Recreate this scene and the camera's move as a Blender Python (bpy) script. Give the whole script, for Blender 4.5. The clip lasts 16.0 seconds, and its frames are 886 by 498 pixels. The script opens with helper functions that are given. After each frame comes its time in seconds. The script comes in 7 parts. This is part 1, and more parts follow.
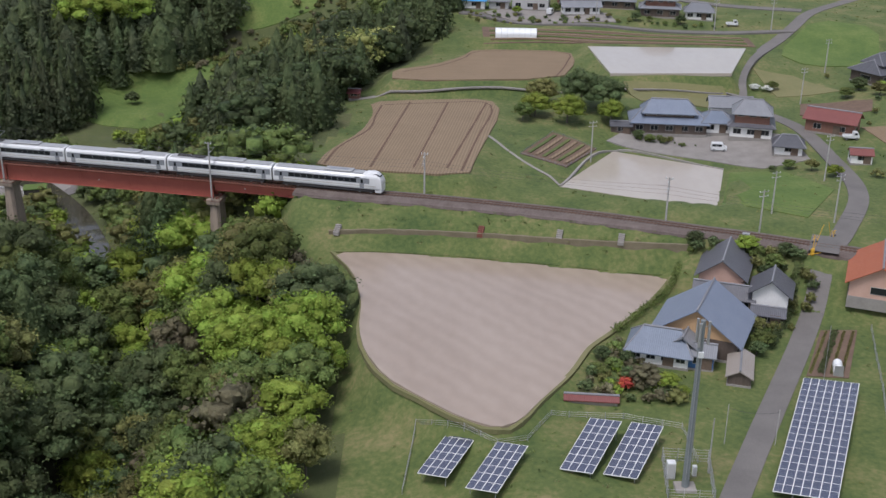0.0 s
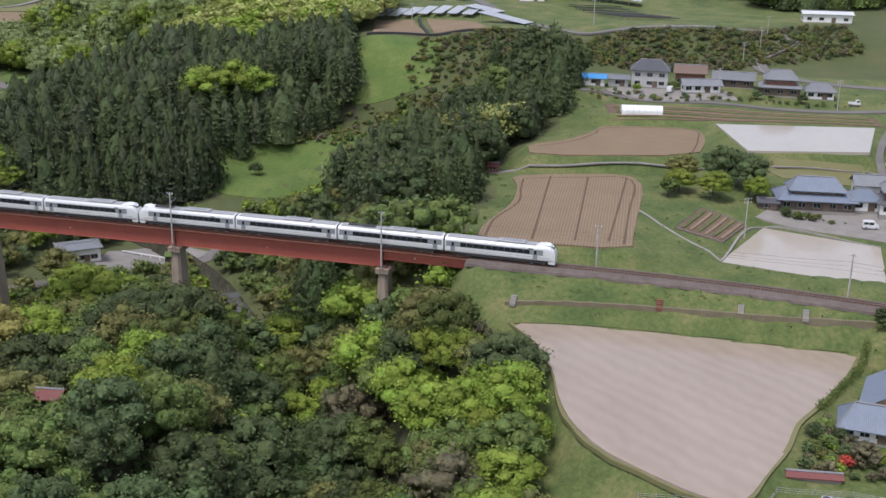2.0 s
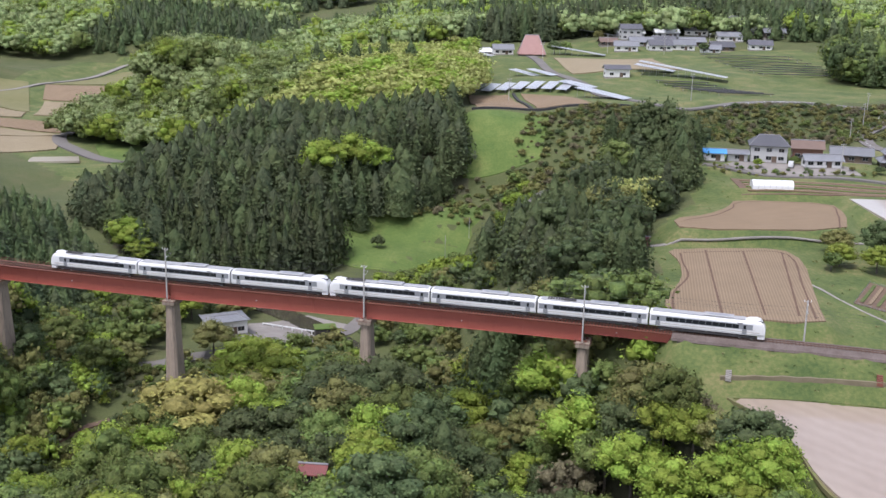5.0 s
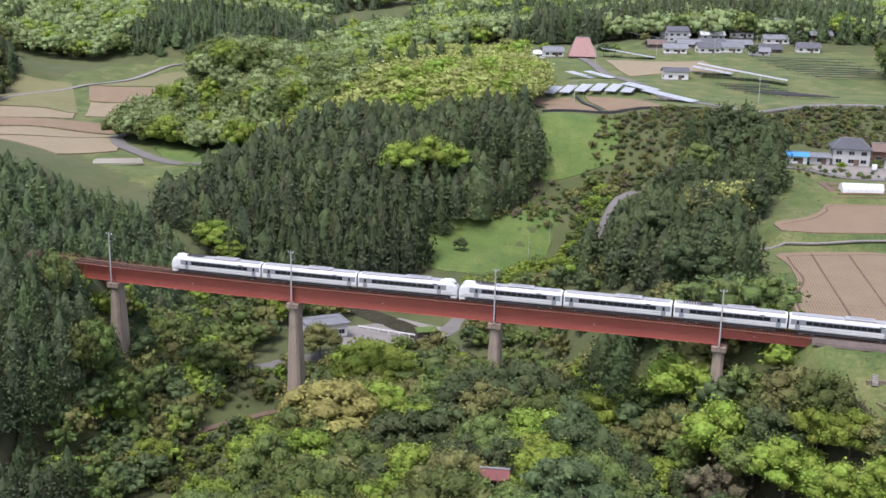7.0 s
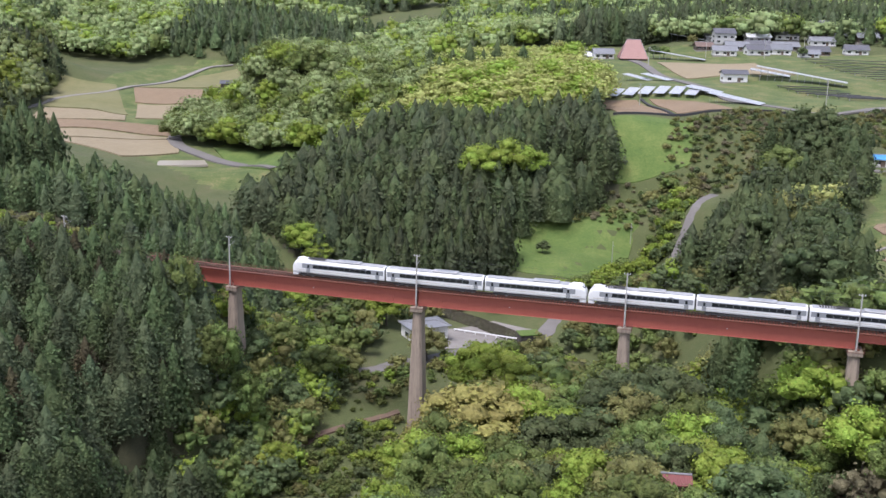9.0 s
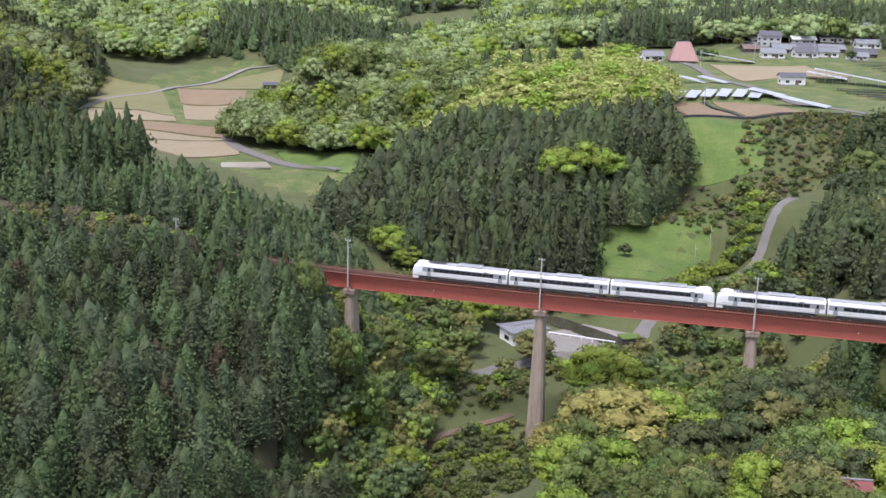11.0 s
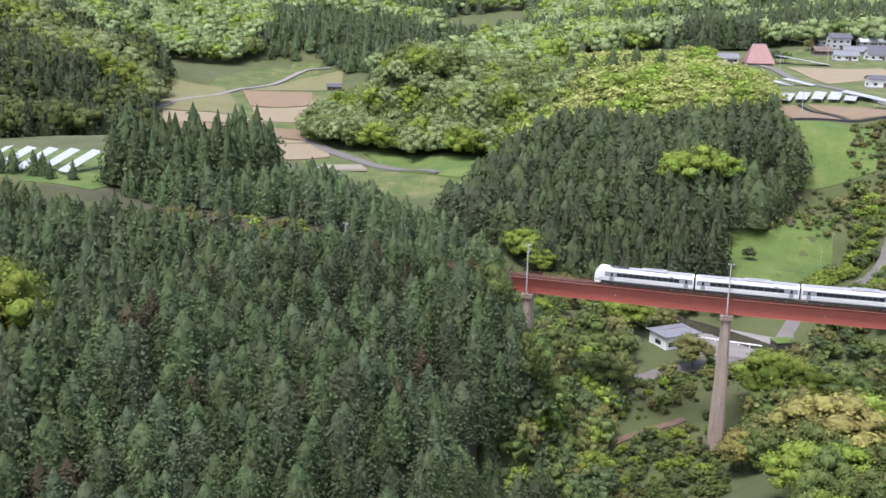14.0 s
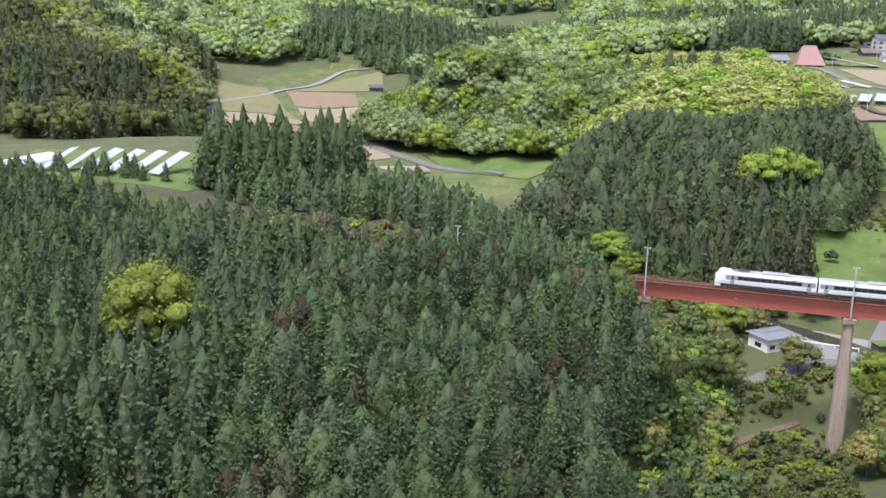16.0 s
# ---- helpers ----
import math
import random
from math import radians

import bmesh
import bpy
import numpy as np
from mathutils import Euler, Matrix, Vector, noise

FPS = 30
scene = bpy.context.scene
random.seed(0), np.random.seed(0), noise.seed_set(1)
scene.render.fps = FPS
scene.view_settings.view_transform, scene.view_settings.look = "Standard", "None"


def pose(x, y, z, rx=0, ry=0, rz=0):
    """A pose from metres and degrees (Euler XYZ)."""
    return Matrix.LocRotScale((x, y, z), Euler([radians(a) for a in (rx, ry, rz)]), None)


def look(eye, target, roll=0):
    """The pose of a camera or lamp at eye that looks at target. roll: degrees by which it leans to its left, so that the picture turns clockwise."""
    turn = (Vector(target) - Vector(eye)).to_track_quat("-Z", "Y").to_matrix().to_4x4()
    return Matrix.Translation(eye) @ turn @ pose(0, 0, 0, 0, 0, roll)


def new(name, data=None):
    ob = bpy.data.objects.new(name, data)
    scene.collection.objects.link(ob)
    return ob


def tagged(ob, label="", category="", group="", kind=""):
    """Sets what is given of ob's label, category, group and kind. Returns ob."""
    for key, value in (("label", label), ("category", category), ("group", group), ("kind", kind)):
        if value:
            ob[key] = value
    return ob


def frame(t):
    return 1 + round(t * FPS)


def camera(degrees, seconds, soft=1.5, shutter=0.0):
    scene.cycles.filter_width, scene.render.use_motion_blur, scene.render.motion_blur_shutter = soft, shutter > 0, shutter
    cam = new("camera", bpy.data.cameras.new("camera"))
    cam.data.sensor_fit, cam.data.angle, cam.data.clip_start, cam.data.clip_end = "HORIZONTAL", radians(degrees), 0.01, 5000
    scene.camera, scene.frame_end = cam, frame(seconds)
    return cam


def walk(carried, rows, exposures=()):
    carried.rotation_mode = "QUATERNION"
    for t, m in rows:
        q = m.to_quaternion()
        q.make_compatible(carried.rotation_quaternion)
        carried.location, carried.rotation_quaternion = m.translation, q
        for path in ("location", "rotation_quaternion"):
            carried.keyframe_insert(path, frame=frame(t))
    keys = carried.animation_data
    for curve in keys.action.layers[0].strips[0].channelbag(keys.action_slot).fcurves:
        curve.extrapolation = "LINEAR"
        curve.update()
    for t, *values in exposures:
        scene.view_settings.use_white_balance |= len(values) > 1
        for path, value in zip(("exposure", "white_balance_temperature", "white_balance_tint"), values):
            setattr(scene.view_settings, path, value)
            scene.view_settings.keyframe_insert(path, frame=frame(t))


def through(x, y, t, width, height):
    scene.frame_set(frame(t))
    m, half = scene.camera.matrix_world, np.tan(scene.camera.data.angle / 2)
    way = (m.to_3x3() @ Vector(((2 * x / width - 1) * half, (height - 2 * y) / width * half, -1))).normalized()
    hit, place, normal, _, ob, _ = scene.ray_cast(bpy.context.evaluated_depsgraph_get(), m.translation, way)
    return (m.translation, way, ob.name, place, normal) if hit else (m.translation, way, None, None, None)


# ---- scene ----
cam = camera(43.9, 16.0)
METRES, EYE, TILT, LEAN, TURN = 200.0, 70.0, -22.0, -0.7, 0.0
ROWS = [
    (0.0, 0.0, 0.0, 0.0, -0.0, 0.0, 0.0),
    (0.5, -0.029, -0.0011, -0.0019, 1.34, 0.84, -0.63),
    (1.0, -0.0589, -0.002, -0.0034, 1.69, 1.84, -0.85),
    (1.5, -0.0889, -0.0033, -0.0046, 1.9, 2.88, -1.01),
    (2.0, -0.1191, -0.0044, -0.0053, 2.0, 3.94, -1.1),
    (2.5, -0.1494, -0.0057, -0.0059, 2.0, 5.03, -1.15),
    (3.0, -0.1801, -0.0072, -0.0061, 2.0, 6.1, -1.2),
    (3.5, -0.2108, -0.0084, -0.0065, 2.01, 7.11, -1.23),
    (4.0, -0.2418, -0.0097, -0.0071, 2.01, 7.59, -1.26),
    (6.5, -0.4001, -0.0146, -0.008, 2.01, 7.73, -1.4),
    (7.0, -0.4314, -0.0158, -0.0082, 2.02, 7.75, -1.42),
    (7.5, -0.463, -0.0167, -0.0083, 2.01, 7.77, -1.47),
    (8.0, -0.4941, -0.0181, -0.0084, 2.04, 7.79, -1.44),
    (8.5, -0.5257, -0.0193, -0.0084, 2.06, 7.78, -1.46),
    (9.0, -0.5572, -0.0206, -0.0084, 2.07, 7.79, -1.49),
    (11.5, -0.7145, -0.0271, -0.0088, 2.06, 7.83, -1.61),
    (12.0, -0.7462, -0.0281, -0.0091, 2.07, 7.84, -1.61),
    (12.5, -0.7779, -0.0291, -0.0093, 2.08, 7.85, -1.62),
    (13.0, -0.8096, -0.0303, -0.0095, 2.08, 7.84, -1.63),
    (13.5, -0.8412, -0.0317, -0.0096, 2.09, 7.85, -1.64),
    (14.0, -0.8731, -0.0329, -0.0099, 2.08, 7.85, -1.66),
    (14.5, -0.9051, -0.0342, -0.0101, 2.08, 7.85, -1.68),
    (15.0, -0.9369, -0.0356, -0.0103, 2.1, 7.85, -1.69),
    (15.5, -0.9691, -0.037, -0.0103, 2.08, 7.85, -1.71),
    (16.0, -0.9991, -0.0381, -0.0105, 2.08, 7.85, -1.73),
]
walk(cam, [(t, pose(0, 0, EYE, TILT, LEAN, TURN) @ pose(METRES * x, METRES * y, METRES * z, 90 + pitch, roll, yaw)) for t, x, y, z, yaw, pitch, roll in ROWS],
     [(0, 0.28, 6200, 15), (1.5, 0.42, 6200, 15), (3.5, 0.72, 6200, 16), (7, 0.95, 6120, 19), (12.5, 1.14, 6100, 19), (16, 1.28, 6060, 18)])

# ---- light: a bright overcast day ----
world = bpy.data.worlds.new("sky")
scene.world = world
world.use_nodes = True
wn = world.node_tree
sky = wn.nodes.new("ShaderNodeTexSky")
sky.sky_type, sky.sun_disc, sky.sun_elevation, sky.sun_rotation = "NISHITA", False, radians(65), radians(200)
sky.dust_density, sky.air_density = 2.0, 1.0
cloud = wn.nodes.new("ShaderNodeHueSaturation")
cloud.inputs["Saturation"].default_value, cloud.inputs["Value"].default_value = 0.55, 1.05
wn.links.new(sky.outputs[0], cloud.inputs["Color"])
wn.links.new(cloud.outputs[0], wn.nodes["Background"].inputs[0])
wn.nodes["Background"].inputs[1].default_value = 0.13
sun = new("sun", bpy.data.lights.new("sun", "SUN"))
sun.data.energy, sun.data.angle, sun.data.color = 1.9, radians(16), (1.0, 0.98, 0.95)
sun.matrix_world = look((-30, -35, 100), (0, 0, 0))
VALLEY = [(0, 60, -4), (20, 110, -2.8), (45, 130, -2.2), (8, 145, -1.3), (70, 110, -2.5), (140, 120, -2), (38, 165, -1.5), (60, 190, 2.5),
          (110, 190, 3), (50, 225, 0.2), (75, 255, 3), (45, 262, 5.2), (-5, 240, 4.2), (20, 250, 3.5), (-22, 215, 3.5), (10, 280, 7.4),
          (60, 297, 9), (20, 318, 10), (45, 345, 12.5), (10, 340, 12.5), (120, 260, 6), (110, 350, 12), (200, 300, 10), (250, 150, 2)]
UPLAND = [(-40, 285, 2), (-35, 330, 2), (0, 372, 17), (-60, 398, 20), (-20, 405, 22), (40, 420, 23), (100, 440, 23), (-30, 470, 23.5), (20, 510, 26),
          (-40, 565, 26.5), (60, 600, 28.5), (120, 520, 26), (-50, 640, 29), (60, 720, 40), (250, 500, 40), (20, 645, 33), (60, 650, 34.5), (100, 655, 36)]
HOLLOW = [(-88, 322, -15.5), (-100, 300, -19), (-70, 350, -8), (-75, 305, -20), (-62, 322, -19), (-120, 270, -22.5), (-130, 252, -22), (-110, 235, -22),
          (-138, 213, -28.5), (-146, 202, -32), (-165, 180, -34), (-150, 228, -23), (-160, 262, -18), (-205, 380, -13), (-190, 330, -9)]
KNOLLS = [(-80, 138, -7), (-68, 160, -10), (-105, 165, -16), (-100, 110, -8), (-60, 100, -10), (-110, 60, -12), (-30, 130, -9), (-22, 165, -6), (-10, 100, -8),
          (-200, 160, -4), (-240, 160, 4), (-270, 130, 8), (-185, 140, -17), (-215, 120, -8), (-185, 230, 1), (-180, 205, -3), (-215, 225, 4), (-230, 275, 6),
          (-300, 300, 11), (-340, 250, 11), (-280, 200, 8), (-250, 330, 8), (-300, 360, 8), (-260, 60, -6)]
FARLAND = [(-330, 560, -6), (-345, 600, -4), (-250, 508, -12), (-215, 435, -10), (-297, 577, -9), (-295, 660, -3), (-250, 600, -6), (-360, 690, 3), (-340, 480, -8), (-400, 560, 14), (-390, 660, 14),
           (-430, 470, 18), (-205, 512, 23), (-215, 456, -8), (-186, 440, -5), (-240, 480, -8), (-170, 472, 11), (-120, 490, 18), (-110, 360, 3), (-130, 400, 6), (-160, 370, -3), (-80, 380, 10), (-80, 470, 20),
           (-220, 700, 6), (-300, 800, 20), (-190, 800, 22), (-60, 800, 28), (-100, 590, 19), (100, 820, 38), (-500, 750, 24)]
STREAM = [(-135, 300), (-112, 282), (-92, 258), (-78, 232), (-62, 200), (-52, 172), (-47, 140), (-50, 100), (-60, 40)]
TRACK = [(-330, 290), (-260, 256.5), (-201, 233.5), (-179, 226), (-160, 220.3), (-126, 212), (-95, 205.5), (-65, 199), (-30, 191), (-19, 188.2), (2, 184), (24, 178.3),
         (44, 171.3), (61, 165), (130, 136), (260, 75)]
LOW_PADDY = [(-18.1, 174.6), (-7.3, 174.4), (11.9, 171.2), (30.4, 166.9), (38.6, 165.3), (33, 155.2), (25.3, 144.2), (21.8, 139.6), (18.2, 131.9), (13.8, 125), (10.5, 119.3),
             (7.6, 117.6), (3.4, 119.8), (-2.4, 125.4), (-7, 130.6), (-10.2, 137.9), (-11.5, 145.1), (-11.7, 155), (-13.9, 166.1)]
MID_PADDY = [(38, 230.6), (59.3, 218.6), (52.3, 193.6), (23.9, 206.3)]
PLOUGHED = [(-16.5, 255.9), (-6, 258.5), (12.1, 260.4), (14.5, 248.8), (7.4, 212.3), (5.7, 200.4), (-24.5, 205.3), (-22.9, 215.1), (-16.8, 230.7), (-15, 245.5)]
UPPER_FIELD = [(-12, 276), (-2, 282), (5.6, 292.3), (9.5, 302.7), (35.9, 301.5), (35.7, 286.8), (30.1, 268.4), (-11.7, 264.5)]
UPPER_PADDY = [(40.4, 300), (83.7, 299.6), (72.3, 268.9), (42, 267.3)]
PADS = [(LOW_PADDY, -1.2, 2.5), (MID_PADDY, 0.3, 3.0), (PLOUGHED, 4.2, 5.0), (UPPER_FIELD, 7.5, 5.0), (UPPER_PADDY, 9.2, 4.0)]


def spline(pts, step=2.0):
    """A smooth line through points of the plan, sampled every step metres."""
    p = np.array([pts[0], *pts, pts[-1]], float)
    p[0], p[-1] = 2 * p[1] - p[2], 2 * p[-2] - p[-3]
    out = []
    for i in range(1, len(p) - 2):
        n = max(2, int(np.linalg.norm(p[i + 1] - p[i]) / step))
        for k in range(n):
            t = k / n
            out.append(0.5 * (2 * p[i] + (p[i + 1] - p[i - 1]) * t + (2 * p[i - 1] - 5 * p[i] + 4 * p[i + 1] - p[i + 2]) * t * t
                              + (3 * p[i] - p[i - 1] - 3 * p[i + 1] + p[i + 2]) * t ** 3))
    return np.array(out + [p[-2]])


def to_line(x, y, line):
    """Distance of each place to a line of the plan, and the index of the line's nearest sample."""
    best, index = np.full(x.shape, 1e9), np.zeros(x.shape, int)
    for i, q in enumerate(line):
        d = np.hypot(x - q[0], y - q[1])
        near = d < best
        best[near], index[near] = d[near], i
    return best, index


def smooth(a, b, v):
    t = np.clip((v - a) / (b - a), 0, 1)
    return t * t * (3 - 2 * t)


def inside(x, y, poly):
    """How far each place lies inside (plus) or outside (minus) of a plan outline."""
    d, odd = np.full(x.shape, 1e9), np.zeros(x.shape, bool)
    for (ax, ay), (bx, by) in zip(poly, poly[1:] + poly[:1]):
        ex, ey = bx - ax, by - ay
        t = np.clip(((x - ax) * ex + (y - ay) * ey) / (ex * ex + ey * ey + 1e-9), 0, 1)
        d = np.minimum(d, np.hypot(x - ax - t * ex, y - ay - t * ey))
        odd ^= ((ay > y) != (by > y)) & (x < ex * (y - ay) / (ey + 1e-12) + ax)
    return np.where(odd, d, -d)


TRACK_LINE, STREAM_LINE = spline(TRACK, 4.0), spline(STREAM, 5.0)


def rail_height(x):
    return 5.6 - 0.006 * np.maximum(np.asarray(x, float) + 40, 0) + 0.004 * np.maximum(-120 - np.asarray(x, float), 0)


def ground(x, y, pads=True):
    """The land's height at places of the plan (arrays)."""
    x, y = np.atleast_1d(np.asarray(x, float)), np.atleast_1d(np.asarray(y, float))
    top, low = np.zeros(x.shape), np.zeros(x.shape)
    for px, py, pz in VALLEY + UPLAND + HOLLOW + KNOLLS + FARLAND:
        w = 1 / ((x - px) ** 2 + (y - py) ** 2 + 60) ** 2
        top, low = top + w * pz, low + w
    z = top / low
    far = np.maximum(0, y - 760 + 0.12 * np.abs(x + 150))
    z = z + 0.00042 * far ** 2 * (far < 600) + (far >= 600) * (151 + 0.1 * (far - 600)) + 26 * smooth(-380, -640, x) * smooth(250, 500, y) + 30 * smooth(200, 480, x)
    z = z + 7 * smooth(700, 900, y) * np.sin(x / 63 + y / 170) * np.cos(y / 88)
    d, i = to_line(x, y, STREAM_LINE)
    bed = np.interp(np.arange(len(STREAM_LINE)), [0, len(STREAM_LINE) * 0.5, len(STREAM_LINE)], [-24.5, -26, -36])[i]
    z = np.where(d < 26, np.minimum(z, bed + (z - bed) * smooth(3, 26, d)), z)
    d, i = to_line(x, y, TRACK_LINE)
    rail = rail_height(TRACK_LINE[i, 0])
    on_bank = smooth(-31, -25, x) + smooth(-170, -180, x)
    lift = np.clip(rail - 0.75 - np.maximum(0, d - 3.2) * 0.62, -60, 60)
    z = np.where((on_bank > 0) & (d < 40), np.where(d < 3.4, z + (rail - 0.75 - z) * np.minimum(1, on_bank), np.maximum(z, z + (np.maximum(lift, z) - z) * np.minimum(1, on_bank))), z)
    if pads:
        for poly, level, soft in PADS:
            xs, ys = [p[0] for p in poly], [p[1] for p in poly]
            near = (x > min(xs) - soft) & (x < max(xs) + soft) & (y > min(ys) - soft) & (y < max(ys) + soft)
            if near.any():
                w = smooth(-soft, 0.5, inside(x[near], y[near], poly))
                z[near] += (level - 0.25 - z[near]) * w
    return z


# ---- helpers ----
def mesh_of(name, verts, faces, mats=(), ids=None, shade=False):
    me = bpy.data.meshes.new(name)
    me.from_pydata([tuple(v) for v in verts], [], [tuple(f) for f in faces])
    for m in mats:
        me.materials.append(m)
    if ids is not None:
        me.polygons.foreach_set("material_index", np.asarray(ids, dtype=np.int32))
    if shade:
        me.polygons.foreach_set("use_smooth", np.ones(len(me.polygons), dtype=bool))
    me.update()
    return me


def part(name, bm, material, parent=None, label=""):
    """Links a bmesh as one mesh object under a thing or a part."""
    me = bpy.data.meshes.new(name)
    bmesh.ops.recalc_face_normals(bm, faces=bm.faces)
    bm.to_mesh(me)
    bm.free()
    me.materials.append(material)
    ob = new(name, me)
    ob.parent = parent
    return tagged(ob, label)


def empty(name, m, label, category, group="", kind=""):
    ob = new(name)
    ob.matrix_world = m
    ob.empty_display_size = 0.3
    return tagged(ob, label, category, group, kind)


def box(bm, x0, x1, y0, y1, z0, z1, bevel=0.0):
    """Adds a box, with its edges broken where bevel is given."""
    r = bmesh.ops.create_cube(bm, size=1, matrix=Matrix.Translation(((x0 + x1) / 2, (y0 + y1) / 2, (z0 + z1) / 2)) @ Matrix.Diagonal((x1 - x0, y1 - y0, z1 - z0, 1)))
    if bevel:
        es = list({e for v in r["verts"] for e in v.link_edges})
        bmesh.ops.bevel(bm, geom=es, offset=bevel, segments=1, affect="EDGES")
    return bm


def boxed(*args, bevel=0.0):
    return box(bmesh.new(), *args, bevel=bevel)


def rod(bm, a, b, r0, r1=None, sides=8):
    """Adds a tapered round bar from a to b."""
    a, b = Vector(a), Vector(b)
    d = b - a
    m = Matrix.Translation((a + b) / 2) @ d.to_track_quat("Z", "Y").to_matrix().to_4x4()
    bmesh.ops.create_cone(bm, cap_ends=True, segments=sides, radius1=r0, radius2=r0 if r1 is None else r1, depth=d.length, matrix=m)
    return bm


def prism(bm, outline, y0, y1):
    """Adds an outline of (x, z) drawn out from y0 to y1."""
    a = [bm.verts.new((x, y0, z)) for x, z in outline]
    b = [bm.verts.new((x, y1, z)) for x, z in outline]
    bm.faces.new(a)
    bm.faces.new(b[::-1])
    n = len(a)
    for i in range(n):
        bm.faces.new((a[i], b[i], b[(i + 1) % n], a[(i + 1) % n]))
    return bm


def height(x, y):
    return float(ground([x], [y])[0])


# ---- materials ----
def nodes_of(name):
    m = bpy.data.materials.new(name)
    m.use_nodes = True
    return m, m.node_tree.nodes, m.node_tree.links, m.node_tree.nodes["Principled BSDF"]


def paint(name, a, b=None, rough=0.7, scale=1.0, metal=0.0, bump=0.1, fine=12.0, c=None, spread=0.5, vary=0.0, island=0.0, stretch=(1, 1, 1), spec=0.5, through=0.0):
    """A surface of two (or three) tones mixed by noise at two sizes, with a fine relief."""
    m, n, l, p = nodes_of(name)
    co, mp = n.new("ShaderNodeTexCoord"), n.new("ShaderNodeMapping")
    mp.inputs["Scale"].default_value = stretch
    l.new(co.outputs["Object"], mp.inputs[0])
    big, small = n.new("ShaderNodeTexNoise"), n.new("ShaderNodeTexNoise")
    for t, s, d in ((big, scale, 4), (small, scale * fine, 6)):
        t.inputs["Scale"].default_value, t.inputs["Detail"].default_value, t.inputs["Roughness"].default_value = s, d, 0.62
        l.new(mp.outputs[0], t.inputs["Vector"])
    ramp = n.new("ShaderNodeValToRGB")
    ramp.color_ramp.elements[0].position, ramp.color_ramp.elements[1].position = 0.5 - spread * 0.4, 0.5 + spread * 0.4
    ramp.color_ramp.elements[0].color, ramp.color_ramp.elements[1].color = (*a, 1), (*(b or a), 1)
    if c:
        ramp.color_ramp.elements.new(0.5).color = (*c, 1)
    mix = n.new("ShaderNodeMath")
    mix.operation = "MULTIPLY_ADD"
    mix.inputs[1].default_value = 0.42
    half = n.new("ShaderNodeMath")
    half.operation = "MULTIPLY"
    half.inputs[1].default_value = 0.58
    l.new(big.outputs[0], half.inputs[0])
    l.new(small.outputs[0], mix.inputs[0])
    l.new(half.outputs[0], mix.inputs[2])
    l.new(mix.outputs[0], ramp.inputs[0])
    last = ramp.outputs[0]
    for amount, source in ((vary, "object"), (island, "island")):
        if amount:
            src = n.new("ShaderNodeObjectInfo").outputs["Random"] if source == "object" else n.new("ShaderNodeNewGeometry").outputs["Random Per Island"]
            hsv, rng, rng2 = n.new("ShaderNodeHueSaturation"), n.new("ShaderNodeMapRange"), n.new("ShaderNodeMapRange")
            rng.inputs[3].default_value, rng.inputs[4].default_value = 1 - amount, 1 + amount
            rng2.inputs[3].default_value, rng2.inputs[4].default_value = 0.5 - amount * 0.06, 0.5 + amount * 0.06
            l.new(src, rng.inputs[0])
            l.new(src, rng2.inputs[0])
            l.new(rng.outputs[0], hsv.inputs["Value"])
            l.new(rng2.outputs[0], hsv.inputs["Hue"])
            l.new(last, hsv.inputs["Color"])
            last = hsv.outputs[0]
    l.new(last, p.inputs["Base Color"])
    p.inputs["Roughness"].default_value, p.inputs["Metallic"].default_value, p.inputs["Specular IOR Level"].default_value = rough, metal, spec
    if bump:
        bp = n.new("ShaderNodeBump")
        bp.inputs["Strength"].default_value, bp.inputs["Distance"].default_value = min(1, bump * 2), bump
        l.new(small.outputs[0], bp.inputs["Height"])
        l.new(bp.outputs[0], p.inputs["Normal"])
    if through:
        tr, mx = n.new("ShaderNodeBsdfTranslucent"), n.new("ShaderNodeMixShader")
        mx.inputs[0].default_value = through
        l.new(last, tr.inputs[0])
        l.new(p.outputs[0], mx.inputs[1])
        l.new(tr.outputs[0], mx.inputs[2])
        l.new(mx.outputs[0], n["Material Output"].inputs[0])
    return m


def rows_paint(name, a, b, angle, pitch, rough=0.95, depth=0.06, noise_scale=0.12, c=None):
    """Tilled soil: rows at an angle of the plan, with patches of drier and damper earth."""
    m = paint(name, a, b, rough=rough, scale=noise_scale, fine=30, bump=0.02, spread=0.7, c=c)
    n, l, p = m.node_tree.nodes, m.node_tree.links, m.node_tree.nodes["Principled BSDF"]
    co, mp, wv, bp = n.new("ShaderNodeTexCoord"), n.new("ShaderNodeMapping"), n.new("ShaderNodeTexWave"), n.new("ShaderNodeBump")
    mp.inputs["Rotation"].default_value = (0, 0, radians(angle))
    wv.inputs["Scale"].default_value, wv.inputs["Distortion"].default_value, wv.inputs["Detail"].default_value = 0.314 / pitch, 0.7, 2
    wv.inputs["Detail Scale"].default_value = 2.0
    bp.inputs["Strength"].default_value, bp.inputs["Distance"].default_value = 0.8, depth
    l.new(co.outputs["Object"], mp.inputs[0])
    l.new(mp.outputs[0], wv.inputs["Vector"])
    l.new(wv.outputs["Fac"], bp.inputs["Height"])
    l.new(bp.outputs[0], p.inputs["Normal"])
    base = p.inputs["Base Color"].links[0].from_socket
    mixer = n.new("ShaderNodeMixRGB")
    mixer.blend_type = "MULTIPLY"
    mixer.inputs[0].default_value = 0.28
    l.new(base, mixer.inputs[1])
    l.new(wv.outputs["Color"], mixer.inputs[2])
    l.new(mixer.outputs[0], p.inputs["Base Color"])
    return m


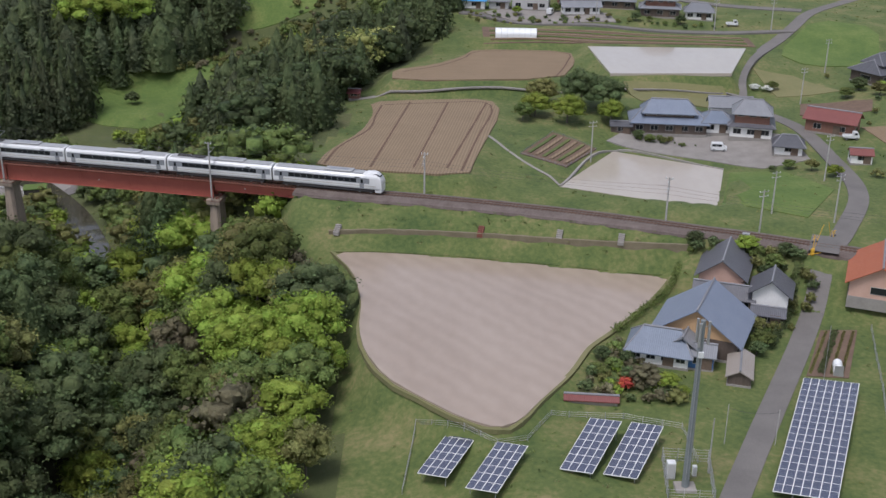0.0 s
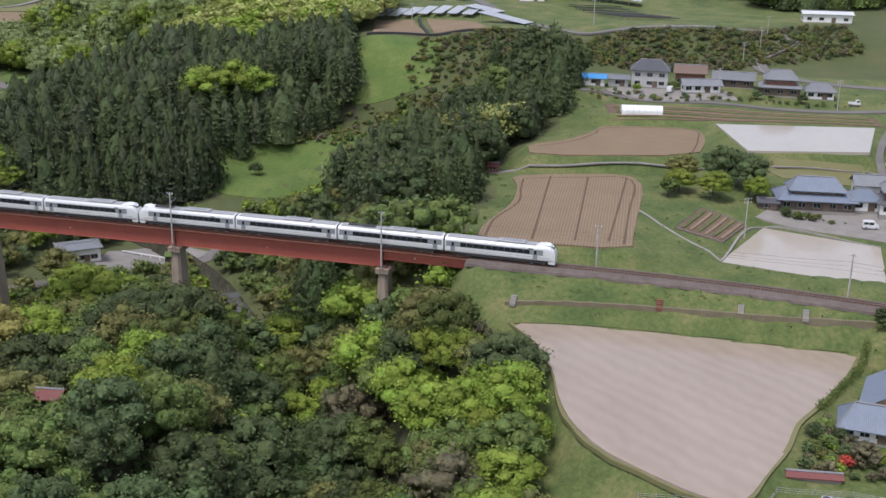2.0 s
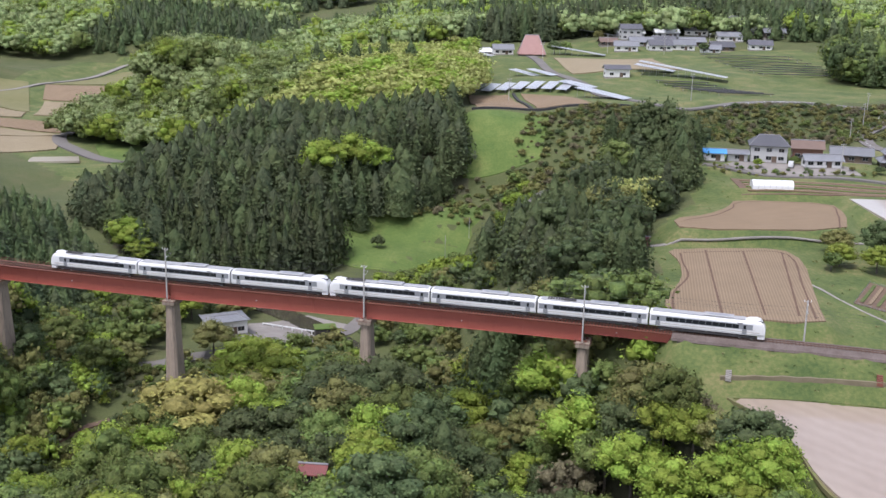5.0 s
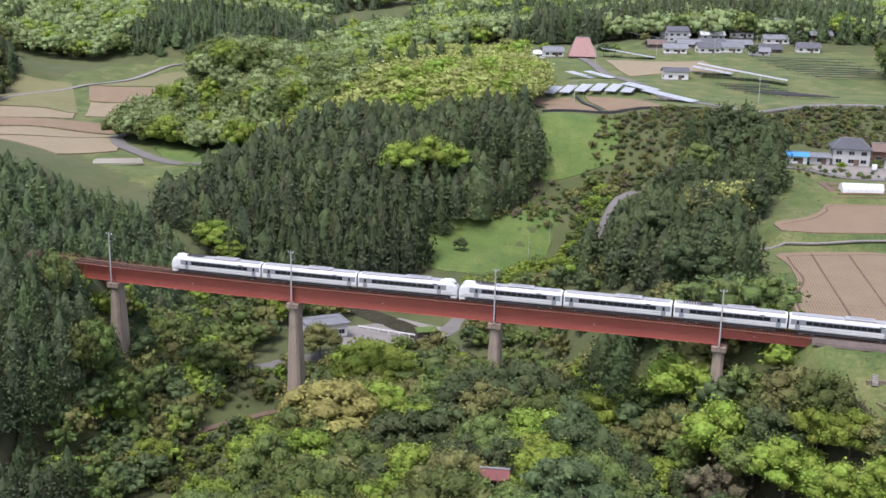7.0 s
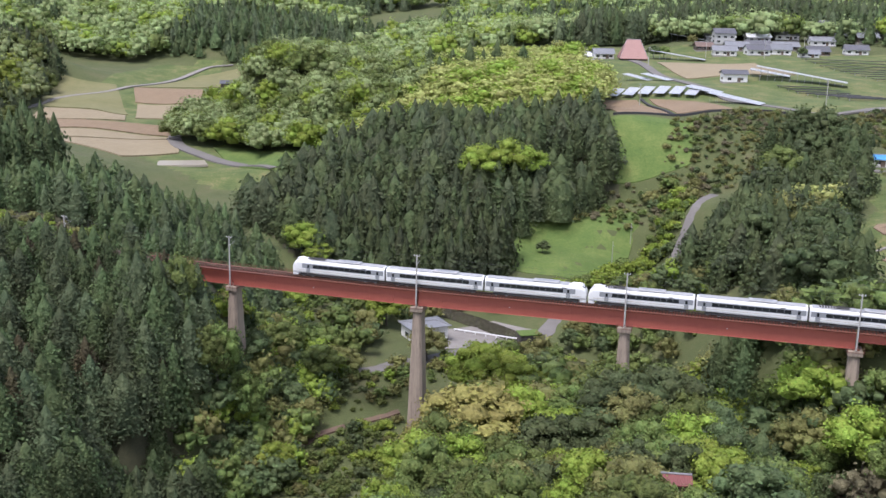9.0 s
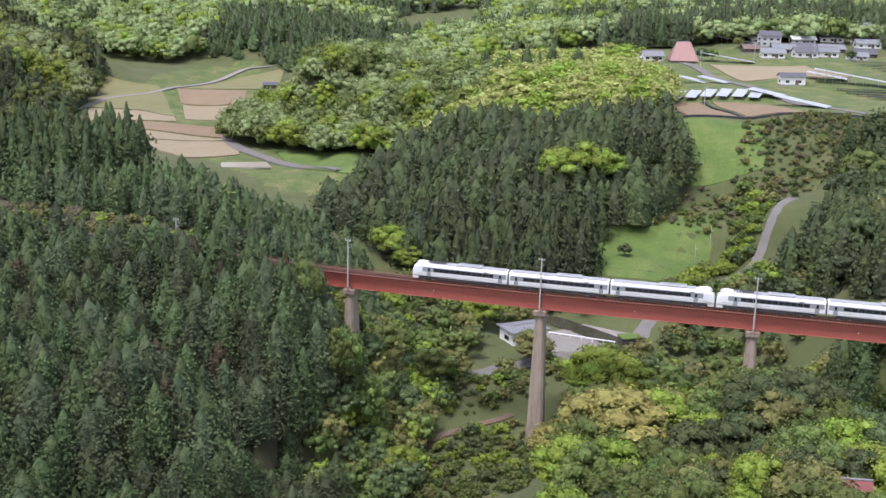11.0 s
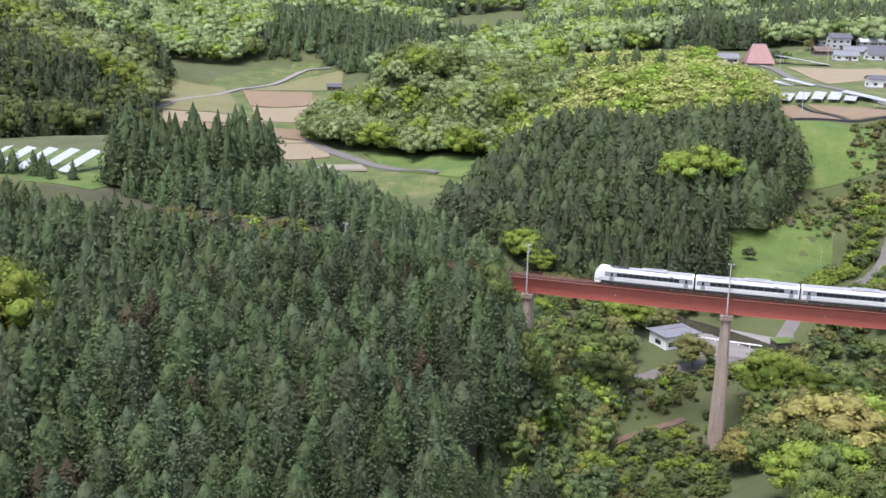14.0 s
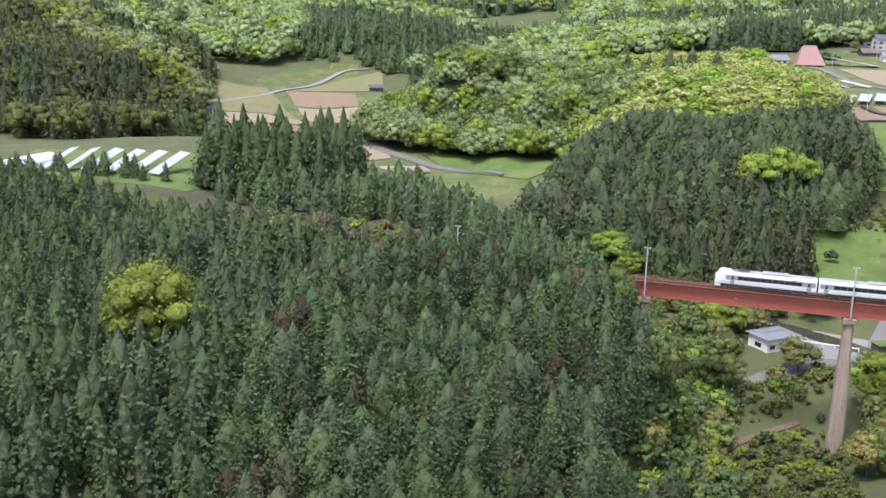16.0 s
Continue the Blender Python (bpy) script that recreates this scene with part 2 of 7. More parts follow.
GRASS = paint("grass", (0.036, 0.066, 0.013), (0.185, 0.160, 0.068), rough=0.9, scale=0.11, fine=12, bump=0.2, spread=0.42, c=(0.084, 0.110, 0.027))
SCRUB = paint("scrub_soil", (0.042, 0.050, 0.018), (0.135, 0.108, 0.060), rough=0.95, scale=0.09, fine=22, bump=0.3, spread=0.8, c=(0.07, 0.085, 0.026))
FOREST_FLOOR = paint("forest_floor", (0.032, 0.036, 0.017), (0.085, 0.080, 0.038), rough=0.95, scale=0.3, fine=10, bump=0.1)
MEADOW = paint("meadow", (0.048, 0.092, 0.015), (0.142, 0.170, 0.044), rough=0.9, scale=0.10, fine=14, bump=0.2, spread=0.45, c=(0.083, 0.128, 0.024))
DRY_GRASS = paint("dry_grass", (0.111, 0.119, 0.043), (0.196, 0.174, 0.081), rough=0.95, scale=0.15, fine=18, bump=0.1, spread=0.7)
SOIL = rows_paint("ploughed_soil", (0.190, 0.136, 0.082), (0.268, 0.198, 0.124), 8, 0.62)
SOIL_UP = rows_paint("tilled_soil", (0.190, 0.132, 0.078), (0.262, 0.190, 0.116), 86, 0.7)
PALE_SOIL = rows_paint("pale_soil", (0.232, 0.184, 0.108), (0.305, 0.250, 0.156), 80, 1.2)
DARK_SOIL = paint("garden_soil", (0.090, 0.058, 0.040), (0.165, 0.110, 0.075), rough=0.95, scale=0.4, bump=0.06)
ASPHALT = paint("asphalt", (0.090, 0.083, 0.076), (0.185, 0.170, 0.156), rough=0.85, scale=0.15, fine=40, bump=0.01, spread=0.7)
GRAVEL = paint("gravel", (0.164, 0.147, 0.129), (0.259, 0.241, 0.220), rough=0.95, scale=0.3, fine=25, bump=0.05)
BALLAST = paint("ballast", (0.070, 0.050, 0.042), (0.160, 0.130, 0.115), rough=0.95, scale=0.5, fine=10, bump=0.08)
CONCRETE = paint("concrete", (0.168, 0.152, 0.132), (0.320, 0.300, 0.272), rough=0.9, scale=0.35, fine=9, bump=0.02, spread=0.9)
PIER_CONCRETE = paint("stained_concrete", (0.06, 0.048, 0.038), (0.38, 0.31, 0.235), rough=0.92, scale=0.5, fine=6, bump=0.03, spread=0.75, stretch=(1.2, 1.2, 0.16), c=(0.27, 0.215, 0.165))
RED_STEEL = paint("red_oxide_steel", (0.24, 0.056, 0.038), (0.34, 0.092, 0.064), rough=0.6, scale=0.18, fine=9, bump=0.006, spread=0.9, stretch=(1, 1, 0.5))
DARK_RED = paint("rusty_steel", (0.110, 0.040, 0.028), (0.200, 0.070, 0.045), rough=0.75, scale=0.6, bump=0.01)
RAIL_STEEL = paint("rail_steel", (0.130, 0.070, 0.045), (0.220, 0.140, 0.100), rough=0.55, metal=0.4, scale=0.8, bump=0.004)
SLEEPER = paint("sleeper_wood", (0.060, 0.035, 0.025), (0.120, 0.075, 0.052), rough=0.9, scale=1.5, bump=0.02)
GREY_STEEL = paint("galvanised_steel", (0.300, 0.300, 0.300), (0.440, 0.440, 0.440), rough=0.5, metal=0.5, scale=1.5, bump=0.003)
POLE_CONCRETE = paint("pole_concrete", (0.300, 0.290, 0.270), (0.430, 0.415, 0.390), rough=0.9, scale=0.8, bump=0.01)
WIRE = paint("dark_wire", (0.040, 0.040, 0.040), (0.060, 0.060, 0.060), rough=0.7, bump=0)
TRAIN_WHITE = paint("train_white", (0.56, 0.565, 0.56), (0.64, 0.645, 0.64), rough=0.28, scale=0.25, fine=6, bump=0.0, stretch=(1, 1, 0.5))
TRAIN_GREY = paint("train_grey", (0.19, 0.2, 0.215), (0.24, 0.25, 0.262), rough=0.35, scale=0.4, bump=0.0)
TRAIN_ROOF = paint("train_roof", (0.260, 0.263, 0.267), (0.351, 0.354, 0.354), rough=0.5, scale=0.5, bump=0.004)
TRAIN_DARK = paint("underframe", (0.025, 0.025, 0.028), (0.070, 0.065, 0.060), rough=0.8, scale=2, bump=0.01)
BEIGE_BAND = paint("train_band", (0.360, 0.330, 0.280), (0.420, 0.390, 0.330), rough=0.4, scale=0.6, bump=0.0)
GLASS_DARK = paint("dark_window_glass", (0.012, 0.014, 0.016), (0.022, 0.025, 0.028), rough=0.08, scale=0.6, bump=0.0)
BARK = paint("bark", (0.070, 0.055, 0.045), (0.155, 0.130, 0.110), rough=0.95, scale=1.2, bump=0.05, stretch=(1, 1, 0.3))
CEDAR_BARK = paint("cedar_bark", (0.110, 0.080, 0.060), (0.200, 0.160, 0.130), rough=0.95, scale=1.2, bump=0.05, stretch=(1, 1, 0.2))


def leaf(name, a, b, vary=0.2, grain=1.1, relief=0.9):
    """Foliage in world-sized patches: tones from tree to tree, sprays of leaves, and a leafy relief."""
    m, n, l, p = nodes_of(name)
    geo = n.new("ShaderNodeNewGeometry")
    tones = []
    for scale, detail in ((0.16, 2), (grain, 5)):
        t = n.new("ShaderNodeTexNoise")
        t.inputs["Scale"].default_value, t.inputs["Detail"].default_value, t.inputs["Roughness"].default_value = scale, detail, 0.65
        l.new(geo.outputs["Position"], t.inputs["Vector"])
        tones.append(t)
    add = n.new("ShaderNodeMath")
    add.operation = "ADD"
    l.new(tones[0].outputs[0], add.inputs[0])
    l.new(tones[1].outputs[0], add.inputs[1])
    rng = n.new("ShaderNodeMapRange")
    rng.inputs[1].default_value, rng.inputs[2].default_value = 0.72, 1.28
    l.new(add.outputs[0], rng.inputs[0])
    ramp = n.new("ShaderNodeValToRGB")
    ramp.color_ramp.elements[0].color, ramp.color_ramp.elements[1].color = (*a, 1), (*b, 1)
    l.new(rng.outputs[0], ramp.inputs[0])
    last = ramp.outputs[0]
    for amount, src in ((vary, n.new("ShaderNodeObjectInfo").outputs["Random"]), (0.26, geo.outputs["Random Per Island"])):
        hsv, value, hue = n.new("ShaderNodeHueSaturation"), n.new("ShaderNodeMapRange"), n.new("ShaderNodeMapRange")
        value.inputs[3].default_value, value.inputs[4].default_value = 1 - amount, 1 + amount
        hue.inputs[3].default_value, hue.inputs[4].default_value = 0.5 - amount * 0.05, 0.5 + amount * 0.05
        l.new(src, value.inputs[0])
        l.new(src, hue.inputs[0])
        l.new(value.outputs[0], hsv.inputs["Value"])
        l.new(hue.outputs[0], hsv.inputs["Hue"])
        l.new(last, hsv.inputs["Color"])
        last = hsv.outputs[0]
    l.new(last, p.inputs["Base Color"])
    p.inputs["Roughness"].default_value, p.inputs["Specular IOR Level"].default_value = 0.65, 0.2
    bp = n.new("ShaderNodeBump")
    bp.inputs["Strength"].default_value, bp.inputs["Distance"].default_value = 1.0, relief
    l.new(tones[1].outputs[0], bp.inputs["Height"])
    l.new(bp.outputs[0], p.inputs["Normal"])
    tr, mx = n.new("ShaderNodeBsdfTranslucent"), n.new("ShaderNodeMixShader")
    mx.inputs[0].default_value = 0.2
    l.new(last, tr.inputs[0])
    l.new(p.outputs[0], mx.inputs[1])
    l.new(tr.outputs[0], mx.inputs[2])
    l.new(mx.outputs[0], n["Material Output"].inputs[0])
    return m


CEDAR_LEAF = leaf("cedar_needles", (0.05, 0.08, 0.032), (0.125, 0.162, 0.065), 0.26)
CYPRESS_LEAF = leaf("cypress_needles", (0.052, 0.077, 0.038), (0.126, 0.151, 0.074), 0.26)
BROWN_LEAF = leaf("bronzed_needles", (0.056, 0.053, 0.028), (0.112, 0.094, 0.048), 0.2)
OAK_LEAF = leaf("oak_leaves", (0.086, 0.127, 0.036), (0.198, 0.241, 0.067), 0.3)
FRESH_LEAF = leaf("fresh_leaves", (0.149, 0.219, 0.029), (0.31, 0.387, 0.066), 0.22)
EVERGREEN_LEAF = leaf("evergreen_leaves", (0.064, 0.095, 0.039), (0.144, 0.182, 0.073), 0.3)
YELLOW_LEAF = leaf("yellow_green_leaves", (0.201, 0.185, 0.053), (0.383, 0.344, 0.108), 0.15)
OLIVE_LEAF = leaf("olive_leaves", (0.127, 0.135, 0.043), (0.24, 0.228, 0.08), 0.25)
BAMBOO_LEAF = leaf("bamboo_leaves", (0.237, 0.263, 0.078), (0.429, 0.437, 0.144), 0.18)
PINK_LEAF = leaf("wisteria_blossom", (0.503, 0.293, 0.536), (0.837, 0.524, 0.856), 0.15)
# Spring green lifted paler: distance haze is mixed into this leaf colour
HAZY_LEAF = leaf("hazy_spring_leaves", (0.182, 0.24, 0.097), (0.353, 0.419, 0.177), 0.22)
TWIG = leaf("bare_twigs", (0.12, 0.106, 0.062), (0.223, 0.199, 0.116), 0.2)
RED_LEAF = leaf("red_leaves", (0.353, 0.037, 0.037), (0.628, 0.095, 0.081), 0.15)


def water_paint(name, a, b, rough):
    """Shallow still water over mud: muddy tones under a smooth film."""
    m = paint(name, a, b, rough=rough, scale=0.09, fine=7, bump=0.0, spread=0.8, stretch=(1.0, 0.45, 1))
    p = m.node_tree.nodes["Principled BSDF"]
    p.inputs["IOR"].default_value = 1.33
    p.inputs["Coat Weight"].default_value, p.inputs["Coat Roughness"].default_value, p.inputs["Coat IOR"].default_value = 0.7, 0.06, 1.33
    return m


def streaks(m, angle, pitch, amount):
    """Long pale and dark streaks of reflection, multiplied into the water's base colour."""
    n, l, p = m.node_tree.nodes, m.node_tree.links, m.node_tree.nodes["Principled BSDF"]
    co, mp, wv, mx = n.new("ShaderNodeTexCoord"), n.new("ShaderNodeMapping"), n.new("ShaderNodeTexWave"), n.new("ShaderNodeMixRGB")
    mp.inputs["Rotation"].default_value = (0, 0, radians(angle))
    wv.inputs["Scale"].default_value, wv.inputs["Distortion"].default_value, wv.inputs["Detail"].default_value, wv.inputs["Detail Scale"].default_value = 0.314 / pitch, 4.0, 5, 1.6
    mx.blend_type, mx.inputs[0].default_value = "MULTIPLY", amount
    l.new(co.outputs["Object"], mp.inputs[0])
    l.new(mp.outputs[0], wv.inputs["Vector"])
    l.new(p.inputs["Base Color"].links[0].from_socket, mx.inputs[1])
    l.new(wv.outputs["Color"], mx.inputs[2])
    l.new(mx.outputs[0], p.inputs["Base Color"])


MUDDY_WATER = water_paint("muddy_water", (0.279, 0.216, 0.167), (0.372, 0.302, 0.244), 0.35)
PALE_WATER = water_paint("pale_water", (0.340, 0.289, 0.230), (0.442, 0.395, 0.332), 0.3)
STREAM_WATER = water_paint("stream_water", (0.040, 0.036, 0.026), (0.075, 0.068, 0.050), 0.15)
streaks(MUDDY_WATER, -38, 3.2, 0.08)


# ---- the land ----
def lines(marks):
    """Grid lines from (start, end, step) stretches."""
    out = []
    for a, b, s in marks:
        out += list(np.arange(a, b, s))
    return np.array(out + [marks[-1][1]])


gx = lines([(-1600, -700, 60), (-700, -340, 12), (-340, 100, 2.0), (100, 220, 6), (220, 700, 20), (700, 1600, 60)])
gy = lines([(-400, 20, 30), (20, 60, 4), (60, 330, 2.0), (330, 520, 4), (520, 1000, 10), (1000, 1600, 30), (1600, 3200, 100)])
X, Y = np.meshgrid(gx, gy)
Z = ground(X.ravel(), Y.ravel())
rough = np.array([noise.noise((x * 0.11, y * 0.11, 0)) * 0.35 + noise.noise((x * 0.4, y * 0.4, 5)) * 0.1 for x, y in zip(X.ravel(), Y.ravel())])
MEADOW_LOW = [(-113.6, 332.5), (-108.8, 316.3), (-95, 309), (-80, 307), (-68, 320), (-65.4, 333), (-60, 345), (-64, 358), (-72, 352), (-85, 346)]
TERRACES = [(-69, 393), (-38, 389), (-41.6, 368.6), (-68, 366)]
MEADOW_LEFT = [(-230, 463), (-200, 452), (-172, 434), (-179, 400), (-205, 418), (-222, 445)]
YARD = [(37, 234.5), (58, 224), (67, 217), (78, 221), (78, 236), (62, 242), (44, 243)]
VILLAGE_YARD = [(12, 333), (30, 325), (52, 325), (50, 334), (34, 337), (20, 340)]
YELLOW_GRASS = [(45, 266), (70, 267), (72, 258), (48, 256)]
GREEN_FIELD = [(92, 300), (112, 330), (128, 322), (118, 292), (98, 290)]
SIDE_GRASS = [(60, 216), (52.5, 192), (66, 184), (76, 200), (70, 214)]
KITCHEN_GARDEN = [(17, 220), (25, 234.5), (34, 229), (26, 215)]
PLOT = [(57, 147), (62.5, 147), (56.5, 133), (50.8, 133.5)]
SOLAR_LAWN = [(-3, 123), (7.6, 116.4), (14.8, 122.8), (31, 120), (30, 96), (0, 96)]
FIELD_BROWN = [(-336, 600), (-318, 625), (-266, 642), (-257, 556), (-296, 536), (-330, 545)]
FIELD_PALE = [(-325, 520), (-262, 534), (-243, 462), (-238, 442), (-258, 425), (-304, 468)]
FIELD_GREEN = [(-318, 640), (-264, 654), (-270, 715), (-296, 700)]
SMALL_PADDY = [(-250, 428), (-226, 434), (-222, 424), (-244, 418)]
RED_SOIL = [(-64, 397), (-45, 398), (-52, 441), (-68, 444)]
RED_SOIL_B = [(-42, 400), (-22, 399), (-30, 432), (-47, 441)]
VILLAGE_SOIL = [(-22, 500), (28, 506), (22, 560), (-28, 552)]
GREEN_BED = [(12, 321), (60, 316), (88, 314), (88, 305), (12, 305)]
EAST_SOIL = [(95, 240), (113, 236), (120, 205), (99, 209)]
EAST_PLOT = [(88, 262), (104, 258), (101, 250), (85, 252)]
EAST_DRY = [(82, 285), (92, 282), (100, 268), (84, 268)]
LEFT_FARM = [(-342, 285), (-280, 278), (-270, 300), (-285, 345), (-350, 350)]
FLATS = [EAST_SOIL, EAST_PLOT, EAST_DRY, SMALL_PADDY, MEADOW_LOW, TERRACES, MEADOW_LEFT, YARD, VILLAGE_YARD, YELLOW_GRASS, GREEN_FIELD, SIDE_GRASS, KITCHEN_GARDEN, PLOT, SOLAR_LAWN, FIELD_BROWN, FIELD_PALE, FIELD_GREEN, RED_SOIL,
         RED_SOIL_B, VILLAGE_SOIL, GREEN_BED, LEFT_FARM]
FARM_ROAD = [(62.5, 166), (60, 158), (52.8, 142.8), (42.3, 121.8), (34.3, 105.7), (26, 88)]
VILLAGE_ROAD = [(62, 164), (66, 171), (71, 179), (79.3, 196), (82.2, 213.9), (81.5, 240.7), (75.6, 258), (74.5, 269.3), (80, 285), (89, 302), (103, 322), (116, 344), (140, 372)]
LANE = [(-22, 262), (-5, 262.2), (15, 264.6), (40, 264.5), (74, 266.5)]
STREET = [(6, 333), (30, 326), (60, 321), (102, 319)]
SWITCHBACK = [(24, 405), (57, 414), (76, 413), (87, 405), (82, 396), (71, 383), (72, 368), (90, 352), (112, 344)]
TABLE_ROAD = [(-42, 585), (-38, 552), (-30, 505), (-14, 432), (8, 408), (26, 405)]
VALLEY_ROAD = [(-160, 232), (-146, 236), (-134, 239), (-117, 249), (-106, 262), (-96, 272), (-86, 286), (-75.5, 298.4), (-64.4, 310.7), (-53.5, 322), (-45, 332), (-37, 344)]
FAR_TRACK = [(-352, 538), (-344, 595), (-328, 626), (-312, 668), (-298, 714), (-280, 722)]
BLUE_TRACK = [(-263, 536), (-259, 505), (-246, 466), (-234, 449), (-208, 428), (-192, 412)]
GORGE_PATH = [(-192, 168), (-178.7, 180), (-165.4, 190.5), (-152, 207.6), (-137.5, 219), (-129, 223)]
ROADS = [FARM_ROAD, VILLAGE_ROAD, LANE, STREET, SWITCHBACK, TABLE_ROAD, VALLEY_ROAD, FAR_TRACK, BLUE_TRACK, GORGE_PATH]
soft = np.ones(Z.shape)
for poly in FLATS:
    soft = np.minimum(soft, 1 - smooth(-4, 0, inside(X.ravel(), Y.ravel(), poly)))
for road in ROADS:
    soft = np.minimum(soft, smooth(4, 8, to_line(X.ravel(), Y.ravel(), spline(road, 3))[0]))
for poly, level, edge in PADS:
    soft = np.minimum(soft, 1 - smooth(-5, 0, inside(X.ravel(), Y.ravel(), poly)))
d_track, _ = to_line(X.ravel(), Y.ravel(), TRACK_LINE)
Z = Z + rough * soft * smooth(3, 9, d_track)
nx, ny = len(gx), len(gy)
quad = (np.arange(ny - 1)[:, None] * nx + np.arange(nx - 1)[None, :]).ravel()
faces = np.stack([quad, quad + 1, quad + nx + 1, quad + nx], 1)
# open farmland is grass, the slopes and woods are scrub
cx, cy = X.ravel()[quad] + 1, Y.ravel()[quad] + 1
FARM = [(-14, 60), (-12, 112), (-14, 140), (-17, 160), (-24, 190), (-26, 215), (-20, 240), (-24, 262), (-14, 280), (-2, 300), (2, 330), (-5, 352), (50, 362), (160, 370), (260, 300), (260, 60)]
TABLELAND = [(-62, 400), (-20, 400), (40, 408), (110, 430), (150, 560), (80, 610), (-40, 620), (-66, 560), (-60, 470)]
LEFT_FIELDS = [(-345, 640), (-320, 560), (-300, 500), (-262, 440), (-215, 395), (-185, 385), (-165, 420), (-200, 452), (-240, 490), (-262, 545), (-262, 640), (-290, 725), (-330, 715)]
ids = np.ones(len(faces), int)
for poly in (FARM, TABLELAND, LEFT_FIELDS):
    ids[inside(cx, cy, poly) > 0] = 0
for poly in ([(-360, 60), (-195, 60), (-184, 140), (-166, 186), (-176, 212), (-345, 285), (-365, 200)], [(-190, 330), (-165, 300), (-135, 296), (-112, 306), (-106, 330), (-84, 345), (-66, 362), (-72, 395), (-140, 425), (-178, 360)],
             [(-128, 70), (-30, 70), (-20, 120), (-24, 170), (-46, 186), (-118, 186)], [(-335, 292), (-201, 240), (-172, 232), (-160, 245), (-168, 290), (-200, 318), (-300, 274)]):
    ids[inside(cx, cy, poly) > 0] = 2
ids[(cx > -30) & (cy < 200) & (cy > 150) & (to_line(cx, cy, TRACK_LINE)[0] < 16)] = 0
land = new("ground", mesh_of("ground", np.stack([X.ravel(), Y.ravel(), Z], 1), faces, (GRASS, SCRUB, FOREST_FLOOR), ids, True))
tagged(land, "valley land of grass, scrub and woodland floor", "ground", kind="structure")


def resample(poly, step, closed=True):
    pts = []
    ring = list(zip(poly, poly[1:] + poly[:1])) if closed else list(zip(poly, poly[1:]))
    for a, b in ring:
        n = max(1, int(math.dist(a, b) / step))
        pts += [(a[0] + (b[0] - a[0]) * k / n, a[1] + (b[1] - a[1]) * k / n) for k in range(n)]
    return pts


def rounded(poly, times=2):
    """The outline with its corners cut round."""
    for _ in range(times):
        poly = [q for a, b in zip(poly, poly[1:] + poly[:1]) for q in ((a[0] * 0.8 + b[0] * 0.2, a[1] * 0.8 + b[1] * 0.2), (a[0] * 0.2 + b[0] * 0.8, a[1] * 0.2 + b[1] * 0.8))]
    return poly


def sheet(name, poly, material, label, level=None, lift=0.12, step=4.0, category="field", skirt=0.8):
    """A piece of ground with an outline of the plan: level at a height, or laid over the land; its edge goes down into the soil."""
    from mathutils.geometry import delaunay_2d_cdt
    edge = resample(poly, step)
    xs, ys = [p[0] for p in poly], [p[1] for p in poly]
    cell = [(a, b) for a in np.arange(min(xs), max(xs), step) for b in np.arange(min(ys), max(ys), step)]
    if cell:
        q = np.array(cell)
        cell = [tuple(c) for c in q[inside(q[:, 0], q[:, 1], poly) > step * 0.4]]
    pts = [Vector(p) for p in edge + cell]
    n = len(edge)
    v, e, f = delaunay_2d_cdt(pts, [(i, (i + 1) % n) for i in range(n)], [list(range(n))], 2, 1e-4)[:3]
    x, y = np.array([p.x for p in v]), np.array([p.y for p in v])
    z = np.full(len(v), level) if level is not None else ground(x, y) + lift
    verts = [(a, b, c) for a, b, c in zip(x, y, z)]
    faces = [list(t) for t in f]
    count = {}
    for t in faces:
        for a, b in zip(t, t[1:] + t[:1]):
            count[(a, b)] = 1
    for a, b in list(count):
        if (b, a) not in count:
            k = len(verts)
            verts += [(x[a], y[a], z[a] - skirt), (x[b], y[b], z[b] - skirt)]
            faces.append([b, a, k, k + 1])
    ob = new(name, mesh_of(name, verts, faces, (material,)))
    return tagged(ob, label, category, kind="structure")


def ribbon(name, pts, width, material, label, lift=0.12, step=3.0, category="road", kind="structure", z=None, thick=0.6):
    """A strip along a line of the plan, laid over the land."""
    c = spline(pts, step)
    t = np.gradient(c, axis=0)
    t /= np.linalg.norm(t, axis=1)[:, None]
    nrm = np.stack([-t[:, 1], t[:, 0]], 1)
    cols = [c + nrm * width * k for k in (-0.5, -0.17, 0.17, 0.5)]
    zs = [ground(q[:, 0], q[:, 1]) + lift for q in cols]
    mid = sum(zs) / 4 if z is None else z(c)
    verts, faces, n = [], [], len(c)
    for q in (cols[0], cols[0], cols[1], cols[2], cols[3], cols[3]):
        verts += [[a, b, h] for (a, b), h in zip(q, mid)]
    for i in range(n):
        verts[i][2] -= thick
        verts[5 * n + i][2] -= thick
    for k in range(5):
        faces += [(k * n + i, (k + 1) * n + i, (k + 1) * n + i + 1, k * n + i + 1) for i in range(n - 1)]
    ob = new(name, mesh_of(name, verts, faces, (material,)))
    return tagged(ob, label, category, kind=kind)


sheet("rice_paddy", rounded(LOW_PADDY, 1), MUDDY_WATER, "flooded rice paddy with brown muddy water", -1.2)
sheet("rice_paddy", MID_PADDY, PALE_WATER, "flooded rice paddy beside the farmhouse", 0.3)
sheet("rice_paddy", UPPER_PADDY, PALE_WATER, "pale flooded rice paddy with smooth water", 9.2)
sheet("ploughed_field", rounded(PLOUGHED, 1), SOIL, "ploughed brown field with wheel tracks", 4.2)
sheet("ploughed_field", rounded(UPPER_FIELD, 1), SOIL_UP, "tilled brown field with a grass margin", 7.5)

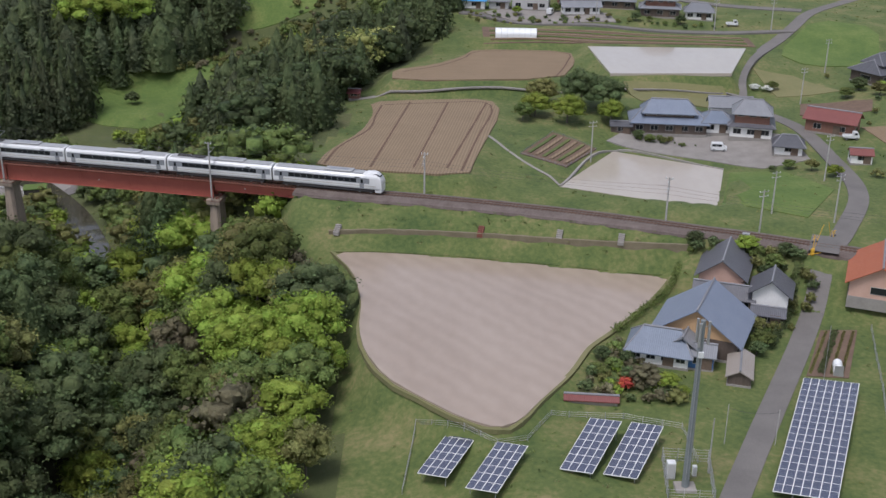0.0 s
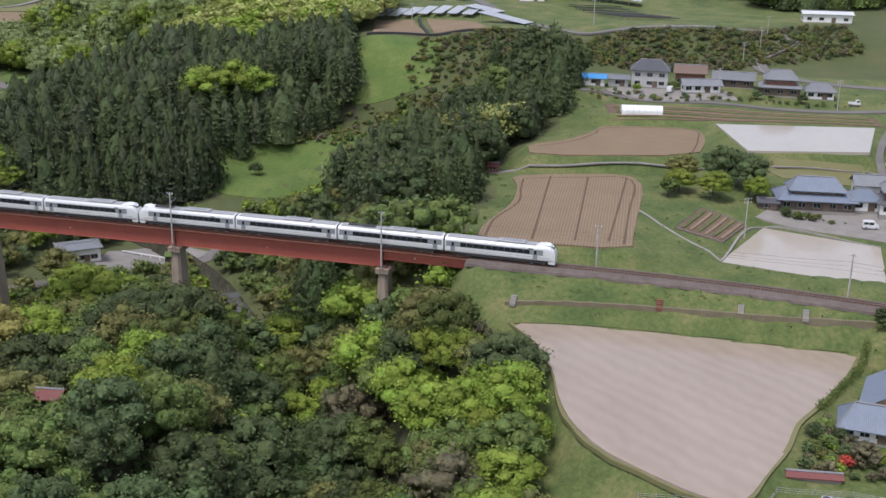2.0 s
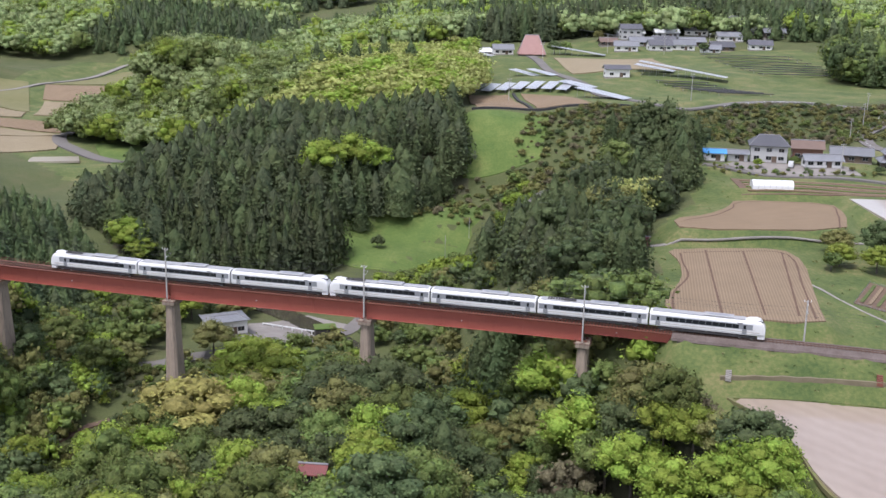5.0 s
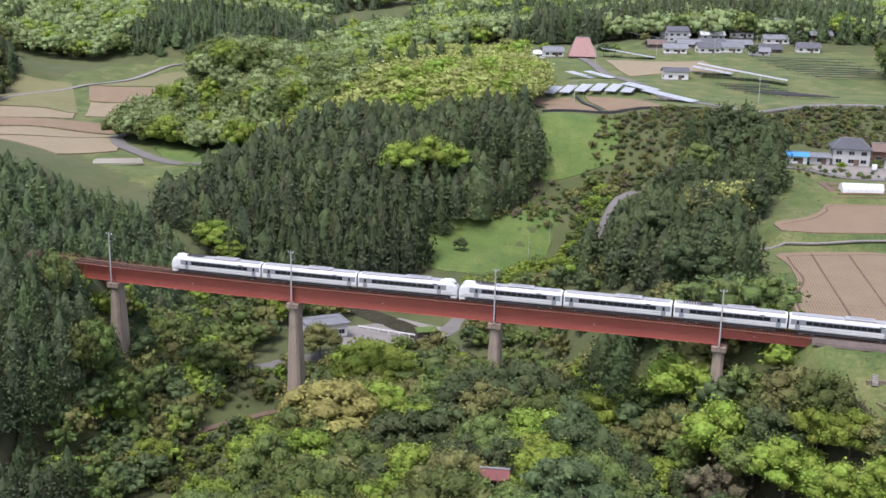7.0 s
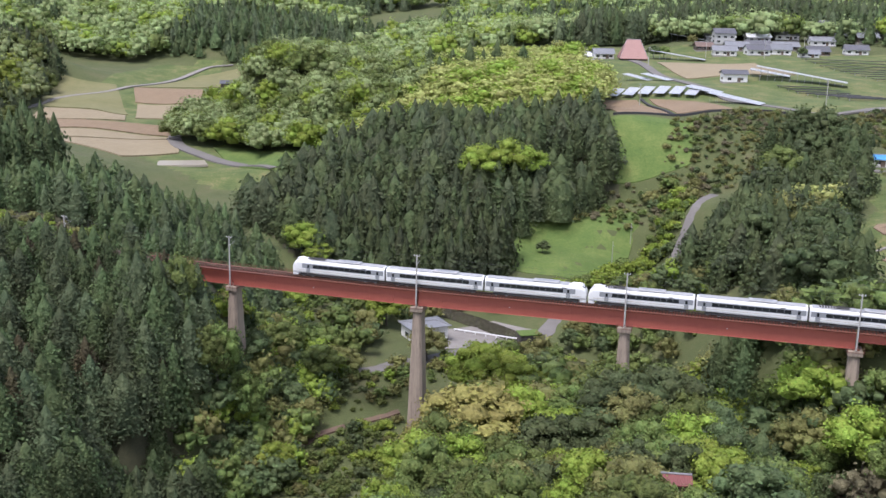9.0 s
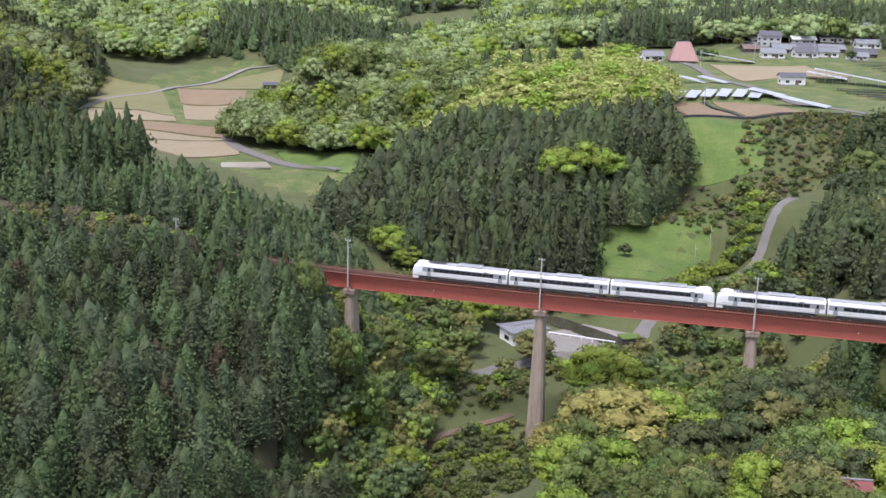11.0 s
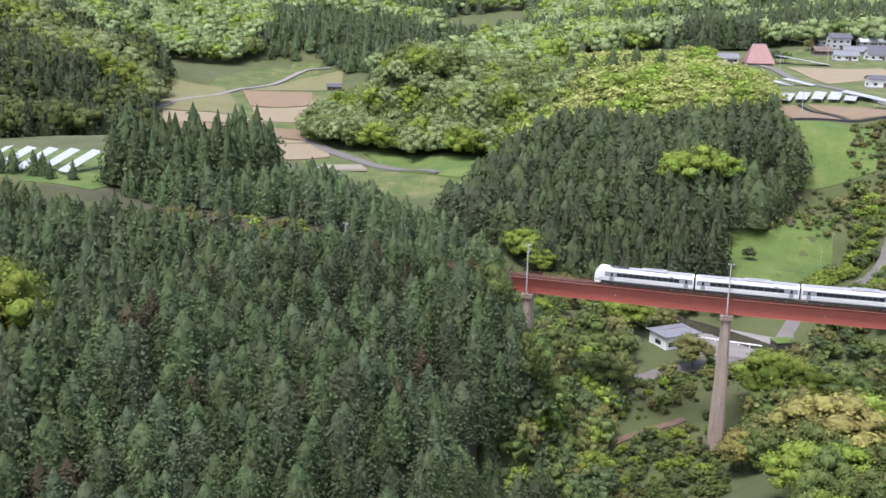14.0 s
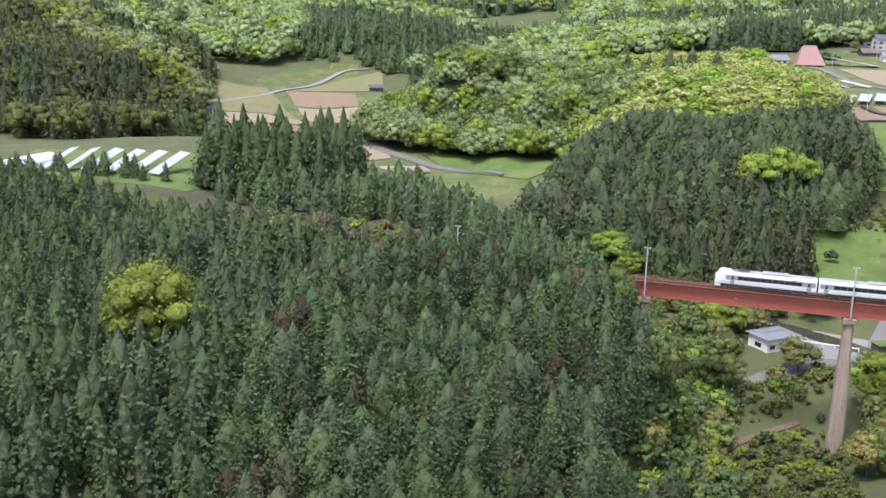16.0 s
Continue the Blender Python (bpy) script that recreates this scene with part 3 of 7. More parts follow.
sheet("meadow", rounded(MEADOW_LOW, 1), MEADOW, "bright green meadow on the valley side", lift=0.2, category="meadow")
sheet("meadow", TERRACES, MEADOW, "green grass terraces below the fields", lift=0.35, category="meadow")
sheet("meadow", rounded(MEADOW_LEFT, 1), MEADOW, "rough green meadow below the round hill", lift=0.5, category="meadow")
sheet("yard", YARD, GRAVEL, "pale paved yard in front of the farmhouse", lift=0.15, category="yard")
sheet("yard", VILLAGE_YARD, GRAVEL, "grey paved yard between village houses", lift=0.2, category="yard")
sheet("grass_field", YELLOW_GRASS, DRY_GRASS, "fallow field of yellowed grass", lift=0.2)
sheet("grass_field", rounded(GREEN_FIELD, 1), MEADOW, "smooth green field beside the road", lift=0.2)
sheet("grass_field", SIDE_GRASS, MEADOW, "bright lawn beside the flooded paddy", lift=0.15)
sheet("kitchen_garden", KITCHEN_GARDEN, DARK_SOIL, "fenced vegetable garden with brown beds", lift=0.15, category="garden")
sheet("vegetable_plot", PLOT, DARK_SOIL, "narrow vegetable plot beside the road", lift=0.12, category="garden")
for poly, material, label in (([(-378, 632), (-331, 640), (-299, 562), (-345, 566)], DRY_GRASS, "fallow green field beside the farm track"), ([(-345, 562), (-299, 558), (-291, 533), (-332, 518)], PALE_SOIL, "pale bare field with grass banks"),
                              ([(-320, 638), (-279, 640), (-272, 604), (-308, 603)], SOIL_UP, "dark brown ploughed terrace"), ([(-306, 600), (-271, 601), (-261, 544), (-289, 543)], PALE_SOIL, "pale brown terraced field"),
                              ([(-325, 520), (-264, 532), (-258, 514), (-318, 501)], SOIL_UP, "narrow brown field strip"), ([(-317, 497), (-257, 510), (-249, 484), (-310, 473)], PALE_SOIL, "pale brown field strip"),
                              ([(-308, 469), (-248, 480), (-240, 446), (-258, 427), (-300, 462)], PALE_SOIL, "pale brown field beyond the woods")):
    sheet("dry_field", poly, material, label, lift=0.5)
sheet("rice_paddy", SMALL_PADDY, PALE_WATER, "small flooded paddy beyond the woods", height(-236, 426) + 0.6)
sheet("grass_field", FIELD_GREEN, DRY_GRASS, "yellow-green fallow field", lift=0.5)
sheet("red_field", RED_SOIL, SOIL_UP, "reddish bare field on the upper terrace", lift=0.35)
sheet("red_field", RED_SOIL_B, SOIL_UP, "reddish bare field edged by a ditch", lift=0.35)
sheet("red_field", VILLAGE_SOIL, PALE_SOIL, "pale brown field by the hamlet", lift=0.45)
sheet("vegetable_plot", GREEN_BED, DARK_SOIL, "strips of vegetable beds along the street", lift=0.15, category="garden")
sheet("lawn", LEFT_FARM, MEADOW, "grass round the solar farm", lift=0.2, category="lawn")
ribbon("farm_road", FARM_ROAD, 3.3, ASPHALT, "narrow grey asphalt farm road")
ribbon("village_road", VILLAGE_ROAD, 3.7, ASPHALT, "narrow winding asphalt road")
ribbon("field_lane", LANE, 1.9, GRAVEL, "narrow lane between the fields", thick=0.3)
ribbon("street", STREET, 4.0, ASPHALT, "village street of grey asphalt", lift=0.2)
ribbon("hill_road", SWITCHBACK, 5.0, ASPHALT, "road climbing the bank in a bend", lift=0.3)
ribbon("hamlet_road", TABLE_ROAD, 4.5, ASPHALT, "road across the upper terrace", lift=0.45)
ribbon("valley_road", VALLEY_ROAD, 5.0, ASPHALT, "grey road along the valley floor", lift=0.2)
ribbon("farm_track", FAR_TRACK, 4.0, GRAVEL, "pale gravel farm track", lift=0.6)
ribbon("farm_track", BLUE_TRACK, 6.0, ASPHALT, "bluish grey farm road", lift=0.6)
ribbon("footpath", GORGE_PATH, 2.6, DARK_SOIL, "earth path down in the gorge", lift=0.15)
ribbon("stream", STREAM, 7.0, STREAM_WATER, "dark shallow stream in the gorge", lift=0.3, category="stream")
sheet("ploughed_field", EAST_SOIL, SOIL_UP, "bare brown field beside the road", lift=0.15)
sheet("vegetable_plot", EAST_PLOT, DARK_SOIL, "small dark vegetable plot", lift=0.15, category="garden")
sheet("grass_field", EAST_DRY, DRY_GRASS, "small field of yellowed grass", lift=0.15)


# ---- trees ----
def leaves(centre, out, size, rng, flat=0.55):
    """Quads of foliage at the centres, facing roughly out, a little bent."""
    n = len(centre)
    out = out + rng.normal(0, flat, (n, 3))
    out /= np.linalg.norm(out, axis=1)[:, None] + 1e-9
    side = np.cross(out, rng.normal(0, 1, (n, 3)))
    side /= np.linalg.norm(side, axis=1)[:, None] + 1e-9
    up = np.cross(out, side)
    s = size[:, None]
    a, b = side * s, up * s * 0.75
    bend = out * s * 0.35
    v = np.stack([centre - a - b * 0.4, centre - b + bend, centre + a + b * 0.3, centre + b * 1.1 + bend * 0.6], 1).reshape(-1, 3)
    return v, np.arange(n * 4).reshape(-1, 4)


def ball(n):
    """A round body of quads: a cube of n x n faces a side, blown up."""
    g = np.linspace(-0.8, 0.8, n + 1)
    g = np.tan(g) / np.tan(0.8)
    pts, faces = {}, []
    for axis in range(3):
        for sign in (-1, 1):
            def corner(i, j):
                v = [0, 0, 0]
                v[axis], v[(axis + 1) % 3], v[(axis + 2) % 3] = sign, g[i], g[j]
                return pts.setdefault(tuple(np.round(v, 4)), len(pts))
            for i in range(n):
                for j in range(n):
                    q = (corner(i, j), corner(i + 1, j), corner(i + 1, j + 1), corner(i, j + 1))
                    faces.append(q if sign > 0 else q[::-1])
    v = np.array(list(pts))
    return v / np.linalg.norm(v, axis=1)[:, None], np.array(faces)


def both(a, b):
    return np.concatenate([a[0], b[0]]), np.concatenate([a[1], b[1] + len(a[0])])


def cedar_crown(count, seed, wide=0.25, low=0.08, top=1.5, size=0.02, rings=11, segments=11):
    """A conifer's crown like a pointed arch, of bushy boughs, one unit high."""
    rng = np.random.default_rng(seed)
    shift = rng.random(3) * 50

    def reach(h, a):
        r = wide * np.maximum(0.0, 1 - ((h - low) / (1 - low)) ** top) ** 0.85
        tuft = np.array([noise.noise((math.cos(q) * 2.6 + shift[0], math.sin(q) * 2.6 + shift[1], k * 9 + shift[2])) for k, q in zip(h, a)])
        return r * (1 + 0.3 * tuft) + 0.004

    hs = np.repeat(low + (0.985 - low) * np.linspace(0, 1, rings) ** 0.9, segments)
    an = np.tile(np.arange(segments) * 6.283 / segments, rings) + hs * 5 + rng.uniform(-0.15, 0.15, rings * segments)
    r = reach(hs, an) * 0.68 * rng.uniform(0.88, 1.1, len(hs))
    core = np.stack([np.cos(an) * r, np.sin(an) * r, hs + rng.uniform(-0.012, 0.012, len(hs))], 1)
    faces = np.array([(k * segments + i, k * segments + (i + 1) % segments, (k + 1) * segments + (i + 1) % segments, (k + 1) * segments + i) for k in range(rings - 1) for i in range(segments)])
    h = low + (0.99 - low) * (1 - np.sqrt(1 - 0.98 * rng.random(count)))
    a = rng.random(count) * 6.283
    r = reach(h, a) * (0.66 + 0.52 * rng.random(count) ** 1.1)
    c = np.stack([np.cos(a) * r, np.sin(a) * r, h], 1)
    out = np.stack([np.cos(a), np.sin(a), 0.3 + 0.9 * h], 1)
    return both((core, faces), leaves(c, out, size * rng.uniform(0.5, 1.35, count), rng, 0.6))


def round_crown(count, seed, lobes=14, wide=0.36, low=0.12, size=0.016, flat=0.7, grain=3):
    """A broad crown of leafy lobes heaped on each other, with a ragged skin of leaf sprays, one unit high."""
    rng = np.random.default_rng(seed)
    middle, tall = (low + 0.98) / 2, (0.98 - low) / 2
    k = np.arange(lobes) + 0.5
    up = np.clip(1 - 1.62 * k / lobes + rng.uniform(-0.1, 0.1, lobes), -0.7, 1)
    a = k * 2.39996 + rng.uniform(-0.45, 0.45, lobes)
    flatness = np.sqrt(1 - np.minimum(up ** 2, 1))
    spread = rng.uniform(0.55, 0.8, lobes)
    mid = np.stack([np.cos(a) * flatness * wide * spread, np.sin(a) * flatness * wide * spread, middle + up * tall * rng.uniform(0.5, 0.72, lobes)], 1)
    rad = wide * rng.uniform(0.3, 0.52, lobes) * (14 / lobes) ** 0.4
    mid, rad = np.concatenate([mid, [[0, 0, middle]]]), np.append(rad, wide * 0.6)
    bv, bf = ball(max(grain, 1))
    vs, fs, base = [], [], 0
    for i, (m, r) in enumerate(zip(mid, rad)):
        wob = np.array([noise.noise((d[0] * 2.3 + seed, d[1] * 2.3 + i * 7, d[2] * 2.3)) for d in bv])
        v = m + bv * (r * 0.7 * (1 + 0.34 * wob) * np.ones(len(bv)))[:, None] * np.array([1, 1, 0.86])
        c = v[bf].mean(1)
        keep = np.ones(len(bf), bool)
        for j, (m2, r2) in enumerate(zip(mid, rad)):
            if j != i:
                keep &= np.linalg.norm((c - m2) / np.array([1, 1, 0.86]), axis=1) > r2 * 0.6
        vs.append(v)
        fs.append(bf[keep] + base)
        base += len(v)
    pick = rng.choice(len(rad), count, p=rad ** 2 / (rad ** 2).sum())
    d = rng.normal(0, 1, (count, 3))
    d[:, 2] = np.abs(d[:, 2]) - 0.3
    d /= np.linalg.norm(d, axis=1)[:, None]
    c = mid[pick] + d * (rad[pick] * (0.68 + 0.52 * rng.random(count) ** 1.1))[:, None] * np.array([1, 1, 0.86])
    inner = np.zeros(count, bool)
    for m2, r2 in zip(mid, rad):
        inner |= np.linalg.norm((c - m2) / np.array([1, 1, 0.86]), axis=1) < r2 * 0.64
    c, d = c[~inner], d[~inner]
    if not grain:
        return leaves(c, d + np.array([0, 0, 0.25]), size * rng.uniform(0.55, 1.35, len(c)), rng, flat)
    return both((np.concatenate(vs), np.concatenate(fs)), leaves(c, d + np.array([0, 0, 0.25]), size * rng.uniform(0.55, 1.35, len(c)), rng, flat))


def trunk_mesh(name, material, limbs, seed, top=0.75, r=0.014, lean=0.02):
    """A tapered trunk, with limbs where the crown is broad, one unit high."""
    rng = random.Random(seed)
    bm = bmesh.new()
    p, n = Vector((0, 0, -0.04)), 4
    for i in range(n):
        q = Vector((rng.uniform(-lean, lean), rng.uniform(-lean, lean), top * (i + 1) / n))
        rod(bm, p, q, r * (1.15 - i / n * 0.85), r * (1.15 - (i + 1) / n * 0.85), 6)
        p = q
    for _ in range(limbs):
        h, a = rng.uniform(0.3, 0.62), rng.uniform(0, 6.28)
        rod(bm, (0, 0, h), (math.cos(a) * 0.2, math.sin(a) * 0.2, h + rng.uniform(0.08, 0.2)), r * 0.5, r * 0.16, 5)
    me = bpy.data.meshes.new(name)
    bm.to_mesh(me)
    bm.free()
    me.materials.append(material)
    return me


def crown_mesh(name, vf, material):
    return mesh_of(name, vf[0], vf[1], (material,), shade=True)


KINDS = {}


def tree_kind(key, name, crowns, trunks, label, category="tree", group=""):
    KINDS[key] = (name, crowns, trunks, label, category, group)


def tree(key, x, y, tall, turn, girth=1.0, pick=0, z=None):
    """One tree on the land: an Empty at its foot with its trunk and its crown."""
    name, crowns, trunks, label, category, group = KINDS[key]
    z = height(x, y) if z is None else z
    ob = empty(name, Matrix.LocRotScale((x, y, z), Euler((0, 0, turn)), (tall * girth, tall * girth, tall)), label, category, group)
    for part_name, meshes in (("trunk", trunks), ("crown", crowns)):
        if meshes:
            new(part_name, meshes[pick % len(meshes)]).parent = ob
    return ob


def scatter(poly, space, seed, holes=()):
    """Uneven rows of places inside an outline of the plan."""
    rng = np.random.default_rng(seed)
    xs, ys = [p[0] for p in poly], [p[1] for p in poly]
    q = [(a + (space / 2 if k % 2 else 0), b) for k, b in enumerate(np.arange(min(ys), max(ys), space * 0.9)) for a in np.arange(min(xs), max(xs), space)]
    q = np.array(q) + rng.uniform(-0.36, 0.36, (len(q), 2)) * space
    keep = inside(q[:, 0], q[:, 1], poly) > 0
    for h in holes:
        keep &= inside(q[:, 0], q[:, 1], h) < 0.5
    return q[keep]


def wood(name, places, templates, materials, tall, label, seed, girth=(0.85, 1.2), category="woodland", sink=0.3, lower=None, choose=None):
    """A stand of trees too many to count, as one object."""
    rng = np.random.default_rng(seed)
    z = ground(places[:, 0], places[:, 1])
    vs, fs, ids, base = [], [], [], 0
    for (x, y), h in zip(places, z):
        tone = rng.integers(0, len(materials)) if choose is None else choose(x, y, rng)
        shapes = templates if choose is None else templates[tone]
        v, f = shapes[rng.integers(0, len(shapes))]
        a, s, g = rng.random() * 6.283, rng.uniform(*tall), rng.uniform(*girth)
        if lower and x < lower[0]:
            s *= lower[1]
        c, w = math.cos(a), math.sin(a)
        q = np.stack([(v[:, 0] * c - v[:, 1] * w) * s * g + x, (v[:, 0] * w + v[:, 1] * c) * s * g + y, v[:, 2] * s + h - sink], 1)
        vs.append(q)
        fs.append(f + base)
        ids.append(np.full(len(f), tone))
        base += len(v)
    v, f, ids = np.concatenate(vs), np.concatenate(fs), np.concatenate(ids)
    me = bpy.data.meshes.new(name)
    me.vertices.add(len(v))
    me.vertices.foreach_set("co", v.astype(np.float32).ravel())
    me.loops.add(f.size)
    me.loops.foreach_set("vertex_index", f.astype(np.int32).ravel())
    me.polygons.add(len(f))
    me.polygons.foreach_set("loop_start", np.arange(0, f.size, 4, dtype=np.int32))
    for m in materials:
        me.materials.append(m)
    me.polygons.foreach_set("material_index", ids.astype(np.int32))
    me.polygons.foreach_set("use_smooth", np.ones(len(f), dtype=bool))
    me.update(calc_edges=True)
    return tagged(new(name, me), label, category, kind="stuff")


CEDARS = [cedar_crown(1200, s, w, 0.06, p, 0.0225, 8, 8) for s, w, p in ((1, 0.27, 1.4), (2, 0.30, 1.7), (3, 0.26, 1.3), (4, 0.32, 1.9), (5, 0.28, 1.5))]
ROUNDS = [round_crown(2000, s, n, w, l, 0.019, 0.75, 2) for s, n, w, l in ((11, 21, 0.38, 0.1), (12, 25, 0.44, 0.1), (13, 19, 0.36, 0.14), (14, 24, 0.42, 0.08), (15, 28, 0.47, 0.1))]
CEDARS_FAR = [cedar_crown(270, s, w, 0.08, p, 0.034, 6, 6) for s, w, p in ((21, 0.27, 1.4), (22, 0.31, 1.7), (23, 0.26, 1.3))]
CYPRESS_FAR = [cedar_crown(330, s, w, 0.06, p, 0.034, 6, 6) for s, w, p in ((31, 0.29, 2.2), (32, 0.33, 2.6), (33, 0.27, 1.9))]
ROUNDS_FAR = [round_crown(560, s, 16, w, 0.08, 0.028, 0.75, 1) for s, w in ((41, 0.46), (42, 0.52), (43, 0.42), (44, 0.56))]
BUSHES = [round_crown(170, s, 9, 0.6, 0.03, 0.06, 0.8, 1) for s in (51, 52, 53)]
BAMBOO = [round_crown(340, s, 10, 0.32, 0.15, 0.034, 0.8, 1) for s in (61, 62, 63)]
CEDAR_TRUNKS = [trunk_mesh("trunk", CEDAR_BARK, 0, s, 0.9, 0.016, 0.006) for s in (1, 2)]
ROUND_TRUNKS = [trunk_mesh("trunk", BARK, 6, s, 0.7, 0.018) for s in (3, 4, 5)]
tree_kind("cedar", "cedar_tree", [crown_mesh("crown", c, CEDAR_LEAF) for c in CEDARS], CEDAR_TRUNKS, "tall dark green cedar with a pointed crown", group="cedars on the hillside")
tree_kind("cypress", "cypress_tree", [crown_mesh("crown", c, CYPRESS_LEAF) for c in CEDARS[1::2]], CEDAR_TRUNKS, "tall grey-green cypress with a full crown", group="cypresses on the hillside")
tree_kind("bronze", "cedar_tree", [crown_mesh("crown", c, BROWN_LEAF) for c in CEDARS[:3]], CEDAR_TRUNKS, "cedar with a bronzed brownish crown", group="cedars on the hillside")
for key, mat, label in (("oak", OAK_LEAF, "broadleaf tree with mid-green spring foliage"), ("fresh", FRESH_LEAF, "broadleaf tree with bright fresh green leaves"),
                        ("evergreen", EVERGREEN_LEAF, "evergreen broadleaf tree with dark green leaves"), ("yellow", YELLOW_LEAF, "broadleaf tree in pale yellow flower"),
                        ("olive", OLIVE_LEAF, "broadleaf tree with olive-brown young leaves"), ("bare", TWIG, "broadleaf tree with bare greyish twigs")):
    tree_kind(key, "broadleaf_tree", [crown_mesh("crown", c, mat) for c in (ROUNDS[:3] if key != "bare" else ROUNDS_FAR[:2])] + ([crown_mesh("crown", c, mat) for c in ROUNDS[3:]] if key in ("oak", "fresh", "evergreen") else []),
              ROUND_TRUNKS, label, group="trees of the gorge")

GORGE = [(-128, 70), (-30, 70), (-18, 108), (-13, 125), (-15, 150), (-20, 168), (-27, 178), (-46, 186), (-70, 192), (-90, 194), (-118, 186), (-126, 150)]
CEDAR_HILL = [(-262, 70), (-205, 70), (-192, 120), (-182, 150), (-174, 170), (-168, 186), (-172, 204), (-184, 218), (-201, 226), (-260, 249), (-335, 282), (-345, 262), (-300, 150)]
CEDAR_FRONT = [(-238, 118), (-192, 118), (-182, 150), (-174, 170), (-168, 186), (-172, 204), (-184, 218), (-201, 226), (-222, 234), (-232, 190)]
NORTH_BAND = [(-335, 300), (-260, 276), (-212, 262), (-198, 252), (-190, 240), (-172, 234), (-160, 245), (-168, 290), (-200, 318), (-225, 312), (-240, 290), (-268, 282), (-300, 284)]
DARK_HILL = [(-190, 330), (-165, 300), (-135, 296), (-112, 306), (-106, 330), (-84, 345), (-66, 362), (-72, 395), (-100, 412), (-140, 425), (-165, 400), (-178, 360)]
DOME = [(-248, 470), (-262, 520), (-245, 570), (-190, 600), (-140, 560), (-128, 500), (-150, 440), (-180, 428), (-215, 450)]
GROVE = [(-165, 428), (-125, 420), (-72, 400), (-64, 440), (-66, 500), (-70, 560), (-130, 575), (-140, 540), (-126, 490)]
RIGHT_WOOD = [(-64, 266), (-52, 276), (-40, 305), (-30, 325), (-16, 345), (-6, 365), (4, 362), (6, 340), (0, 318), (-8, 300), (-18, 282), (-24, 262), (-24, 240), (-30, 222), (-42, 224)]
BANK_SLOPE = [(-62, 330), (-45, 345), (-8, 356), (60, 372), (110, 395), (110, 420), (40, 402), (-20, 396), (-45, 390), (-55, 360)]
LEFT_SLOPE = [(-172, 170), (-150, 188), (-146, 215), (-140, 235), (-150, 250), (-165, 245), (-176, 225), (-168, 200)]
FAR_LEFT = [(-540, 420), (-350, 385), (-325, 410), (-325, 440), (-330, 480), (-345, 560), (-365, 640), (-400, 720), (-560, 760)]
FAR_WOOD = [(-580, 745), (-350, 728), (-290, 735), (-255, 690), (-245, 640), (-170, 640), (-70, 640), (60, 632), (160, 600), (230, 600), (240, 980), (-560, 980)]
UNDER_BRIDGE = [(-122, 190), (-95, 196), (-70, 194), (-48, 188), (-30, 186), (-26, 200), (-36, 215), (-60, 232), (-84, 238), (-104, 232), (-116, 214)]
STREAM_SIDE = [(-118, 232), (-104, 236), (-84, 244), (-62, 240), (-52, 252), (-66, 290), (-78, 290), (-90, 268), (-104, 252)]
VALLEY_WEST = [(-160, 236), (-136, 246), (-138, 268), (-118, 282), (-104, 292), (-118, 302), (-150, 300), (-165, 280)]
SLOPE_FOOT = [(-64, 300), (-52, 315), (-40, 335), (-42, 362), (-58, 362), (-56, 340), (-66, 318)]
STAND = [(-276, 284), (-248, 282), (-236, 296), (-238, 314), (-254, 318), (-278, 305)]
WEST_END = [(-206, 214), (-178, 202), (-168, 188), (-168, 203), (-174, 212), (-186, 216), (-204, 222)]

def off_path(q, wide=3.2):
    return q[to_line(q[:, 0], q[:, 1], spline(GORGE_PATH, 2))[0] > wide]


rng = random.Random(5)
MARKED = (("yellow", -113, 176, 14, 1.35), ("yellow", -122, 197, 9, 1.2), ("fresh", -42, 181, 14, 1.15), ("olive", -31.5, 176, 12, 1.3), ("fresh", -46.5, 198, 13, 1.2), ("cedar", -60, 217, 17, 0.8), ("cedar", -55, 220, 16, 0.8), ("cedar", -57, 212, 15, 0.85),
          ("evergreen", -77.5, 184, 13, 1.15), ("evergreen", -86.5, 181, 13, 1.1), ("evergreen", -70, 196, 12, 1.2), ("oak", -87, 193, 12, 1.1), ("olive", -67, 149, 10, 1.1), ("olive", -59.5, 194, 10, 1.1), ("oak", -94, 185, 11, 1.1),
          ("fresh", -104, 182, 12, 1.0), ("fresh", -97, 175, 11, 1.0), ("fresh", -31, 152, 11, 1.1), ("fresh", -25, 147, 9, 1.2), ("fresh", -61, 156, 10, 1.0), ("fresh", -110, 222, 12, 1.3), ("fresh", -102, 216, 10, 1.3), ("evergreen", -59, 150, 13, 1.1),
          ("evergreen", -71, 174, 12, 1.0), ("evergreen", -58, 137, 13, 1.1), ("evergreen", -62, 167, 13, 1.0), ("cedar", -66, 160, 14, 0.9), ("fresh", -35, 165, 11, 1.1), ("fresh", -19, 127, 8, 1.2), ("fresh", -20, 107, 8, 1.2), ("fresh", -30, 115, 10, 1.2),
          ("olive", -49, 192, 12, 1.0), ("fresh", -61, 222, 9, 1.3), ("fresh", -136, 268, 9, 1.3), ("olive", -124, 243, 8, 1.3), ("fresh", -152, 197, 7, 1.2), ("oak", -147, 229, 9, 1.2), ("oak", -158, 238, 9, 1.2), ("evergreen", -163, 226, 10, 1.1))
for x, y in scatter(GORGE, 6.3, 1):
    if min(math.hypot(x - q[1], y - q[2]) for q in MARKED) < 4.6:
        continue
    share = [36, 34, 18, 0, 9, 3] if x > -42 else [26, 10, 56, 0, 6, 2] if x > -76 and y < 178 else [40, 30, 16, 2, 9, 3]
    kind = rng.choices(["oak", "fresh", "evergreen", "yellow", "olive", "bare"], share)[0]
    tree(kind, x, y, rng.uniform(8, 14.5), rng.uniform(0, 6.28), rng.uniform(0.85, 1.25), rng.randrange(5))
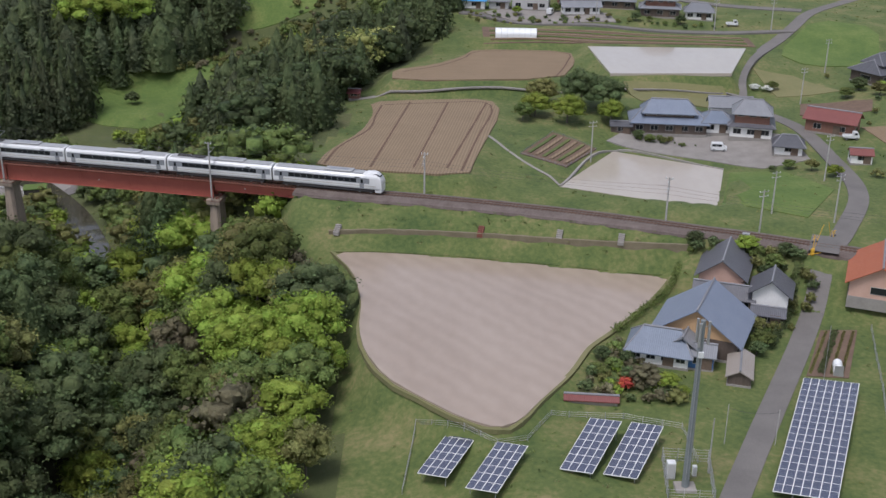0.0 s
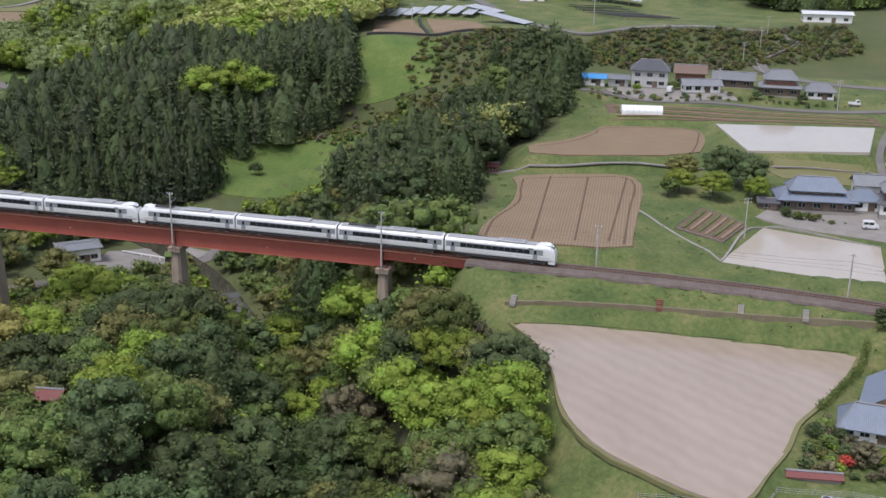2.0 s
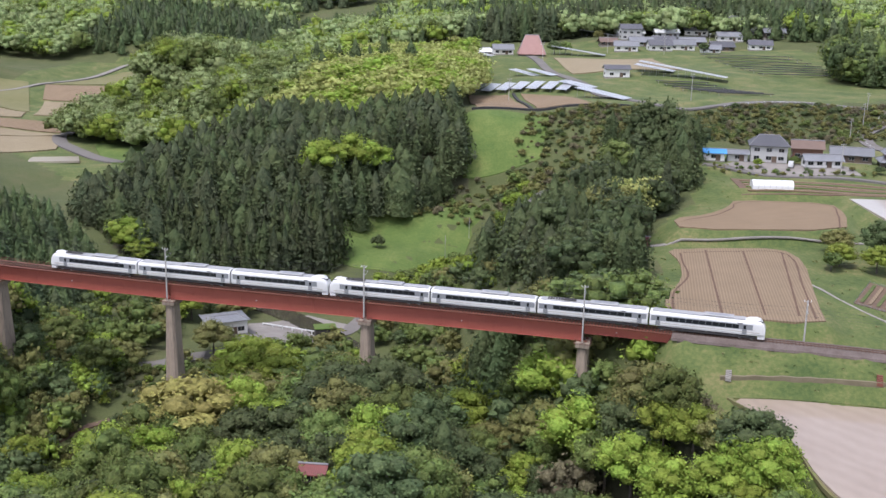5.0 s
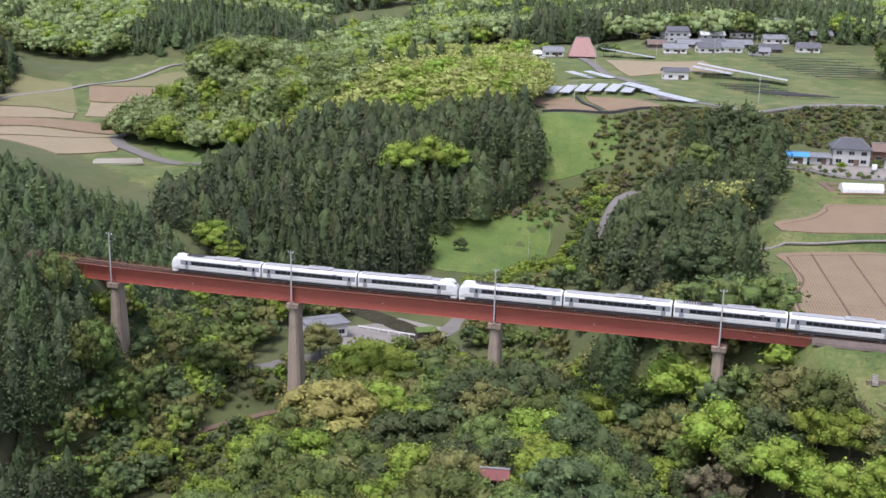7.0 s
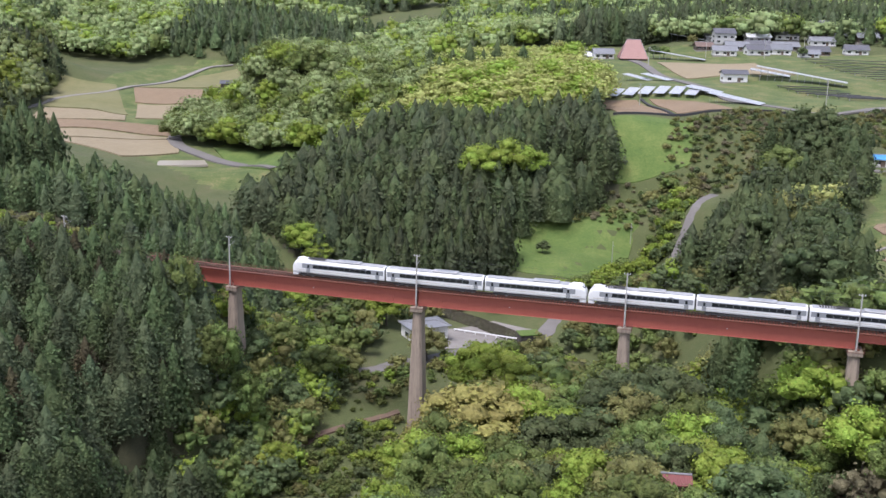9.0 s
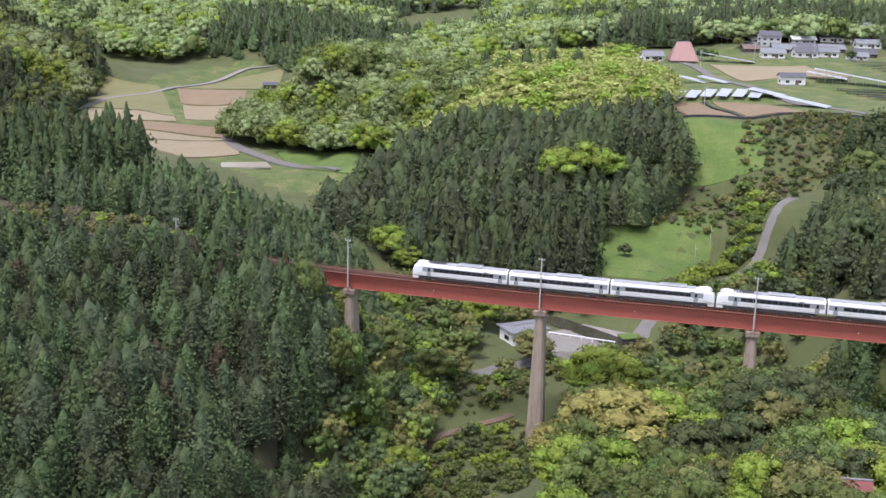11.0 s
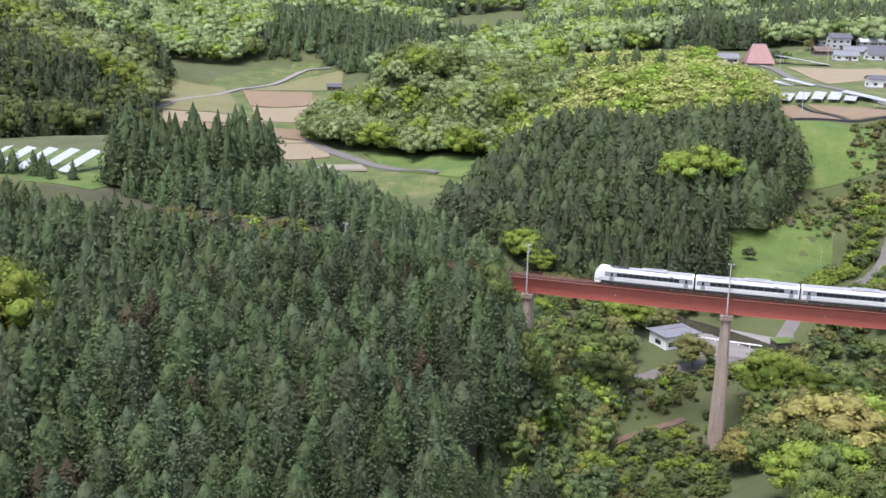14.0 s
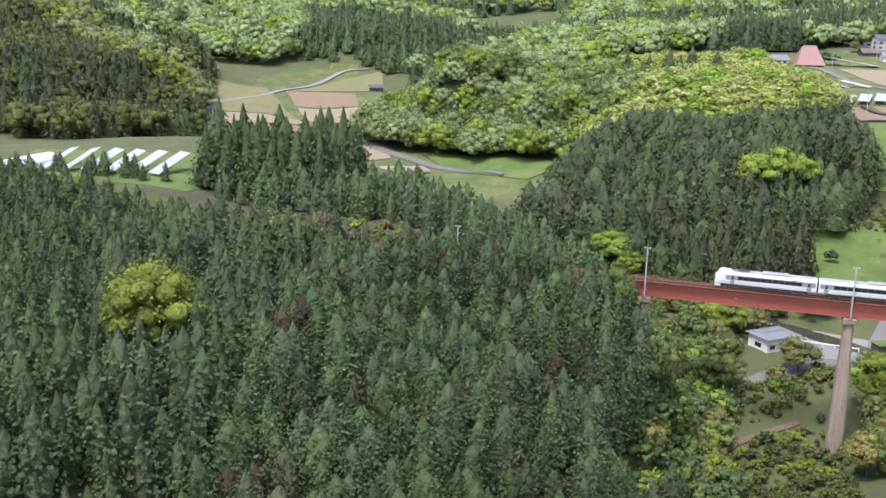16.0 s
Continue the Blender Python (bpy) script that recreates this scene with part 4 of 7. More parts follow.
for kind, x, y, tall, girth in tuple((k, x, y, h * 1.12, w * 1.12) for k, x, y, h, w in MARKED) + (("fresh", -254, 162, 19, 1.0), ("fresh", -62, 205, 13, 1.2), ("fresh", -22, 118, 8, 1.6), ("evergreen", 33, 251, 11, 1.2), ("evergreen", 38, 249, 9, 1.3),
                                ("fresh", 29, 242, 7, 1.4), ("fresh", 22, 247, 6, 1.4), ("fresh", 39, 243, 6, 1.3), ("olive", 24, 257, 7, 1.4), ("oak", 19, 243, 5, 1.3), ("evergreen", -93, 325, 4.5, 1.2), ("bare", -32, 300, 8, 1.3), ("oak", -18, 338, 15, 1.2), ("olive", -24, 322, 12, 1.2)):
    tree(kind, x, y, tall, rng.uniform(0, 6.28), girth, rng.randrange(5))
for x, y in scatter(CEDAR_FRONT, 4.9, 2):
    kind = rng.choices(["cedar", "cypress", "bronze"], [58, 37, 5])[0]
    tree(kind, x, y, rng.uniform(8, 13), rng.uniform(0, 6.28), rng.uniform(1.0, 1.3), rng.randrange(5))
for x, y in scatter([(-194, 124), (-184, 126), (-173, 162), (-168, 176), (-176, 172), (-186, 148)], 3.8, 27):
    tree(rng.choice(["cedar", "cypress"]), x, y, rng.uniform(7, 11), rng.uniform(0, 6.28), rng.uniform(1.1, 1.4), rng.randrange(5))
for x, y in off_path(scatter([(-196, 158), (-176, 158), (-160, 178), (-162, 190), (-172, 198), (-186, 188)], 4.4, 28), 5):
    tree(rng.choice(["cedar", "cypress", "cypress"]), x, y, rng.uniform(10, 15), rng.uniform(0, 6.28), rng.uniform(0.9, 1.15), rng.randrange(5))
for x, y in scatter([(-180, 199), (-168, 198), (-158, 203), (-157, 209), (-176, 210)], 4.0, 33):
    tree(rng.choice(["cedar", "cypress", "cedar", "oak"]), x, y, rng.uniform(14, 19), rng.uniform(0, 6.28), rng.uniform(0.7, 0.85), rng.randrange(5))
for x, y in scatter(WEST_END, 4.0, 23):
    tree(rng.choice(["cedar", "cypress", "cedar", "bronze"]), x, y, rng.uniform(12, 16), rng.uniform(0, 6.28), rng.uniform(0.8, 1.0), rng.randrange(5))
DARK3 = [CEDAR_LEAF, CYPRESS_LEAF, EVERGREEN_LEAF]
wood("cedar_wood", scatter(CEDAR_HILL, 5.0, 3, [CEDAR_FRONT, WEST_END]), CEDARS_FAR, [CEDAR_LEAF, CEDAR_LEAF, CYPRESS_LEAF], (8, 13.5), "dense plantation of dark green cedars", 4, (0.95, 1.3), lower=(-272, 0.75))
wood("cedar_wood", scatter(NORTH_BAND, 4.6, 5, [STAND]), CEDARS_FAR + CYPRESS_FAR[:1], DARK3, (8, 13), "dark cedars along the railway cutting", 6, lower=(-262, 0.62))
wood("cedar_wood", scatter(STAND, 4.8, 24), CEDARS_FAR, [CEDAR_LEAF], (17, 23), "tall stand of cedars beside the solar farm", 25, (0.7, 0.95))
wood("cypress_wood", scatter(DARK_HILL, 5.4, 7), CYPRESS_FAR + CYPRESS_FAR + CEDARS_FAR, DARK3 + [CEDAR_LEAF, CYPRESS_LEAF], (10, 17), "dark cypress wood on the hill", 8, (0.95, 1.35))
wood("cedar_wood", scatter([(-158, 304), (-135, 297), (-112, 304), (-103, 312), (-105, 328), (-130, 318), (-154, 316)], 4.6, 34), CEDARS_FAR, [CEDAR_LEAF, CYPRESS_LEAF], (17, 22), "row of tall cedars at the foot of the hill", 35, (0.65, 0.85))
wood("broadleaf_wood", scatter(DOME, 6.2, 9), ROUNDS_FAR, [HAZY_LEAF, OAK_LEAF, HAZY_LEAF, OAK_LEAF, FRESH_LEAF, HAZY_LEAF], (11, 16), "rounded hill of spring-green broadleaf trees", 10)
wood("bamboo_grove", scatter(GROVE, 5.5, 11), BAMBOO, [BAMBOO_LEAF, BAMBOO_LEAF, FRESH_LEAF], (11, 15), "yellow-green feathery bamboo grove", 12, (1.2, 1.8))
for x, y, tall in ((-138, 498, 19), (-128, 500, 17), (-120, 494, 20), (-114, 499, 17), (-108, 505, 21), (-96, 508, 19), (-146, 485, 17), (-152, 472, 16), (-133, 482, 15), (-20, 352, 18), (-16, 345, 15)):
    tree("cedar", x, y, tall, rng.uniform(0, 6.28), 0.95, rng.randrange(5))
for x, y, tall in ((-112, 345, 15), (-104, 350, 15), (-98, 352, 14), (-163, 302, 11), (-158, 298, 9), (-168, 398, 12)):
    tree("fresh", x, y, tall, rng.uniform(0, 6.28), 1.3, rng.randrange(5))
wood("mixed_wood", scatter(RIGHT_WOOD, 5.0, 13), CEDARS_FAR + CYPRESS_FAR + ROUNDS_FAR[:2], DARK3 + [CEDAR_LEAF, EVERGREEN_LEAF], (9, 15), "mixed wood of conifers, bamboo and broadleaf trees", 14)
wood("bamboo_grove", scatter([(-34, 275), (-22, 282), (-14, 300), (-22, 310), (-34, 296)], 4.5, 63), BAMBOO, [BAMBOO_LEAF, OLIVE_LEAF], (9, 13), "pale feathery bamboo among the dark conifers", 64, (1.0, 1.5))
wood("cedar_wood", scatter([(-60, 622), (0, 652), (70, 672), (150, 700), (160, 740), (-60, 690)], 6.0, 65), CEDARS_FAR[:2], [CEDAR_LEAF, CYPRESS_LEAF], (16, 22), "wall of dark cedars behind the hamlet", 66)
wood("cedar_wood", scatter([(88, 478), (110, 470), (150, 480), (170, 540), (130, 560), (100, 520)], 6.0, 67), CEDARS_FAR + ROUNDS_FAR[:1], [CEDAR_LEAF, EVERGREEN_LEAF, OAK_LEAF], (14, 22), "tall conifers on the slope by the warehouse", 68)
wood("scrub", scatter([(-262, 256), (-206, 238), (-196, 243), (-202, 258), (-258, 272)], 3.2, 29), BUSHES, [OLIVE_LEAF, OAK_LEAF, FRESH_LEAF, TWIG], (1.0, 3.2), "light green scrub beside the railway cutting", 30)
wood("scrub", scatter(BANK_SLOPE, 2.5, 15, [RIGHT_WOOD]), BUSHES, [OLIVE_LEAF, TWIG, OAK_LEAF, EVERGREEN_LEAF, OLIVE_LEAF], (0.8, 2.8), "brownish scrub on the steep bank", 16, (0.8, 1.3))
wood("scrub", scatter(LEFT_SLOPE, 3.2, 17), BUSHES + ROUNDS_FAR[:2], [OAK_LEAF, FRESH_LEAF, OLIVE_LEAF, EVERGREEN_LEAF], (3, 8), "leafy scrub on the side of the gorge", 18, (0.7, 1.2))
for k, (poly, space, tall) in enumerate(((UNDER_BRIDGE, 5.5, (6, 11.5)), (STREAM_SIDE, 5.5, (3, 7.5)), (VALLEY_WEST, 5.5, (3, 8)), (SLOPE_FOOT, 4.5, (2, 6)))):
    q = scatter(poly, space, 30 + k)
    keep = np.ones(len(q), bool)
    for road in (VALLEY_ROAD, STREAM):
        keep &= to_line(q[:, 0], q[:, 1], spline(road, 3))[0] > 5
    keep &= np.hypot(q[:, 0] + 125, q[:, 1] - 260) > 9
    wood("thicket", q[keep], ROUNDS_FAR + BUSHES, [OAK_LEAF, FRESH_LEAF, EVERGREEN_LEAF, OAK_LEAF, OLIVE_LEAF], tall, "leafy thicket of young trees in the gorge", 40 + k, (0.9, 1.3), "thicket")
FAR_ROUND = [round_crown(150, k, 10, w, 0.08, 0.045, 0.75, 1) for k, w in ((71, 0.5), (73, 0.56), (75, 0.62))]
FAR_POINTED = [cedar_crown(80, k, w, 0.05, 1.6, 0.055, 5, 5) for k, w in ((72, 0.27), (74, 0.31))]
FAR_SHAPES = [FAR_POINTED, FAR_POINTED, FAR_POINTED, FAR_ROUND, FAR_ROUND, FAR_ROUND]
FAR_TONES = [CEDAR_LEAF, CYPRESS_LEAF, CEDAR_LEAF, OAK_LEAF, HAZY_LEAF, FRESH_LEAF]
BRIGHT_RIDGE = spline([(-520, 730), (-467, 696), (-424, 652), (-385, 600), (-366, 568)], 8)
DARK_BACK = [(-335, 725), (-290, 728), (-245, 680), (-210, 700), (-215, 740), (-235, 900), (-330, 920)]
PALE_BACK = [(-425, 850), (-405, 735), (-335, 722), (-330, 800), (-360, 910)]
CLEARING = [(-214, 770), (-160, 815), (-128, 930), (-150, 965), (-222, 930)]
BAMBOO_BACK = [(-205, 650), (-80, 640), (-60, 690), (-90, 760), (-150, 790), (-205, 740)]


def far_tone(x, y, rng):
    """Which trees stand where on the far hills: stands of conifers between spring-green woods."""
    p = (np.array([x]), np.array([y]))
    if inside(*p, DARK_BACK)[0] > 0:
        return int(rng.integers(0, 3))
    if inside(*p, PALE_BACK)[0] > 0 or inside(*p, BAMBOO_BACK)[0] > 0:
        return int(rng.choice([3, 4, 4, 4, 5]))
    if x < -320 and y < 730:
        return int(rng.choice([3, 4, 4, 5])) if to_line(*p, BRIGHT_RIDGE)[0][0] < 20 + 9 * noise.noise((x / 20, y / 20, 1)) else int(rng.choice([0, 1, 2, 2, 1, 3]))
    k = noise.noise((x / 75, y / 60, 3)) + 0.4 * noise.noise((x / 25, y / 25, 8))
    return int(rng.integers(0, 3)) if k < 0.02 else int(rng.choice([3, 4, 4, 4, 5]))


sheet("clearing", rounded(CLEARING, 2), SCRUB, "felled brown clearing on the far hillside", lift=0.6, step=12, category="clearing")
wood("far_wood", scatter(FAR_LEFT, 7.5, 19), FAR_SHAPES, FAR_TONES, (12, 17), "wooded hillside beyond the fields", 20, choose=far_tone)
wood("thicket", np.array([q for q in scatter([(-134, 226), (-112, 236), (-114, 246), (-136, 236)], 3.2, 73)]), BUSHES, [OAK_LEAF, OLIVE_LEAF, FRESH_LEAF], (1.5, 4), "bushes between the road and the pier", 74, (0.8, 1.2), "thicket")
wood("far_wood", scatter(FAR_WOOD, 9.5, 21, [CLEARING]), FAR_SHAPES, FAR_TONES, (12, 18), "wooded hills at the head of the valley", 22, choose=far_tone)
wood("scrub", off_path(scatter([(-156, 192), (-128, 184), (-120, 205), (-126, 232), (-142, 236), (-152, 215)], 2.7, 61)), BUSHES, [OAK_LEAF, FRESH_LEAF, OAK_LEAF, EVERGREEN_LEAF, OLIVE_LEAF, OAK_LEAF], (0.8, 3.2), "scrub and brambles round the foot of the pier", 62, (0.8, 1.3))
wood("scrub", scatter([(-84, 344), (-66, 336), (-58, 345), (-58, 364), (-70, 372), (-82, 362)], 3.4, 36), BUSHES, [OLIVE_LEAF, OAK_LEAF, TWIG], (1.0, 3.0), "olive scrub between the meadow and the terraces", 37)
HEDGE_SIDE = np.array([(-87, 296), (-79, 304.5), (-70, 314), (-61, 324), (-53, 333), (-46, 343)])
wood("scrub", np.concatenate([spline(HEDGE_SIDE, 2.2), spline(HEDGE_SIDE + (-2.5, 2), 2.6)]), BUSHES, [FRESH_LEAF, FRESH_LEAF, OAK_LEAF], (2.2, 4.2), "bright green bushes along the valley road", 78, (0.9, 1.3))
# weeds, tussocks and small bushes on banks and field edges
q = scatter(FARM, 4.8, 50)
keep = np.ones(len(q), bool)
for poly in FLATS + [p[0] for p in PADS]:
    keep &= inside(q[:, 0], q[:, 1], poly) < -1.5
for road in (FARM_ROAD, VILLAGE_ROAD, LANE, STREET, TRACK):
    keep &= to_line(q[:, 0], q[:, 1], spline(road, 4))[0] > 3.8
wood("tussocks", q[keep], [round_crown(14, s, 4, 0.9, 0.05, 0.35, 0.5, 0) for s in (81, 82, 83)], [GRASS, DRY_GRASS, MEADOW, OLIVE_LEAF], (0.12, 0.42), "tussocks of grass and weeds", 51, (0.9, 1.6), "weeds", 0.05)
q = np.concatenate([scatter(p, s, 70 + k) for k, (p, s) in enumerate(((MEADOW_LOW, 2.6), (TERRACES, 2.8), (MEADOW_LEFT, 4.5), (SOLAR_LAWN, 2.4), (LEFT_FARM, 4), (SIDE_GRASS, 3), ([(-20, 180), (-18, 187), (44, 169.5), (60, 163), (40, 168)], 1.9)))])
wood("tussocks", q, [round_crown(12, s, 4, 1.0, 0.05, 0.32, 0.5, 0) for s in (84, 85, 86)], [MEADOW, GRASS, MEADOW, DRY_GRASS], (0.12, 0.34), "tufts of meadow grass", 77, (1.0, 1.9), "weeds", 0.04)
q = scatter([(84, 186), (84, 215), (96, 240), (92, 262), (104, 290), (130, 300), (150, 250), (130, 190)], 9, 90)
keep = np.ones(len(q), bool)
for poly in (EAST_SOIL, EAST_PLOT, EAST_DRY):
    keep &= inside(q[:, 0], q[:, 1], poly) < -1
keep &= to_line(q[:, 0], q[:, 1], spline(VILLAGE_ROAD, 3))[0] > 5
for x, y in ((88, 238.5), (87, 217.6), (113, 277), (90, 232)):
    keep &= np.hypot(q[:, 0] - x, q[:, 1] - y) > 9
wood("bushes", q[keep], BUSHES, [OAK_LEAF, EVERGREEN_LEAF, OLIVE_LEAF, FRESH_LEAF], (0.8, 2.6), "bushes and weeds along the field edges", 91, (0.8, 1.4), "bushes", 0.1)
wood("bushes", scatter([(18.5, 127.8), (26, 141.5), (30, 134), (30, 128.5), (34.5, 126), (30, 124)], 1.9, 92), BUSHES, [OAK_LEAF, EVERGREEN_LEAF, OLIVE_LEAF, FRESH_LEAF, TWIG], (0.8, 2.2), "dense garden bushes beside the farmhouse", 93, (0.7, 1.2), "bushes", 0.1)
wood("bushes", scatter([(40, 168.5), (57, 163), (60, 157), (54, 149), (48, 141), (46, 143), (53, 157), (50, 162), (41, 166)], 1.9, 94), BUSHES, [OAK_LEAF, EVERGREEN_LEAF, OLIVE_LEAF], (0.8, 2.4), "garden bushes behind the storehouse", 95, (0.7, 1.2), "bushes", 0.1)
wood("bushes", scatter([(42, 240), (58, 234.5), (59, 232), (44, 236)], 2.0, 96), BUSHES, [OAK_LEAF, OLIVE_LEAF, EVERGREEN_LEAF], (0.6, 1.7), "clipped garden bushes in front of the farmhouse", 97, (0.7, 1.2), "bushes", 0.1)
wood("bushes", scatter([(6, 330), (14, 335), (50, 327), (92, 326), (92, 323), (50, 324), (6, 326)], 2.6, 98), BUSHES, [OAK_LEAF, OLIVE_LEAF, EVERGREEN_LEAF], (0.6, 1.8), "garden bushes along the village street", 99, (0.7, 1.2), "bushes", 0.1)


# ---- the railway ----
FINE = spline(TRACK, 0.5)
ALONG = np.concatenate([[0], np.cumsum(np.linalg.norm(np.diff(FINE, axis=0), axis=1))])


def station(x):
    """Length along the track at which it passes x."""
    return float(np.interp(x, FINE[:, 0], ALONG))


def at(s, side=0.0, up=0.0):
    """The place and heading at a length along the track; side is to the camera's hand."""
    x, y = np.interp(s, ALONG, FINE[:, 0]), np.interp(s, ALONG, FINE[:, 1])
    x1, y1 = np.interp(s + 1, ALONG, FINE[:, 0]), np.interp(s + 1, ALONG, FINE[:, 1])
    a = math.atan2(y1 - y, x1 - x)
    z = float(rail_height(x))
    return Vector((x + math.sin(a) * side, y - math.cos(a) * side, z + up)), a


def along(bm, s0, s1, side0, side1, up0, up1, step=3.0):
    """Adds a bar of oblong section that follows the track."""
    n = max(1, int(abs(s1 - s0) / step))
    rings = []
    for k in range(n + 1):
        s = s0 + (s1 - s0) * k / n
        rings.append([bm.verts.new(at(s, w, u)[0]) for w, u in ((side0, up0), (side1, up0), (side1, up1), (side0, up1))])
    for a, b in zip(rings, rings[1:]):
        for i in range(4):
            bm.faces.new((a[i], a[(i + 1) % 4], b[(i + 1) % 4], b[i]))
    bm.faces.new(rings[0])
    bm.faces.new(rings[-1][::-1])
    return bm


PIERS = [-164.6, -124.2, -83.0, -41.3]
S_WEST, S_EAST = station(-186), station(-25.5)
stops = [S_WEST] + [station(x) for x in PIERS] + [S_EAST]
bridge = empty("railway_bridge", Matrix(), "red steel plate-girder railway bridge over the gorge", "bridge")
for i, (a, b) in enumerate(zip(stops, stops[1:])):
    deep = 3.15 if i < 4 else 1.7
    top = -0.42
    for side in (0.95, -0.95):
        g = part("girder", along(bmesh.new(), a + 0.15, b - 0.15, side - 0.012, side + 0.012, top - deep, top), RED_STEEL, bridge)
        fl = along(bmesh.new(), a + 0.15, b - 0.15, side - 0.24, side + 0.24, top, top + 0.04)
        along(fl, a + 0.15, b - 0.15, side - 0.24, side + 0.24, top - deep - 0.05, top - deep)
        part("flange", fl, RED_STEEL, g)
        for k in range(1, int((b - a) / (5.2 if i < 4 else 1.2))):
            s = a + k * (5.2 if i < 4 else 1.2)
            part("stiffener", along(bmesh.new(), s - 0.01, s + 0.01, side + (0.012 if side > 0 else -0.06), side + (0.06 if side > 0 else -0.012), top - deep, top, 1), RED_STEEL, g)
    cross = bmesh.new()
    for k in range(int((b - a) / 4)):
        s = a + 1 + k * 4
        rod(cross, at(s, 0.9, top - 0.2)[0], at(s, -0.9, top - deep + 0.3)[0], 0.05, sides=5)
        rod(cross, at(s, -0.9, top - 0.2)[0], at(s, 0.9, top - deep + 0.3)[0], 0.05, sides=5)
    part("cross_bracing", cross, RED_STEEL, bridge)
    part("inspection_lamp", rod(bmesh.new(), at((a + b) / 2 - 2, 1.0, top - deep * 0.55)[0], at((a + b) / 2 - 2, 1.08, top - deep * 0.55)[0], 0.11), TRAIN_WHITE, bridge, "small white disc on the girder")
for side in (1.65, -1.65):
    w = along(bmesh.new(), S_WEST, S_EAST, side - 0.32, side + 0.32, -0.32, -0.26)
    part("walkway", w, DARK_RED, bridge, "rusty walkway grating")
    rail_bm = along(bmesh.new(), S_WEST, S_EAST, side * 1.19 - 0.02, side * 1.19 + 0.02, 0.30, 0.34)
    along(rail_bm, S_WEST, S_EAST, side * 1.19 - 0.015, side * 1.19 + 0.015, -0.02, 0.01)
    part("handrail", rail_bm, DARK_RED, bridge)
    for s in np.arange(S_WEST, S_EAST, 1.2):
        bm = along(bmesh.new(), s - 0.03, s + 0.03, side * 1.19 - 0.03, side * 1.19 + 0.03, -0.3, 0.34, 1)
        along(bm, s - 0.04, s + 0.04, min(side * 0.6, side * 1.19), max(side * 0.6, side * 1.19), -0.42, -0.32, 1)
        part("railing_post", bm, DARK_RED, bridge)
tie = boxed(-0.11, 0.11, -1.25, 1.25, -0.3, -0.12, bevel=0.015)
tie_mesh = bpy.data.meshes.new("sleeper")
tie.to_mesh(tie_mesh)
tie.free()
tie_mesh.materials.append(SLEEPER)
for s in np.arange(S_WEST + 0.3, S_EAST, 0.62):
    p, a = at(s)
    o = new("sleeper", tie_mesh)
    o.matrix_world = Matrix.Translation(p) @ Matrix.Rotation(a, 4, "Z")
    o.parent = bridge

track = empty("railway_track", Matrix(), "single railway track of rusty-sided rails on ballast", "track", kind="structure")
for side in (0.56, -0.56):
    bm = along(bmesh.new(), 4, ALONG[-1] - 4, side - 0.033, side + 0.033, -0.04, 0.0)
    along(bm, 4, ALONG[-1] - 4, side - 0.012, side + 0.012, -0.10, -0.04)
    along(bm, 4, ALONG[-1] - 4, side - 0.065, side + 0.065, -0.12, -0.10)
    part("rail", bm, RAIL_STEEL, track)
for s0, s1 in ((4, S_WEST), (S_EAST, ALONG[-1] - 4)):
    bm, n = bmesh.new(), int((s1 - s0) / 3)
    rings = [[bm.verts.new(at(s0 + (s1 - s0) * k / n, w, u)[0]) for w, u in ((3.1, -1.0), (2.9, -0.55), (1.6, -0.16), (-1.6, -0.16), (-2.9, -0.55), (-3.1, -1.0))] for k in range(n + 1)]
    for r0, r1 in zip(rings, rings[1:]):
        for i in range(5):
            bm.faces.new((r0[i], r0[i + 1], r1[i + 1], r1[i]))
    part("ballast", bm, BALLAST, track, "brown-grey ballast bed")
    bm = bmesh.new()
    for s in np.arange(s0, s1, 0.65):
        along(bm, s - 0.11, s + 0.11, -1.05, 1.05, -0.2, -0.11, 1)
    tagged(part("sleepers", bm, SLEEPER, track), kind="stuff")


